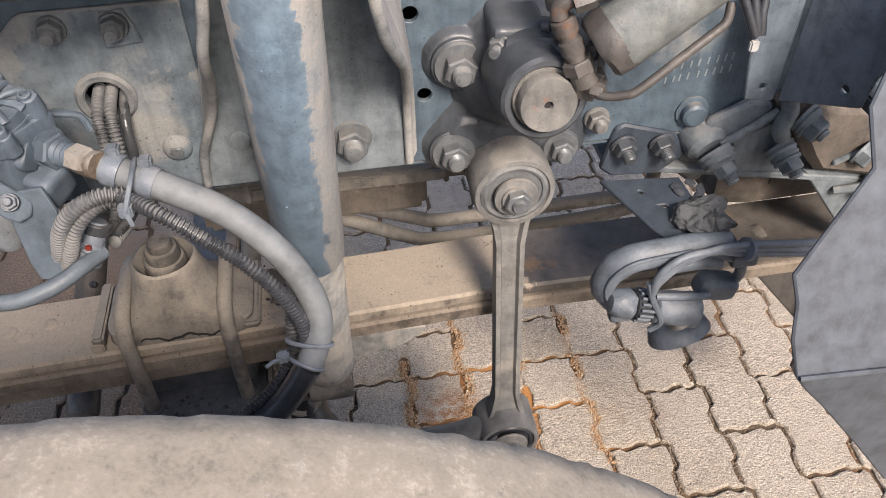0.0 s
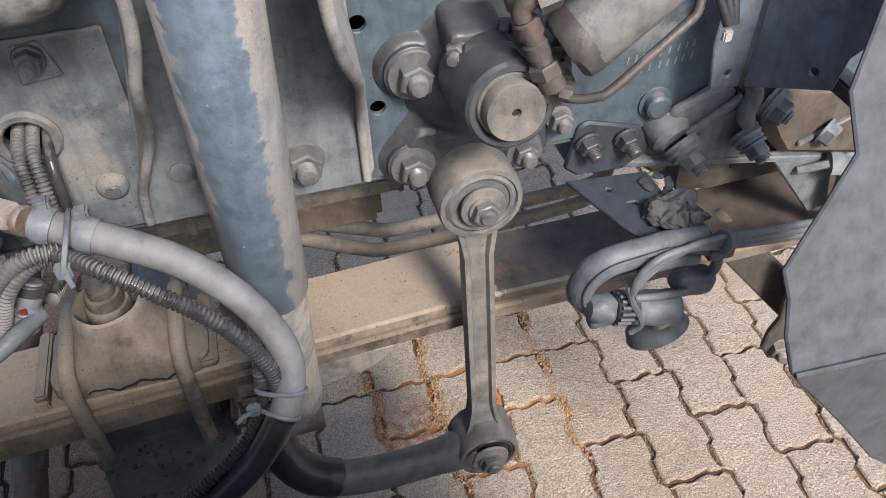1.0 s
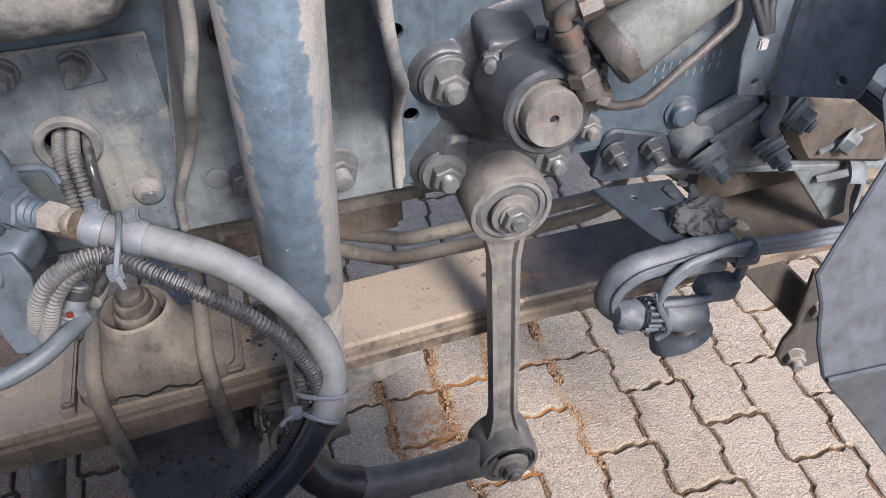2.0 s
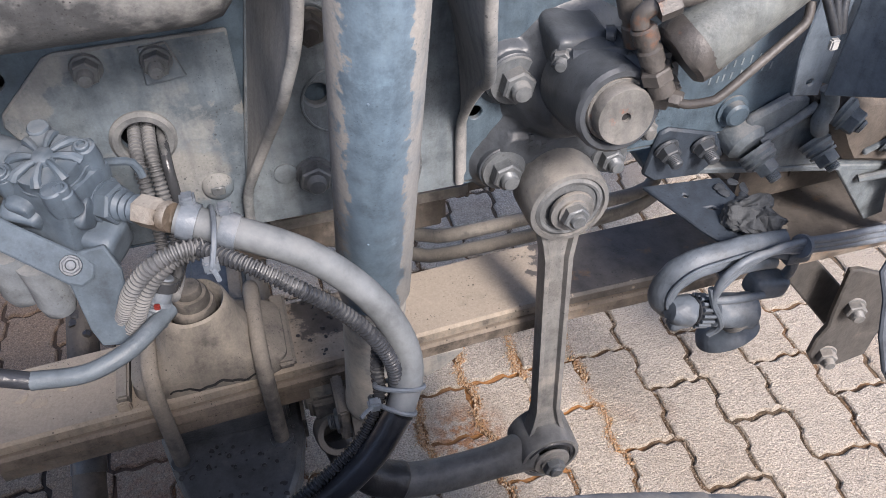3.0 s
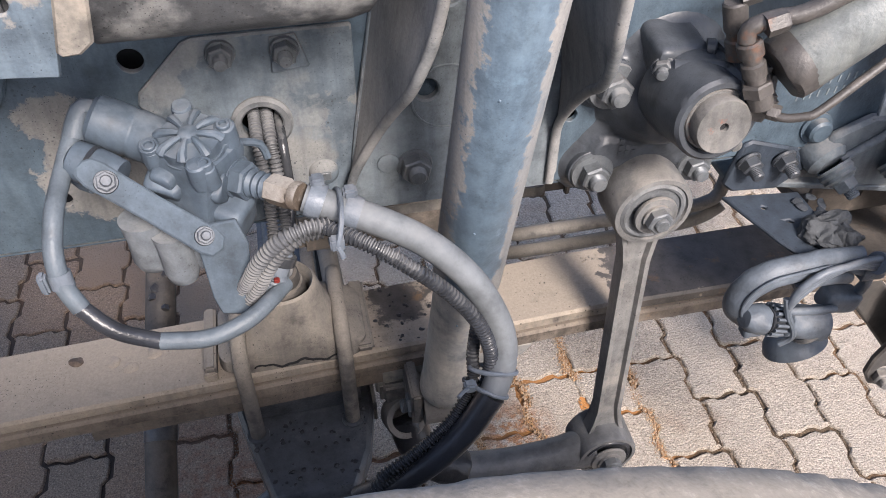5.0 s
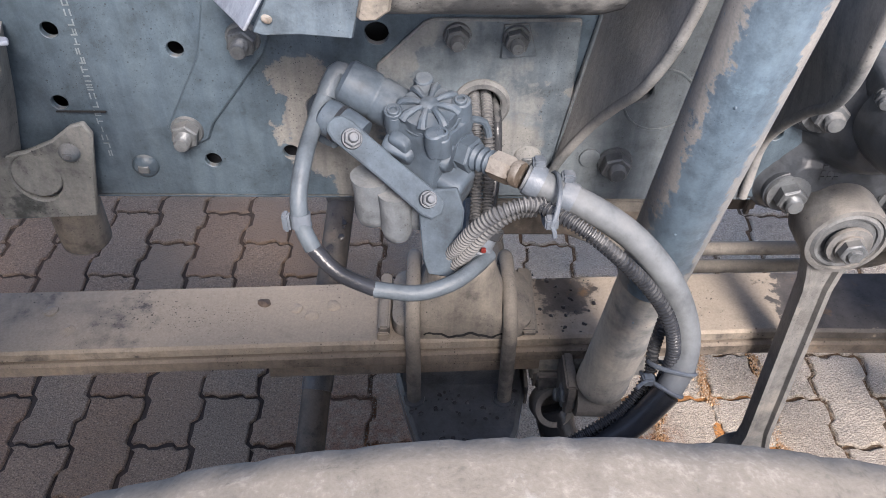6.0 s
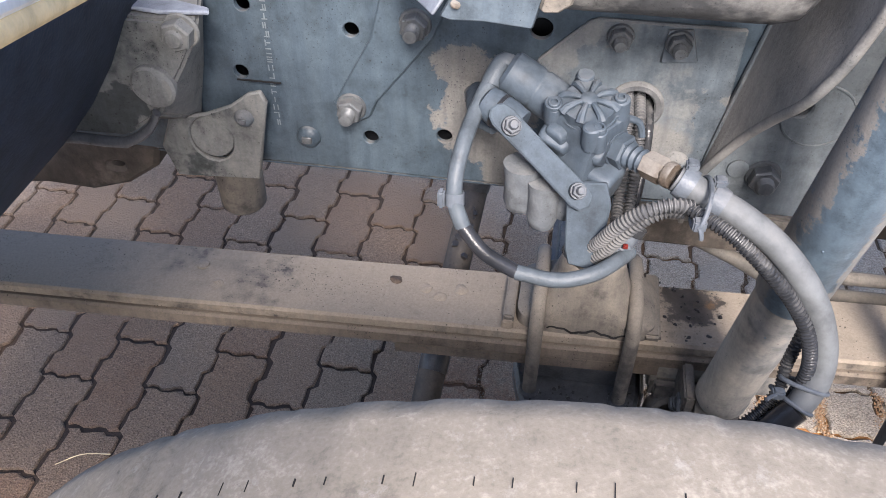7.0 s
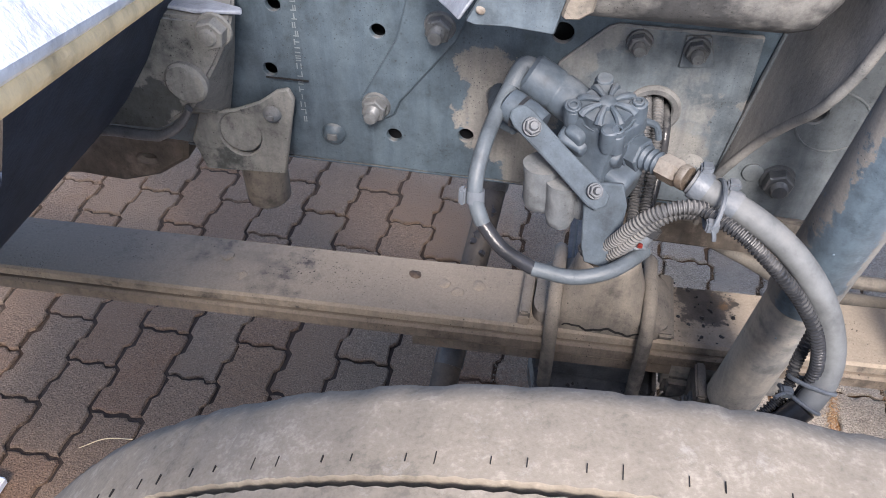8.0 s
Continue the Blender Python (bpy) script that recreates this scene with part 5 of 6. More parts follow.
    part("centre_mark", lathe([(0.0044, 0.1185), (0.0044, 0.1195), (0.0, 0.1197)], (0.11, 0.79, 0.967), (0, -1, 0.12), 16), dark_void, cap)
    for x, z, af in ((0.041, 0.966, 0.033), (0.034, 0.85, 0.031), (0.163, 0.844, 0.026)):
        y = min(0.79, WEB - swell(x, z))
        part("boss", lathe([(af * 0.98, -0.02), (af * 0.92, -0.001), (af * 0.88, 0.0), (af * 0.6, 0.001)], (x, y, z), OUT, 32), gear_cast, t)
        bolt(t, (x, y, z), OUT, af, 0.013, material=bolt_steel, wide=0.84)
    bolt(t, (0.079, 0.752, 1.004), (-0.5, -0.85, 0.1), 0.019, 0.013)
    # marks cast into the housing
    bm = bmesh.new()
    for r in range(3):
        for k in range(3):
            on_rail([(0.062 + r * 0.008, 0.872 + k * 0.008), (0.067 + r * 0.008, 0.872 + k * 0.008), (0.067 + r * 0.008, 0.877 + k * 0.008), (0.062 + r * 0.008, 0.877 + k * 0.008)], [], 0.002, 0.7832, 0, bm)
    part("cast_marks", bm, gear_cast, t)
    # cylinder and fittings
    c0, cd = Vector((0.172, 0.675, 1.046)), Vector((0.8, 0.02, 0.58)).normalized()
    part("cylinder", lathe([(0.03, -0.006), (0.034, 0.0), (0.034, 0.22), (0.03, 0.225)], c0, cd, 40), cyl_grey, t, "pale grey cylinder")
    part("cylinder_head", roughen(lathe([(0.028, -0.02), (0.033, -0.016), (0.0345, -0.004), (0.0343, 0.003)], c0, cd, 24), 0.0015, 60), oily_rust, t, "oily rust-stained cylinder head")
    part("neck", roughen(block((0.12, 0.68, 0.985), (0.17, 0.76, 1.03), 0.01, 3), 0.002, 50), gear_cast, t)
    e = part("fitting", lathe([(0.0125, 0), (0.0125, 0.014), (0.0135, 0.015), (0.0135, 0.026), (0.0098, 0.027), (0.0098, 0.034), (0.0118, 0.035), (0.0118, 0.048), (0.0095, 0.05), (0.0095, 0.056), (0.0122, 0.057), (0.0122, 0.07), (0.01, 0.072)], (0.146, 0.672, 1.0), (-0.36, 0.15, 0.92), 20), oily_rust, t, "oily hydraulic fitting")
    part("elbow_nut", hexagon((0.146 - 0.0054, 0.6745, 1.014), (-0.36, 0.15, 0.92), 0.0275, 0.013), oily_rust, e)
    part("swivel_nut", hexagon((0.128, 0.676, 1.084), (0.93, -0.1, 0.32), 0.0195, 0.02), oily_rust, e, "oily rust-brown nut")
    e = part("fitting", lathe([(0.0115, 0), (0.0115, 0.02), (0.0095, 0.022), (0.0095, 0.03), (0.0118, 0.031), (0.0118, 0.058), (0.01, 0.06)], (0.135, 0.715, 1.03), (-0.25, 0.1, 0.95), 20), oily_rust, t, "oily hydraulic fitting")
    part("swivel_nut", hexagon((0.122, 0.72, 1.092), (0.93, -0.1, 0.32), 0.0195, 0.022), oily_rust, e)
    part("hose", sweep(curve_through([(0.142, 0.718, 1.1), (0.19, 0.71, 1.12), (0.26, 0.69, 1.16)], 0.01), 0.0085, 14), oily_rust, e)
    part("hose", sweep(curve_through([(0.118, 0.683, 1.066), (0.118, 0.684, 1.078), (0.135, 0.68, 1.088), (0.17, 0.67, 1.1), (0.25, 0.66, 1.15)]), 0.0085, 14), oily_rust, t)
    part("pipe", sweep(curve_through([(0.147, 0.672, 0.997), (0.16, 0.655, 0.995), (0.178, 0.645, 1.0), (0.19, 0.643, 1.006), (0.225, 0.647, 1.031), (0.256, 0.652, 1.052), (0.268, 0.654, 1.062), (0.272, 0.66, 1.078)], 0.004), 0.0045, 12), oily_rust, t, "bent steel pipe")
    part("pipe_nut", hexagon((0.152, 0.667, 0.996), (0.75, -0.65, 0), 0.014, 0.012), oily_rust, t)
    part("port_block", roughen(block((0.132, 0.675, 0.975), (0.17, 0.73, 1.012), 0.007, 3, Euler((0.2, 0.3, 0))), 0.0018, 60), oily_rust, t)
    # stamping on the rail beside it, as bars
    bm = bmesh.new()
    rng = random.Random(2)
    for k in range(18):
        x, z = 0.287 + 0.01 * (k % 9) + rng.uniform(0, 0.003), 0.903 + 0.016 * (k // 9) + 0.001 * (k % 9)
        on_rail([(x, z), (x + 0.002, z), (x + 0.003, z + 0.009), (x + 0.001, z + 0.009)], [], 0.001, WEB - 0.0006, 0, bm)
    ob = thing("stamped_plate", (0.3, WEB, 0.95), "row of pale stamped marks on the rail", "marking")
    part("marks", bm, stamp_light, ob)


# ---- brackets, lever and ball joints at the rail's front ----
def build_front():
    t = thing("front_bracket", (0.4, 0.69, 0.93), "blue-grey folded steel bracket box above the lever", "bracket")
    # the panel stands out from the rail, its wing lies along it
    part("panel", plate([(0.002, 0.901), (0.097, 0.942), (0.099, 0.957), (0.103, 0.981), (0.115, 0.999), (0.132, 1.012), (0.132, 1.2), (0.012, 1.2)], [circle2(0.074, 0.9535, 0.005, 14)], 0.005, (0.405, 0.748, 0), (0.391, -0.92, 0), (0, 0, 1), 0.0015), bracket_blue, t)
    part("side_wing", plate([(0.366, 0.905), (0.403, 0.899), (0.407, 1.0), (0.41, 1.2), (0.375, 1.2), (0.36, 0.96)], [circle2(0.385, 0.92, 0.004, 12)], 0.005, (0, 0.75, 0), (1, 0, 0), (0, 0, 1), 0.0015), bracket_blue, t)
    t = thing("hanger_plate", (0.27, 0.80, 0.8), "dark blue-grey bolted plate with a flaking stay", "bracket")
    part("plate", on_rail([(0.222, 0.79), (0.236, 0.849), (0.248, 0.854), (0.317, 0.832), (0.336, 0.797), (0.303, 0.77), (0.24, 0.775)], [], 0.008, 0.797, 0.003), stay_blue, t)
    part("stay", roughen(plate([(0.222, 0.80), (0.262, 0.715), (0.283, 0.68), (0.36, 0.676), (0.352, 0.72), (0.345, 0.726), (0.346, 0.737), (0.338, 0.739), (0.341, 0.75), (0.331, 0.752), (0.325, 0.79)], [[(0.283, 0.747), (0.29, 0.742), (0.297, 0.741), (0.292, 0.747)], [(0.263, 0.772), (0.269, 0.768), (0.272, 0.771), (0.267, 0.775)], [(0.322, 0.728), (0.327, 0.72), (0.332, 0.719), (0.33, 0.727)]], 0.006, (0, 0, 0.664), (1, 0, 0), (0, 0.99, 0.14), 0.0015), 0.0008, 60), stay_blue, t, "flaking dark blue stay")
    rng = random.Random(5)
    for k in range(12):
        y = 0.70 + 0.07 * rng.random()
        part("mud_flake", roughen(lathe([(0.007, 0), (0.006, 0.002), (0, 0.004)], (0.31 + 0.035 * rng.random(), y, 0.667 + 0.1414 * y), (0, -0.14, 0.99), 9), 0.003, 90), gear_cast, t)
    bolt(t, (0.211, 0.801, 0.866), OUT, 0.024, 0.012, material=link_steel)
    for x, z in ((0.248, 0.826), (0.298, 0.822)):
        bolt(t, (x, 0.797, z), (0.12, -0.9, -0.3), 0.024, 0.018, material=gear_cast)
    t = thing("shift_lever", (0.42, 0.79, 0.84), "grey dusty cast lever with ball joints and nuts", "lever")
    part("hub", lathe([(0.026, -0.035), (0.029, -0.02), (0.028, 0.0), (0.02, 0.008)], (0.358, 0.79, 0.815), (0.25, -0.85, -0.3), 30), bracket_paint, t)
    part("boot", lathe([(0.024, 0), (0.022, 0.004), (0.0235, 0.008), (0.021, 0.012), (0.022, 0.016), (0.017, 0.02)], (0.366, 0.784, 0.806), (0.35, -0.75, -0.5), 24), bracket_paint, t)
    bolt(t, Vector((0.372, 0.770, 0.797)), (0.35, -0.75, -0.5), 0.026, 0.016, material=bracket_paint)
    part("arm", plate([(0.351, 0.852), (0.402, 0.875), (0.43, 0.87), (0.436, 0.85), (0.38, 0.815), (0.345, 0.812)], [], 0.016, (0, 0.786, 0), (1, 0, 0), (0, 0, 1), 0.005), bracket_paint, t)
    part("arm_ridge", sweep(curve_through([(0.372, 0.784, 0.818), (0.405, 0.782, 0.838), (0.436, 0.78, 0.862)], 0.01), 0.006, 10), bracket_paint, t)
    part("web", on_rail([(0.392, 0.812), (0.457, 0.838), (0.507, 0.742), (0.408, 0.757)], [], 0.016, 0.797, 0.004), bracket_paint, t)
    part("boot", lathe([(0.021, 0), (0.019, 0.004), (0.0205, 0.008), (0.018, 0.012), (0.019, 0.016), (0.015, 0.02)], (0.456, 0.788, 0.8), (0.3, -0.8, -0.5), 24), bracket_paint, t)
    bolt(t, (0.462, 0.772, 0.79), (0.3, -0.8, -0.5), 0.027, 0.012, material=bracket_paint)
    part("end_shell", roughen(on_rail([(0.495, 0.781), (0.515, 0.757), (0.66, 0.72), (0.65, 0.8), (0.6, 0.85), (0.49, 0.865), (0.436, 0.88), (0.436, 0.85), (0.47, 0.82)], [], 0.06, 0.775, 0.012), 0.003, 40), underbody_brown, t, "flaking brown-grey end shell")
    part("knuckle", sweep(curve_through([(0.437, 0.772, 0.89), (0.442, 0.768, 0.868), (0.436, 0.768, 0.846), (0.445, 0.772, 0.828)], 0.008), 0.011, 12), bracket_paint, t)
    part("boot", lathe([(0.022, 0), (0.02, 0.004), (0.021, 0.007), (0.018, 0.012)], (0.468, 0.775, 0.852), (0.5, -0.8, -0.3), 24), bracket_paint, t)
    bolt(t, (0.473, 0.768, 0.846), (0.5, -0.8, -0.3), 0.03, 0.008, material=bracket_paint)
    bolt(t, (0.565, 0.775, 0.787), (0.5, -0.8, -0.3), 0.028, 0.01, material=bracket_paint, head=True)
    part("rib", plate([(0.53, 0.77), (0.60, 0.80), (0.605, 0.806), (0.53, 0.778)], [], 0.01, (0, 0.769, 0), (1, 0, 0), (0, 0, 1), 0.002), bracket_paint, t)
    part("head_bolt", lathe([(0.021, 0), (0.021, 0.003), (0.016, 0.004), (0.0155, 0.013), (0.012, 0.016), (0, 0.016)], (0.333, WEB, 0.86), OUT, 22), rail_paint, t)
    part("lug", roughen(on_rail([(0.324, 0.765), (0.355, 0.785), (0.38, 0.775), (0.376, 0.736), (0.359, 0.733)], [], 0.03, 0.812, 0.006), 0.001, 40), pipe_tan, t)
    part("rail_shoe", plate([(0.23, 0.786), (0.70, 0.69), (0.70, 0.70), (0.23, 0.796)], [], 0.09, (0, 0.798, 0), (1, 0, 0), (0, 0, 1), 0.002), bracket_paint, t)
    t = thing("spring_hanger", (0.62, 0.80, 0.68), "dusty steel front spring hanger and shackle", "spring hanger")
    part("cheek", on_rail([(0.512, 0.745), (0.62, 0.722), (0.645, 0.62), (0.614, 0.612)], [], 0.008, 0.80, 0.002), bracket_paint, t)
    part("spur", sweep([Vector((0.566, 0.795, 0.705)), Vector((0.60, 0.78, 0.72))], 0.006, 8), bracket_paint, t)
    part("strap", sweep(curve_through([(0.60, 0.78, 0.722), (0.625, 0.778, 0.712), (0.628, 0.778, 0.67), (0.645, 0.778, 0.62), (0.68, 0.78, 0.57)], 0.015), 0.017, 12, flat=0.35), bracket_paint, t)
    part("arm", plate([(0.47, 0.57), (0.52, 0.59), (0.78, 0.30), (0.74, 0.24)], [], 0.03, (0, 0.84, 0), (1, 0, 0), (0, 0, 1), 0.003), hanger_brown, t)
    part("plate", on_rail([(0.627, 0.51), (0.647, 0.507), (0.7, 0.48), (0.76, 0.42), (0.75, 0.262), (0.694, 0.25), (0.64, 0.27), (0.619, 0.305), (0.621, 0.342), (0.634, 0.375), (0.630, 0.401)], [], 0.012, 0.79, 0.003), hanger_brown, t)
    bolt(t, (0.665, 0.79, 0.417), (-0.3, -0.95, 0), 0.03, 0.016, material=link_steel)
    bolt(t, (0.652, 0.79, 0.3), (-0.3, -0.95, 0), 0.03, 0.016, material=link_steel)
    t = thing("sump_pan", (0.55, 0.95, 0.62), "brown dusty rounded pan hanging behind the rail", "pan")
    part("pan", roughen(rounded((0.43, 0.875, 0.605), (1.0, 1.5, 0.84), 0.045, 7), 0.003, 12), underbody_brown, t)
    part("seam", block((0.52, 0.8725, 0.66), (0.524, 0.878, 0.8), 0.001, 1), underbody_brown, t)


def build_horn():
    t = thing("horn_unit", (0.28, 0.65, 0.62), "dusty black horn with a grey ribbed motor and cables", "horn")
    # curved shell like a hook, motor with a toothed ring in its middle, bell below
    shell = [(0.345, 0.662, 0.766), (0.29, 0.66, 0.77), (0.25, 0.658, 0.768), (0.221, 0.659, 0.762), (0.202, 0.661, 0.746), (0.193, 0.663, 0.722), (0.199, 0.665, 0.696), (0.218, 0.667, 0.674), (0.248, 0.669, 0.654), (0.283, 0.67, 0.64)]
    part("shell", roughen(sweep(curve_through(shell, 0.006), lambda k, n: 0.0175 - 0.009 * abs(k / n - 0.45), 18, flat=0.6), 0.001, 60), horn_blue, t)
    part("seam", sweep(curve_through([(x, y - 0.014, z + 0.006) for x, y, z in shell[1:8]], 0.006), 0.0022, 8), horn_blue, t)
    d = Vector((0.051, 0.0, -0.016)).normalized()
    start = Vector((0.252, 0.646, 0.69))
    part("motor", lathe([(0.016, 0.0), (0.0205, 0.003), (0.0205, 0.022), (0.022, 0.024), (0.022, 0.052), (0.0235, 0.054), (0.0235, 0.06), (0.019, 0.062)], start, d, 30), horn_blue, t, "blue-grey motor")
    m = frame_along(d)
    for k in range(16):
        a = 2 * math.pi * k / 16
        c = start - d * 0.022 + m @ Vector((0.019 * math.cos(a), 0.019 * math.sin(a), 0))
        part("gear_tooth", sweep([c, c + d * 0.018], 0.0024, 6), horn_blue, t)
    part("ring_core", lathe([(0.012, -0.026), (0.0165, -0.024), (0.0165, 0.002), (0.012, 0.004)], start, d, 24), conduit_black, t, "black core of the toothed ring")
    part("end_cap", roughen(lathe([(0.0, -0.058), (0.012, -0.056), (0.018, -0.048), (0.0195, -0.032), (0.016, -0.026)], start, d, 20), 0.003, 70), horn_blue, t)
    part("end_lug", roughen(rounded((0.2, 0.636, 0.675), (0.228, 0.655, 0.7), 0.006, 4), 0.002, 80), horn_blue, t)
    facing = Vector((0.3, -0.5, -0.81)).normalized()
    middle = Vector((0.312, 0.676, 0.607))
    bell = part("bell", lathe([(0.0, 0.0), (0.018, 0.0005), (0.03, 0.005), (0.0385, 0.014), (0.0425, 0.026), (0.0418, 0.0285), (0.0395, 0.027), (0.036, 0.0165), (0.028, 0.0085), (0.017, 0.0045), (0.0, 0.004)], middle - facing * 0.016, facing, 44), horn_blue, t, "dusty bowl-shaped bell")
    part("bell_rim", ring(Vector((0.302, 0.652, 0.664)), 0.0255, 0.0282, 0.003, 40, (0.72, -0.3, -0.62)), link_steel, bell, "bright metal rim")
    part("end_plate", lathe([(0.0, 0.0), (0.025, 0.0), (0.025, 0.003), (0.0, 0.003)], (0.302, 0.652, 0.664), (0.72, -0.3, -0.62), 30), gear_cast, t)
    for k in range(5):
        a = 1.2566 * k + 0.4
        part("rim_screw", lathe([(0.0028, 0.0), (0.0028, 0.003), (0.0, 0.0035)], Vector((0.302, 0.652, 0.664)) + frame_along((0.72, -0.3, -0.62)) @ Vector((0.0205 * math.cos(a), 0.0205 * math.sin(a), 0.002)), (0.72, -0.3, -0.62), 8), horn_blue, t)
    part("lead", sweep(curve_through([(0.243, 0.642, 0.735), (0.248, 0.634, 0.712), (0.256, 0.627, 0.694), (0.26, 0.628, 0.676), (0.25, 0.632, 0.662)], 0.005), 0.0042, 8), horn_blue, t, "flat dusty lead")
    part("connector", roughen(rounded((0.318, 0.652, 0.672), (0.37, 0.682, 0.704), 0.008, 5, Euler((0, 0.25, 0))), 0.0012, 60), horn_blue, t)
    part("arm", sweep(curve_through([(0.254, 0.642, 0.71), (0.285, 0.64, 0.706), (0.326, 0.648, 0.692)], 0.006), 0.0052, 10), horn_blue, t)
    part("inner_pipe", sweep(curve_through([(0.256, 0.652, 0.742), (0.28, 0.65, 0.75), (0.31, 0.652, 0.748), (0.335, 0.66, 0.735)], 0.006), 0.0085, 12), horn_blue, t)
    part("bracket", roughen(sweep(curve_through([(0.295, 0.664, 0.758), (0.335, 0.662, 0.752), (0.36, 0.66, 0.738), (0.37, 0.663, 0.712), (0.366, 0.668, 0.688)], 0.006), 0.0095, 12, flat=0.7), 0.001, 60), horn_blue, t)
    part("clip", roughen(rounded((0.348, 0.65, 0.73), (0.382, 0.672, 0.752), 0.005, 4), 0.001, 60), horn_blue, t)
    for place, size in (((0.318, 0.706, 0.768), (0.03, 0.028, 0.016)), ((0.342, 0.697, 0.766), (0.02, 0.024, 0.013)), ((0.333, 0.724, 0.772), (0.024, 0.015, 0.012))):
        bm = bmesh.new()
        bmesh.ops.create_icosphere(bm, subdivisions=5, radius=1.0, matrix=Matrix.LocRotScale(place, None, size))
        for w in bm.verts:
            fold = abs(noise.noise(w.co * 55)) + 0.5 * abs(noise.noise(w.co * 130))
            w.co += 0.009 * noise.noise_vector(w.co * 45) + (w.co - Vector(place)).normalized() * (0.012 * (0.35 - fold))
        part("mud_lump", bm, mud_grey, t, "lump of dried mud", smooth=35)
    for k in range(3):
        c = thing("cable", (0.33, 0.646, 0.78), "thin grey dusty cable running along the bracket", "cable")
        o = k * 0.007
        part("sheath", sweep(curve_through([(0.247, 0.638, 0.722 + o * 0.3), (0.252, 0.636, 0.742 + o), (0.278, 0.637, 0.768 + o * 0.6), (0.32, 0.642, 0.778 - o * 0.3), (0.362, 0.652, 0.768 - o), (0.43, 0.668, 0.744 - o * 1.2), (0.5, 0.69, 0.716 - o * 1.4), (0.62, 0.72, 0.676 - o * 1.5)]), 0.0048, 10), plastic_grey, c)
    c = thing("cable_tie", (0.36, 0.652, 0.765), "grey cable tie round thin cables", "cable tie")
    part("band", lathe([(0.013, -0.003), (0.0142, -0.003), (0.0142, 0.003), (0.013, 0.003)], (0.362, 0.652, 0.761), (1, 0.2, -0.35), 20), plastic_grey, c)
    c = thing("cable_bundle", (0.3, 0.64, 1.04), "black cable bundle ending in a white tag", "cable")
    for k in range(3):
        part("cable", sweep(curve_through([(0.291 + 0.003 * k, 0.640, 1.053), (0.284 + 0.006 * k, 0.645, 1.07), (0.27 + 0.012 * k, 0.655, 1.1), (0.23 + 0.012 * k, 0.67, 1.16)]), 0.0045, 10), conduit_black, c)
    part("tag", block((0.287, 0.635, 1.038), (0.296, 0.641, 1.049), 0.0015), white_tag, c, "white plug tag")


def build_flap():
    t = thing("mudguard_plate", (0.45, 0.5, 0.8), "smooth grey steel mudguard plate with clipped corners", "mudguard")
    u, v = (1, -0.02, -0.03), (0.02, 0.42, 0.905)
    out = [(0.0, 0.0), (0.006, -0.03), (0.004, -0.07), (0.011, -0.112), (0.03, -0.116), (0.21, -0.113), (0.21, 0.35), (0.12, 0.3), (0.062, 0.158), (0.072, 0.1)]
    part("panel", plate(out, [], 0.006, (0.321, 0.512, 0.863), u, v, 0.002), flap_grey, t)
    low = [(0.008, 0.0), (0.3, 0.002), (0.3, -0.36), (0.245, -0.305), (0.15, -0.18), (0.064, -0.07), (0.03, -0.03)]
    part("lower_panel", plate(low, [], 0.006, (0.321, 0.464, 0.7615), u, (0.02, -0.12, 0.99), 0.002), flap_grey, t)
    part("fold", sweep(curve_through([(0.332, 0.4625, 0.762), (0.45, 0.46, 0.758), (0.53, 0.4585, 0.756)], 0.05), 0.003, 8), flap_grey, t)
    part("stay", block((0.49, 0.52, 0.9), (0.515, 0.80, 0.92), 0.003), flap_grey, t)


def build_pipes():
    t = thing("brake_pipes", (0.15, 1.1, 0.45), "pair of dusty tan steel pipes behind the leaf spring", "pipes")
    part("pipe", sweep(curve_through([(-0.25, 1.1, 0.6), (-0.2, 1.1, 0.56), (-0.085, 1.1, 0.522), (0.02, 1.1, 0.478), (0.06, 1.1, 0.468), (0.2, 1.1, 0.47), (0.37, 1.1, 0.474), (0.42, 1.102, 0.478), (0.447, 1.105, 0.495), (0.453, 1.108, 0.56)], 0.015), 0.0125, 16), pipe_tan, t)
    part("pipe", sweep(curve_through([(-0.26, 1.09, 0.6), (-0.2, 1.09, 0.55), (-0.09, 1.09, 0.495), (-0.005, 1.1, 0.44), (0.05, 1.1, 0.425), (0.235, 1.1, 0.427), (0.38, 1.1, 0.436), (0.43, 1.1, 0.45), (0.455, 1.1, 0.47)], 0.015), 0.0125, 16), pipe_tan, t)
    t = thing("cross_member", (0.0, 1.1, 0.6), "dusty tan cross member tube under the frame", "cross member")
    part("box", roughen(block((-0.32, 0.99, 0.59), (0.025, 1.5, 0.74), 0.01, 2), 0.003, 20), underbody_brown, t)
    part("arm", roughen(block((0.02, 1.0, 0.636), (0.12, 1.5, 0.74), 0.01, 2), 0.003, 20), underbody_brown, t)
    part("lip", block((-0.32, 0.965, 0.665), (0.05, 1.0, 0.69), 0.004), pipe_tan, t)
    for k in range(4):
        part("rib", block((-0.03 + 0.04 * k, 0.985, 0.645), (-0.022 + 0.04 * k, 0.995, 0.735), 0.002), underbody_brown, t)
    t = thing("heat_shield", (-0.24, 0.95, 0.75), "dusty tan folded sheet under the rail", "shield")
    part("sheet", plate([(-0.31, 0.0), (-0.1, 0.0), (-0.08, 0.3), (-0.33, 0.3)], [], 0.004, (0, 0.90, 0.76), (1, 0, 0.04), (0, 1, 0.1), 0.001), pipe_tan, t)
    part("edge", block((-0.235, 0.895, 0.72), (-0.228, 1.2, 0.765), 0.001), pipe_tan, t)


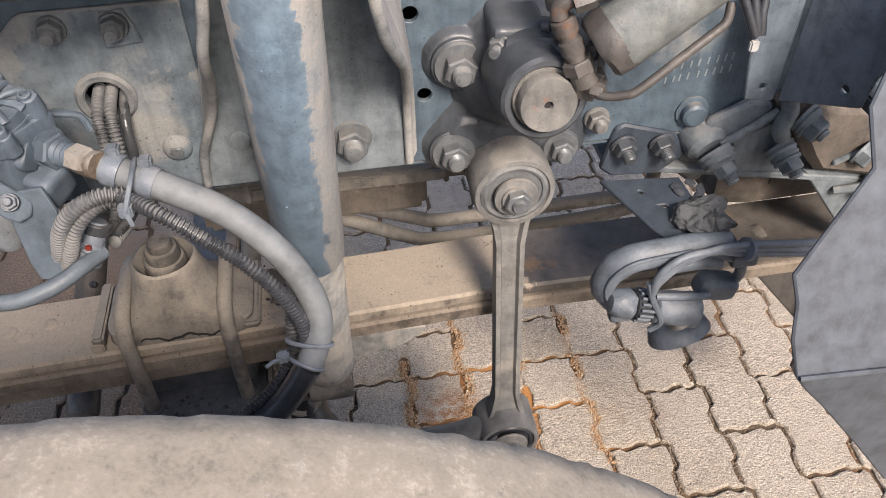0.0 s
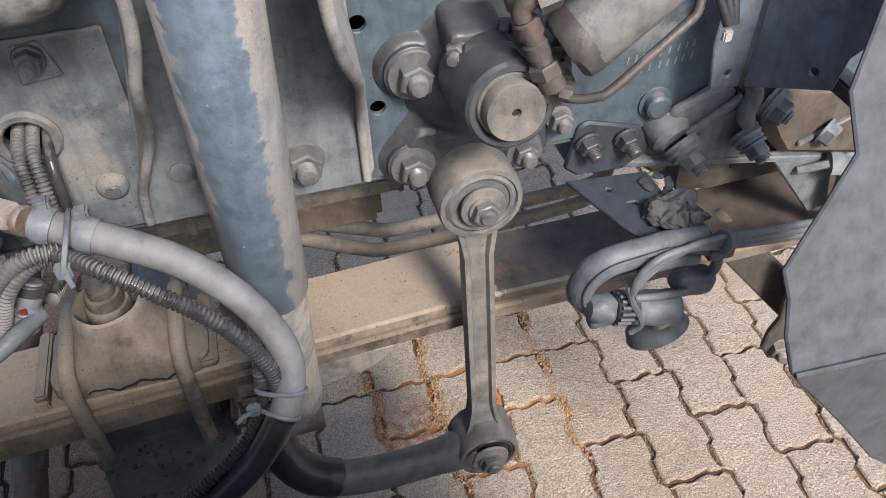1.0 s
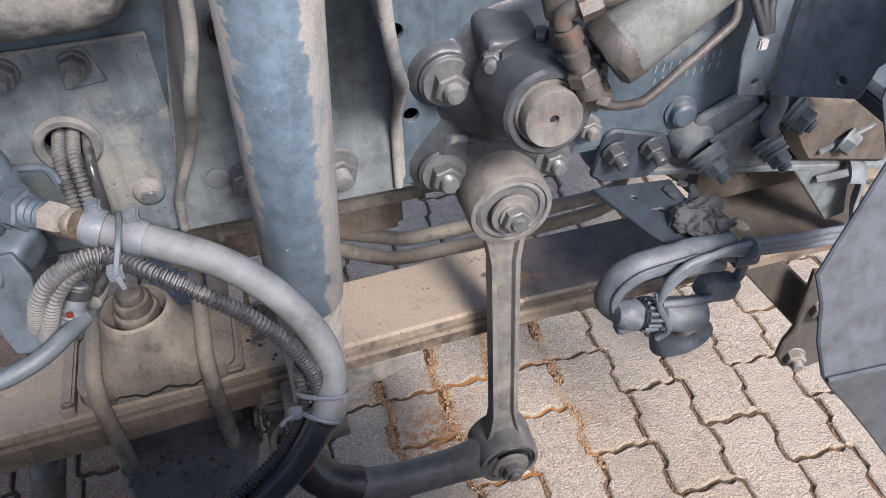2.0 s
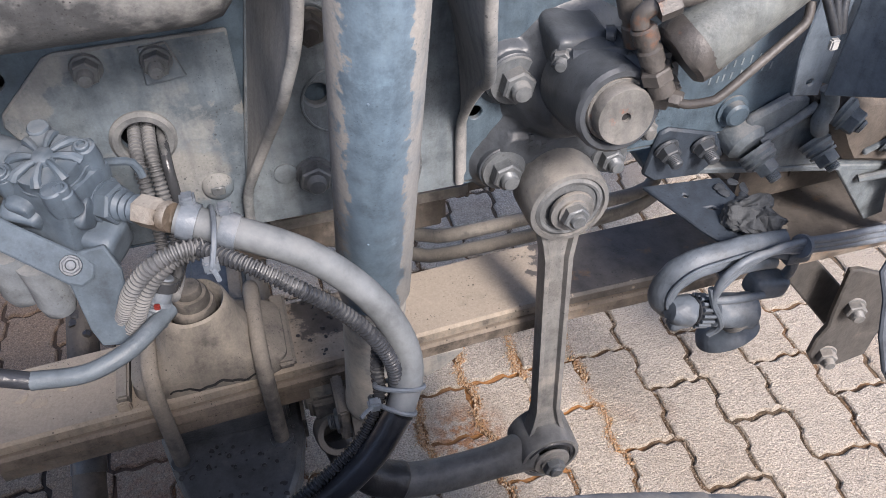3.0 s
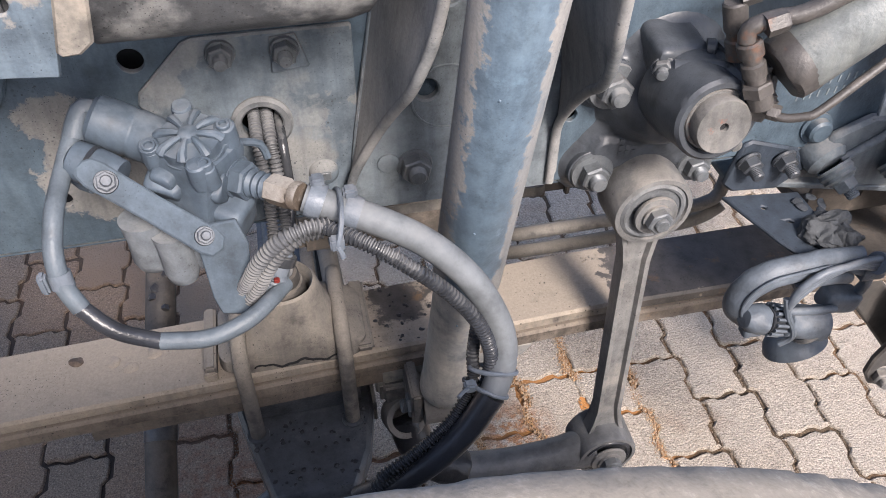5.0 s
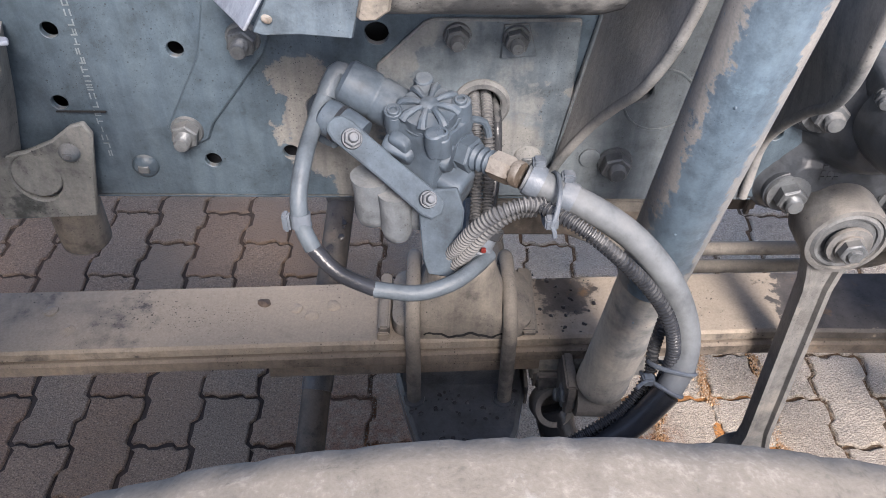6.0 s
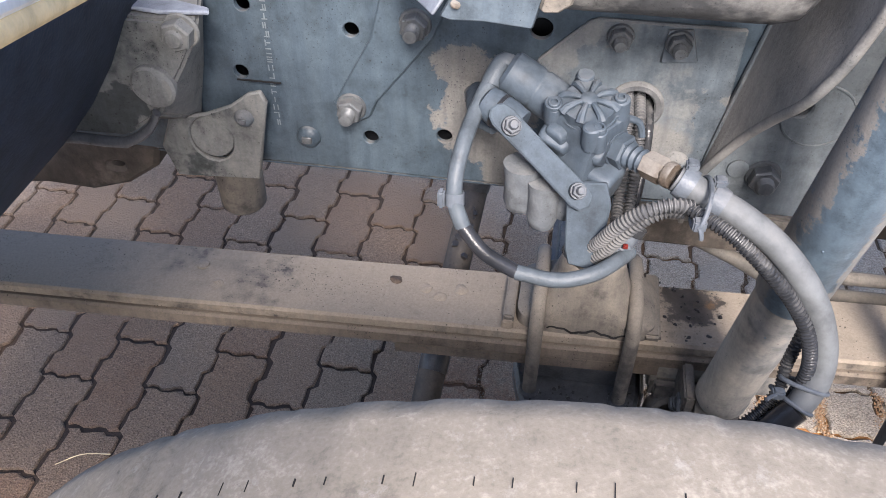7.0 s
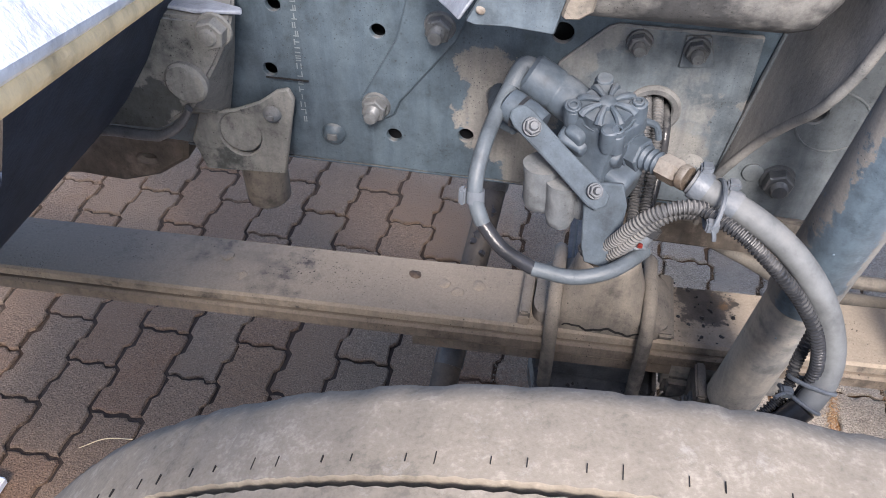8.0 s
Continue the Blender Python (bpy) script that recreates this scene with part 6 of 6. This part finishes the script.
# ---- tank above, hanger and guards at the back ----
def build_tank():
    t = thing("air_tank", (-0.36, 0.66, 1.12), "dark grey dusty air tank hung above the rail", "air tank")
    bm = bmesh.new()
    rows = []
    for k in range(13):
        f = k / 12
        x = -0.432 + 0.217 * f
        e = max(0.0, (f - 0.8) / 0.2)
        s = math.sqrt(max(0.0, 1 - e * e)) * 0.25 + 0.75 if e < 1 else 0.75
        rowv = []
        for j in range(36):
            a = 2 * math.pi * j / 36
            c, si = math.cos(a), math.sin(a)
            rowv.append(bm.verts.new((x, 0.705 + 0.08 * s * math.copysign(abs(c) ** 0.55, c), 1.226 + 0.09 * s * math.copysign(abs(si) ** 0.55, si))))
        rows.append(rowv)
    for a, b in zip(rows[:10], rows[1:10]):
        for j in range(36):
            bm.faces.new((a[j], a[(j + 1) % 36], b[(j + 1) % 36], b[j]))
    bm.faces.new(rows[0])
    cap = bmesh.new()
    dome = [[cap.verts.new(w.co) for w in row] for row in rows[9:]]
    for row in rows[10:]:
        for w in row:
            bm.verts.remove(w)
    for a, b in zip(dome, dome[1:]):
        for j in range(36):
            cap.faces.new((a[j], a[(j + 1) % 36], b[(j + 1) % 36], b[j]))
    cap.faces.new(dome[-1])
    part("shell", bm, tank_grey, t)
    part("end_cap", cap, tank_grey, t)
    part("drain_plug", lathe([(0.014, -0.004), (0.014, 0.004), (0.009, 0.005), (0.009, 0.012), (0, 0.013)], (-0.4, 0.705, 1.1375), (0, 0, -1), 20), tank_grey, t)
    t = thing("tank_bracket", (-0.48, 0.57, 1.17), "blue-grey folded steel tank bracket with a pale side sheet", "bracket")
    part("plate", roughen(plate([(-0.515, -0.004), (-0.507, -0.007), (-0.48, -0.006), (-0.443, -0.009), (-0.43, 0.045), (-0.41, 0.13), (-0.444, 0.13), (-0.4895, 0.045)], [circle2(-0.462, 0.045, 0.0065, 20)], 0.004, (0, 0.574, 1.17), (1, 0, 0), (0, -0.1, 0.995), 0.0012), 0.0006, 40), bracket_rust, t)
    part("ridge", roughen(plate([(-0.439, 0.012), (-0.436, 0.008), (-0.424, 0.0095), (-0.415, 0.017), (-0.395, 0.13), (-0.411, 0.13)], [], 0.006, (0, 0.567, 1.17), (1, 0, 0), (0, -0.1, 0.995), 0.002), 0.0012, 60), bracket_tan, t, "tan dusty folded edge")
    part("side_sheet", plate([(0.0, -0.003), (0.03, -0.012), (0.076, -0.027), (0.15, -0.05), (0.15, 0.008), (0.076, 0.02), (0.0, 0.033)], [], 0.003, (-0.518, 0.576, 1.168), (-0.28, 0.96, 0), (0.526, -0.07, 0.85), 0.001), pale_sheet, t, "lilac-white side sheet")
    part("upper_sheet", plate([(0.0, 0.0335), (0.076, 0.0205), (0.15, 0.0085), (0.15, 0.13), (0.0, 0.13)], [], 0.004, (-0.518, 0.576, 1.168), (-0.28, 0.96, 0), (0.526, -0.07, 0.85), 0.001), rail_paint, t)
    part("rust_spot", roughen(lathe([(0.004, 0), (0.003, 0.001), (0, 0.0014)], (-0.502, 0.5695, 1.179), OUT, 12), 0.0012, 200), brass_worn, t, "orange rust spot")
    part("back_arm", block((-0.5, 0.58, 1.2), (-0.46, 0.66, 1.215), 0.003), tank_grey, t)


def build_hanger():
    t = thing("rear_spring_hanger", (-0.86, 0.76, 0.85), "cast grey spring hanger bracket, dusty, bolted to the rail", "spring hanger")
    face = [(-0.793, 1.062), (-0.8, 1.043), (-0.825, 1.003), (-0.866, 0.943), (-0.914, 0.908), (-0.98, 0.905), (-1.05, 0.9), (-1.05, 1.062)]
    foot = [(-0.82, 1.062), (-0.826, 1.03), (-0.836, 0.973), (-0.857, 0.885), (-0.93, 0.88), (-0.98, 0.9), (-1.05, 0.897), (-1.05, 1.062)]
    bm = bmesh.new()
    a, b = [[bm.verts.new((x, y, z)) for x, z in ring_] for ring_, y in ((face, 0.722), (foot, 0.8))]
    bm.faces.new(a)
    bm.faces.new(b)
    for k in range(len(a)):
        bm.faces.new((a[k], a[(k + 1) % len(a)], b[(k + 1) % len(a)], b[k]))
    bmesh.ops.recalc_face_normals(bm, faces=bm.faces)
    bmesh.ops.bevel(bm, geom=bm.edges[:], offset=0.004, segments=2, affect="EDGES", clamp_overlap=True)
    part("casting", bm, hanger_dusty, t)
    # Top edge coloured pale for the sky light it reflects.
    part("top_lip", plate([(-1.05, 0.73), (-0.886, 0.735), (-0.838, 0.728), (-0.786, 0.735), (-0.79, 0.745), (-0.835, 0.757), (-0.912, 0.783), (-1.05, 0.79)], [circle2(-0.872, 0.758, 0.006, 12, 0.004)], 0.005, (0, 0, 1.069), (1, 0, 0), (0, 1, 0), 0.0015), pale_sheet, t, "pale top edge tinted for sky light")
    part("lower_lip", sweep(curve_through([(-1.05, 0.712, 0.896), (-0.97, 0.712, 0.905), (-0.912, 0.712, 0.905), (-0.876, 0.712, 0.93), (-0.864, 0.714, 0.95)], 0.02), 0.007, 12, flat=0.6), axle_black, t)
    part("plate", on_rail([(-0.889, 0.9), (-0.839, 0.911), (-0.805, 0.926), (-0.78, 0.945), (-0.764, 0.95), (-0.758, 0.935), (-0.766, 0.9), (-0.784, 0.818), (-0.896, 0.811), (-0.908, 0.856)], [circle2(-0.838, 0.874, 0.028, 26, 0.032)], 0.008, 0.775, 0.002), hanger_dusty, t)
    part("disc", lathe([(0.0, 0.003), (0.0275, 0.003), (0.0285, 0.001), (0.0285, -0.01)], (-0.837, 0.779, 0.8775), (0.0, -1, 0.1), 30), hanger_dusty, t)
    part("notch_strip", block((-0.80, 0.797, 0.949), (-0.745, 0.80, 0.9505), 0.0005), dark_void, t)
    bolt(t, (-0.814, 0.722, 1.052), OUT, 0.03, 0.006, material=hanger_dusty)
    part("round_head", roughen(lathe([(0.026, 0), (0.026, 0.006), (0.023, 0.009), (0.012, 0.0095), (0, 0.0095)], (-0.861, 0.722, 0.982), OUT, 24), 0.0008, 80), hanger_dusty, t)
    dome_bolt(t, (-0.789, 0.775, 0.912), 0.012)
    part("lower_shoe", roughen(plate([(-1.3, 0.84), (-0.93, 0.835), (-0.94, 0.80), (-0.99, 0.765), (-1.05, 0.745), (-1.12, 0.748), (-1.3, 0.72)], [circle2(-1.0, 0.795, 0.01, 14, 0.005)], 0.05, (0, 0.80, 0), (1, 0, 0), (0, 0, 1), 0.006), 0.001, 20), underbody_brown, t)
    t = thing("drain_can", (-0.84, 0.81, 0.72), "dusty grey-brown cylindrical can hanging under the rail", "can")
    part("can", lathe([(0.0, 0.0), (0.028, 0.001), (0.032, 0.006), (0.034, 0.1), (0.034, 0.118)], (-0.85, 0.85, 0.708), (0, 0, 1), 32), cast_dusty, t)


def build_guards():
    t = thing("rear_mudguard", (-1.1, 0.6, 0.9), "large dark navy curved mudguard shell", "mudguard")
    bm = bmesh.new()
    rows = []
    for k in range(25):
        a = radians(-120 + 150 * k / 24)
        c = Vector((-1.45, 0.0, 1.35))
        rows.append([bm.verts.new((c.x + 0.645 * math.cos(a), 0.775 - 0.07 * j, c.z + 0.645 * math.sin(a))) for j in range(6)])
    for a, b in zip(rows, rows[1:]):
        for j in range(5):
            bm.faces.new((a[j], a[j + 1], b[j + 1], b[j]))
    bmesh.ops.solidify(bm, geom=bm.faces[:], thickness=0.012)
    part("shell", bm, guard_dark, t)
    rim = [Vector((-1.45 + 0.64 * math.cos(radians(q)), 0.77, 1.35 + 0.64 * math.sin(radians(q)))) for q in range(-120, 31, 5)]
    part("rim", sweep(rim, 0.007, 10), guard_dark, t)
    t = thing("wing_edge", (-0.6, 0.2, 1.4), "white painted wing panel with a cream rubber edge", "wing panel")
    e0, e1 = Vector((-0.597, 0.283, 1.322)), Vector((-0.515, 0.02, 1.408))
    d = (e1 - e0).normalized()
    s = Vector((-0.694, 0.42, 0.585))
    s = (s - d * s.dot(d)).normalized()
    p = plate([(-0.05, 0.0), (1.0, 0.0), (1.0, 0.6), (-0.05, 0.6)], [], 0.01, e0, d, s, 0.002)
    part("panel", p, guard_white, t)
    part("stay", sweep([e1 + s * 0.38, Vector((-1.0, -0.17, 1.6))], 0.01, 10), guard_dark, t)
    part("edge_trim", sweep([e0 - d * 0.05, e0 + d * 0.1, e0 + d * 0.2, e0 + d * 1.0], 0.005, 16), guard_cream, t, "cream rubber edge")


# ---- tyre ----
def build_tyre():
    R, yc, cz, cx = 0.585, 0.122, 0.537, -0.32
    t = thing("tyre", (cx, yc, 0.0), "worn dusty truck tyre with circumferential grooves", "tyre")
    half = 0.16
    prof = [(-half + 0.01, R - 0.26), (-half - 0.012, R - 0.17), (-half - 0.014, R - 0.10), (-half - 0.004, R - 0.04), (-half + 0.004, R - 0.02), (-half + 0.012, R - 0.008)]
    for g in (-0.078, 0.0, 0.078):
        prof += [(g - 0.0034, R - 0.0005), (g - 0.0026, R - 0.012), (g + 0.0026, R - 0.012), (g + 0.0034, R - 0.0005)]
    prof += [(half - 0.03, R - 0.001), (half - 0.012, R - 0.008), (half - 0.004, R - 0.02), (half + 0.004, R - 0.04), (half + 0.014, R - 0.10), (half + 0.012, R - 0.17), (half - 0.01, R - 0.26)]
    bm = bmesh.new()
    seg = 520
    rows = []
    rng = random.Random(3)
    for k in range(seg):
        a = 2 * math.pi * k / seg
        row = []
        for i, (y, r) in enumerate(prof):
            dy = 0.0
            if i in (6, 9, 10, 13, 14, 17):
                dy = 0.0006 * (1 if k % 2 else -1)
            chip = 0.0012 * noise.noise((a * 30, y * 40, 1.0)) if r > R - 0.03 else 0.0
            if y > half - 0.04 and r > R - 0.03:
                # lumps torn out of the worn shoulder
                tear = 0.6 * noise.noise((a * 16, 4.0, y * 12)) + 0.8 * noise.noise((a * 45, 1.0, y * 30))
                chip -= 0.0019 * max(0.0, min(1.0, (tear - 0.16) * 9.0))
            row.append(bm.verts.new((cx + (r + chip) * math.sin(a), yc + y + dy, max(0.003, cz + (r + chip) * math.cos(a)))))
        rows.append(row)
    for k in range(seg):
        a, b = rows[k], rows[(k + 1) % seg]
        for i in range(len(prof) - 1):
            bm.faces.new((a[i], a[i + 1], b[i + 1], b[i]))
    part("tread", bm, tyre_mat, t, smooth=60)
    bm = bmesh.new()
    for k in range(150):
        a = 2 * math.pi * (k + 0.25 * (k % 2) + rng.uniform(-0.06, 0.06)) / 150
        up = Vector((math.sin(a), 0, math.cos(a)))
        side = Vector((math.cos(a), 0, -math.sin(a)))
        if math.cos(a) < -0.8:
            continue
        for y0 in (0.0885, 0.0665):
            c = Vector((cx, yc + y0 + (0.004 if y0 > 0.07 else -0.004), cz)) + up * (R - 0.0008)
            w, ln = 0.00025, rng.uniform(0.0018, 0.0042)
            bmesh.ops.create_cube(bm, size=1.0, matrix=Matrix.Translation(c) @ Matrix((side, Vector((0, 1, 0)), up)).transposed().to_4x4() @ Matrix.Diagonal((2 * w, 2 * ln, 0.0018, 1)))
    tagged(part("sipes", bm, dark_void, t, "fine dark sipes"), "fine dark sipes", kind="stuff")
    part("rim", lathe([(0.0, 0.04), (0.18, 0.04), (0.2, 0.0), (0.28, -0.03), (0.3, -0.1), (0.305, 0.1)], (cx, yc, cz), (0, -1, 0), 48), plate_paint, t, "grey steel rim")


# ---- ground ----
PW, PL = 0.1239, 0.2485


def wave(s, amp):
    """A stepped zigzag of period one."""
    s = s % 1.0
    return amp * max(-1.0, min(1.0, 6.0 * (abs(2 * s - 1) * 2 - 1)))


def step_end(f):
    """Zigzag across a paver's end."""
    return 0.0042 * math.copysign(1, f) * (1 if 0.06 < abs(f) <= 0.22 else 0.7 if abs(f) <= 0.06 else -0.7)


def paver_outline(gap=0.0047, length=PL):
    """Zigzag-edged paver centred on its cell: sides follow the wave along y, ends follow one along x."""
    hx, hy = PW / 2 - gap, length / 2 - gap
    turns = 2 * length / PL
    pts = []
    ys = [-0.5, -0.476, -0.274, -0.226, -0.024, 0.024, 0.226, 0.274, 0.476, 0.5]
    xs = [-0.4, -0.3, -0.22, -0.06, 0.06, 0.22, 0.3, 0.4]
    right = [(hx + wave(f * turns + 0.25, 0.0062), f * 2 * hy) for f in ys]
    top = [(f * 2 * hx, hy + step_end(f)) for f in reversed(xs)]
    left = [(-hx + wave(f * turns + 0.25, 0.0062), f * 2 * hy) for f in reversed(ys)]
    bot = [(f * 2 * hx, -hy + step_end(f)) for f in xs]
    return right + top + left + bot


def paver_mesh(seed, length=PL):
    bm = bmesh.new()
    rng = random.Random(seed)
    base = paver_outline(length=length)
    out = []
    for (x, y), (x1, y1) in zip(base, base[1:] + base[:1]):
        far = math.hypot(x1 - x, y1 - y)
        for f in ((0.0, 0.5) if far > 0.02 else (0.0,)):
            j = min(0.0019, far * 0.25)
            out.append((x + f * (x1 - x) + rng.uniform(-j, j), y + f * (y1 - y) + rng.uniform(-j, j)))
    inner = []
    for x, y in out:
        inner.append((x - math.copysign(rng.uniform(0.002, 0.0048), x) * (abs(x) > 0.02), y - math.copysign(rng.uniform(0.002, 0.0048), y) * (abs(y) > length * 0.4)))
    low = [bm.verts.new((x, y, -0.03)) for x, y in out]
    mid = [bm.verts.new((x, y, -0.004)) for x, y in out]
    top = [bm.verts.new((x, y, 0.0)) for x, y in inner]
    n = len(out)
    for a, b in ((low, mid), (mid, top)):
        for k in range(n):
            bm.faces.new((a[k], a[(k + 1) % n], b[(k + 1) % n], b[k]))
    bm.faces.new(top)
    bmesh.ops.recalc_face_normals(bm, faces=bm.faces)
    me = bpy.data.meshes.new("paver")
    bm.to_mesh(me)
    bm.free()
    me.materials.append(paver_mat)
    return me


def cells():
    for k in range(-48, 49):
        x = 0.348 + (k + 0.5) * PW
        y0 = 0.872 if k % 2 == 0 else 0.872 + PL / 2
        for j in range(-22, 24):
            yield k, j, x, y0 + (j + 0.5) * PL


def build_ground():
    bm = bmesh.new()
    edges = [-400, -60, -15, -6, -3, -2, -1, -0.5, 0, 0.5, 1, 1.5, 2, 3, 6, 15, 60, 400]
    grid = [[bm.verts.new((x, y, -0.008 if abs(x) < 4 and abs(y) < 4 else -0.014)) for x in edges] for y in edges]
    for a, b in zip(grid, grid[1:]):
        for k in range(len(edges) - 1):
            bm.faces.new((a[k], a[k + 1], b[k + 1], b[k]))
    me = bpy.data.meshes.new("ground")
    bm.to_mesh(me)
    bm.free()
    me.materials.append(soil_mat)
    g = new("ground", me)
    tagged(g, "brown gritty soil bed with orange sand between pavers", "ground", kind="structure")
    pavement = new("pavement")
    tagged(pavement, "yard of zigzag concrete pavers, grey-brown and rusty", "pavement", kind="structure")
    meshes = [paver_mesh(k) for k in range(6)]
    halves = [paver_mesh(k, PL / 2) for k in (11, 12)]
    mesh = meshes[0]
    rng = random.Random(6)
    rest = []
    for k, j, x, y in cells():
        tilt = (rng.uniform(-0.006, 0.006), rng.uniform(-0.006, 0.006), rng.uniform(-0.008, 0.008))
        place = Matrix.LocRotScale((x + rng.uniform(-0.0015, 0.0015), y + rng.uniform(-0.0015, 0.0015), rng.uniform(-0.003, 0.0015)), Euler(tilt), None)
        if -2.1 < x < 1.45 and 0.55 < y < 2.3:
            pieces = [(place, meshes[(3 * k + 5 * j) % 6])]
            if (k, j) in ((-1, 0), (-3, 0)):
                pieces = [(place @ Matrix.Translation((0, s * PL / 4, 0)), halves[s > 0]) for s in (-1, 1)]
            for m, me in pieces:
                ob = new("paver", me)
                ob.matrix_world = m
                ob.parent = pavement
        else:
            rest.append(place)
    co = np.array([v.co for v in mesh.vertices])
    faces = [tuple(p.vertices) for p in mesh.polygons]
    verts, polys = [], []
    for m in rest:
        a = np.array(m)
        base = len(verts)
        verts += (co @ a[:3, :3].T + a[:3, 3]).tolist()
        polys += [tuple(i + base for i in f) for f in faces]
    me = bpy.data.meshes.new("outer_pavers")
    me.from_pydata(verts, [], polys)
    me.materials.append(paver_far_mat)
    ob = new("outer_pavers", me)
    ob.parent = pavement
    tagged(ob, kind="stuff")
    # orange sand washed into the joints, with grit along the others
    rng = random.Random(21)
    for x0, y0, y1, w in ((0.1003, 0.84, 1.3, 0.012), (-0.0236, 0.9, 1.17, 0.013), (0.348, 0.84, 1.12, 0.008)):
        bm = bmesh.new()
        n = int((y1 - y0) / 0.0025)
        rows = []
        for i in range(n + 1):
            y = y0 + (y1 - y0) * i / n
            cx = x0 + wave((y - 0.872) / PL * 2 + 0.25, 0.0062)
            ww = w * (0.55 + 0.9 * abs(noise.noise((y * 22, x0 * 9, 0)))) * min(1.0, 8 * i / n, 8 * (n - i) / n) + 0.001
            rows.append([bm.verts.new((cx + ww * a, y, -0.0135 + 0.0118 * (1 - a ** 4) + 0.004 * noise.noise((y * 90, a * 3, x0)))) for a in (-1, -0.6, -0.2, 0.2, 0.6, 1)])
        for a, b in zip(rows, rows[1:]):
            for q in range(5):
                bm.faces.new((a[q], a[q + 1], b[q + 1], b[q]))
        me = bpy.data.meshes.new("joint_sand")
        bm.to_mesh(me)
        bm.free()
        me.materials.append(sand_mat)
        tagged(new("joint_sand", me), "orange damp sand washed into a paver joint", "sand", kind="stuff")
    verts, polys = [], []
    for i in range(4200):
        x0, y0, y1 = rng.choice(((0.1003, 0.84, 1.3), (-0.0236, 0.9, 1.17), (0.348, 0.84, 1.25), (0.2242, 1.1, 1.3)))
        y = rng.uniform(y0, y1)
        x = x0 + wave((y - 0.872) / PL * 2 + 0.25, 0.0062) + rng.gauss(0, 0.0062)
        r = rng.uniform(0.0009, 0.0026) * (0.6 + 0.7 * rng.random())
        b = len(verts)
        a0 = rng.uniform(0, 6.28)
        verts += [(x + r * math.cos(a0 + 1.2566 * j) * (0.75 + 0.5 * rng.random()), y + r * math.sin(a0 + 1.2566 * j) * (0.75 + 0.5 * rng.random()), -0.002) for j in range(5)]
        verts += [(x + 0.45 * (verts[b + j][0] - x), y + 0.45 * (verts[b + j][1] - y), r * rng.uniform(0.5, 1.0)) for j in range(5)]
        polys += [(b + j, b + (j + 1) % 5, b + 5 + (j + 1) % 5, b + 5 + j) for j in range(5)] + [tuple(b + 5 + j for j in range(5))]
    me = bpy.data.meshes.new("sand_grains")
    me.from_pydata(verts, [], polys)
    me.materials.append(grain_mat)
    tagged(new("sand_grains", me), "orange and tan gravel grains lying in the paver joints", "gravel", kind="stuff")
    verts, polys = [], []
    for i in range(7000):
        k = rng.choice((-7, -6, -5, -4, -3, -3, -2, -2, -1, -1, 0, 0, 1, 1, 2, 3, 4))
        y = rng.uniform(0.75, 1.6)
        x = 0.348 + k * PW + wave((y - 0.872) / PL * 2 + 0.25, 0.0062) + rng.gauss(0, 0.004)
        r = rng.uniform(0.0008, 0.0028)
        z = -0.004 if abs(x - 0.348 - k * PW) < 0.01 else 0.0005
        b = len(verts)
        verts += [(x + r, y, z), (x - r * 0.6, y + r * 0.8, z), (x - r * 0.6, y - r * 0.8, z), (x + r * 0.1, y, z + r * 1.2)]
        polys += [(b, b + 1, b + 3), (b + 1, b + 2, b + 3), (b + 2, b, b + 3)]
    me = bpy.data.meshes.new("grit")
    me.from_pydata(verts, [], polys)
    me.materials.append(grit_mat)
    tagged(new("grit", me), "loose grit along the paver joints", "grit", kind="stuff")
    s = thing("straw", (-1.3, 0.8, 0.0), "pale dry straw lying on the pavers", "straw")
    part("stem", sweep(curve_through([(-1.355, 0.775, 0.004), (-1.31, 0.805, 0.007), (-1.254, 0.817, 0.004)]), 0.0011, 8), guard_cream, s)
    w = thing("white_board", (-1.47, 0.6, 0.0), "white painted board lying on the pavers", "board")
    part("board", block((-1.62, 0.45, 0.001), (-1.455, 0.675, 0.02), 0.003, 2), guard_white, w)


def build_shade_panel():
    # Unseen panel, added out of view to keep sun off the left side.
    t = thing("unseen_shade_panel", (-1.1, -0.18, 0.75), "unseen white panel added to shade the left side", "side skirt", kind="structure")
    part("panel", block((-1.46, -0.2, 0.75), (-0.71, -0.17, 1.66), 0.01), guard_white, t)


build_shade_panel()
build_valve()
build_hoses()
build_gear()
build_front()
build_horn()
build_flap()
build_pipes()
build_tank()
build_hanger()
build_guards()
build_tyre()
build_ground()
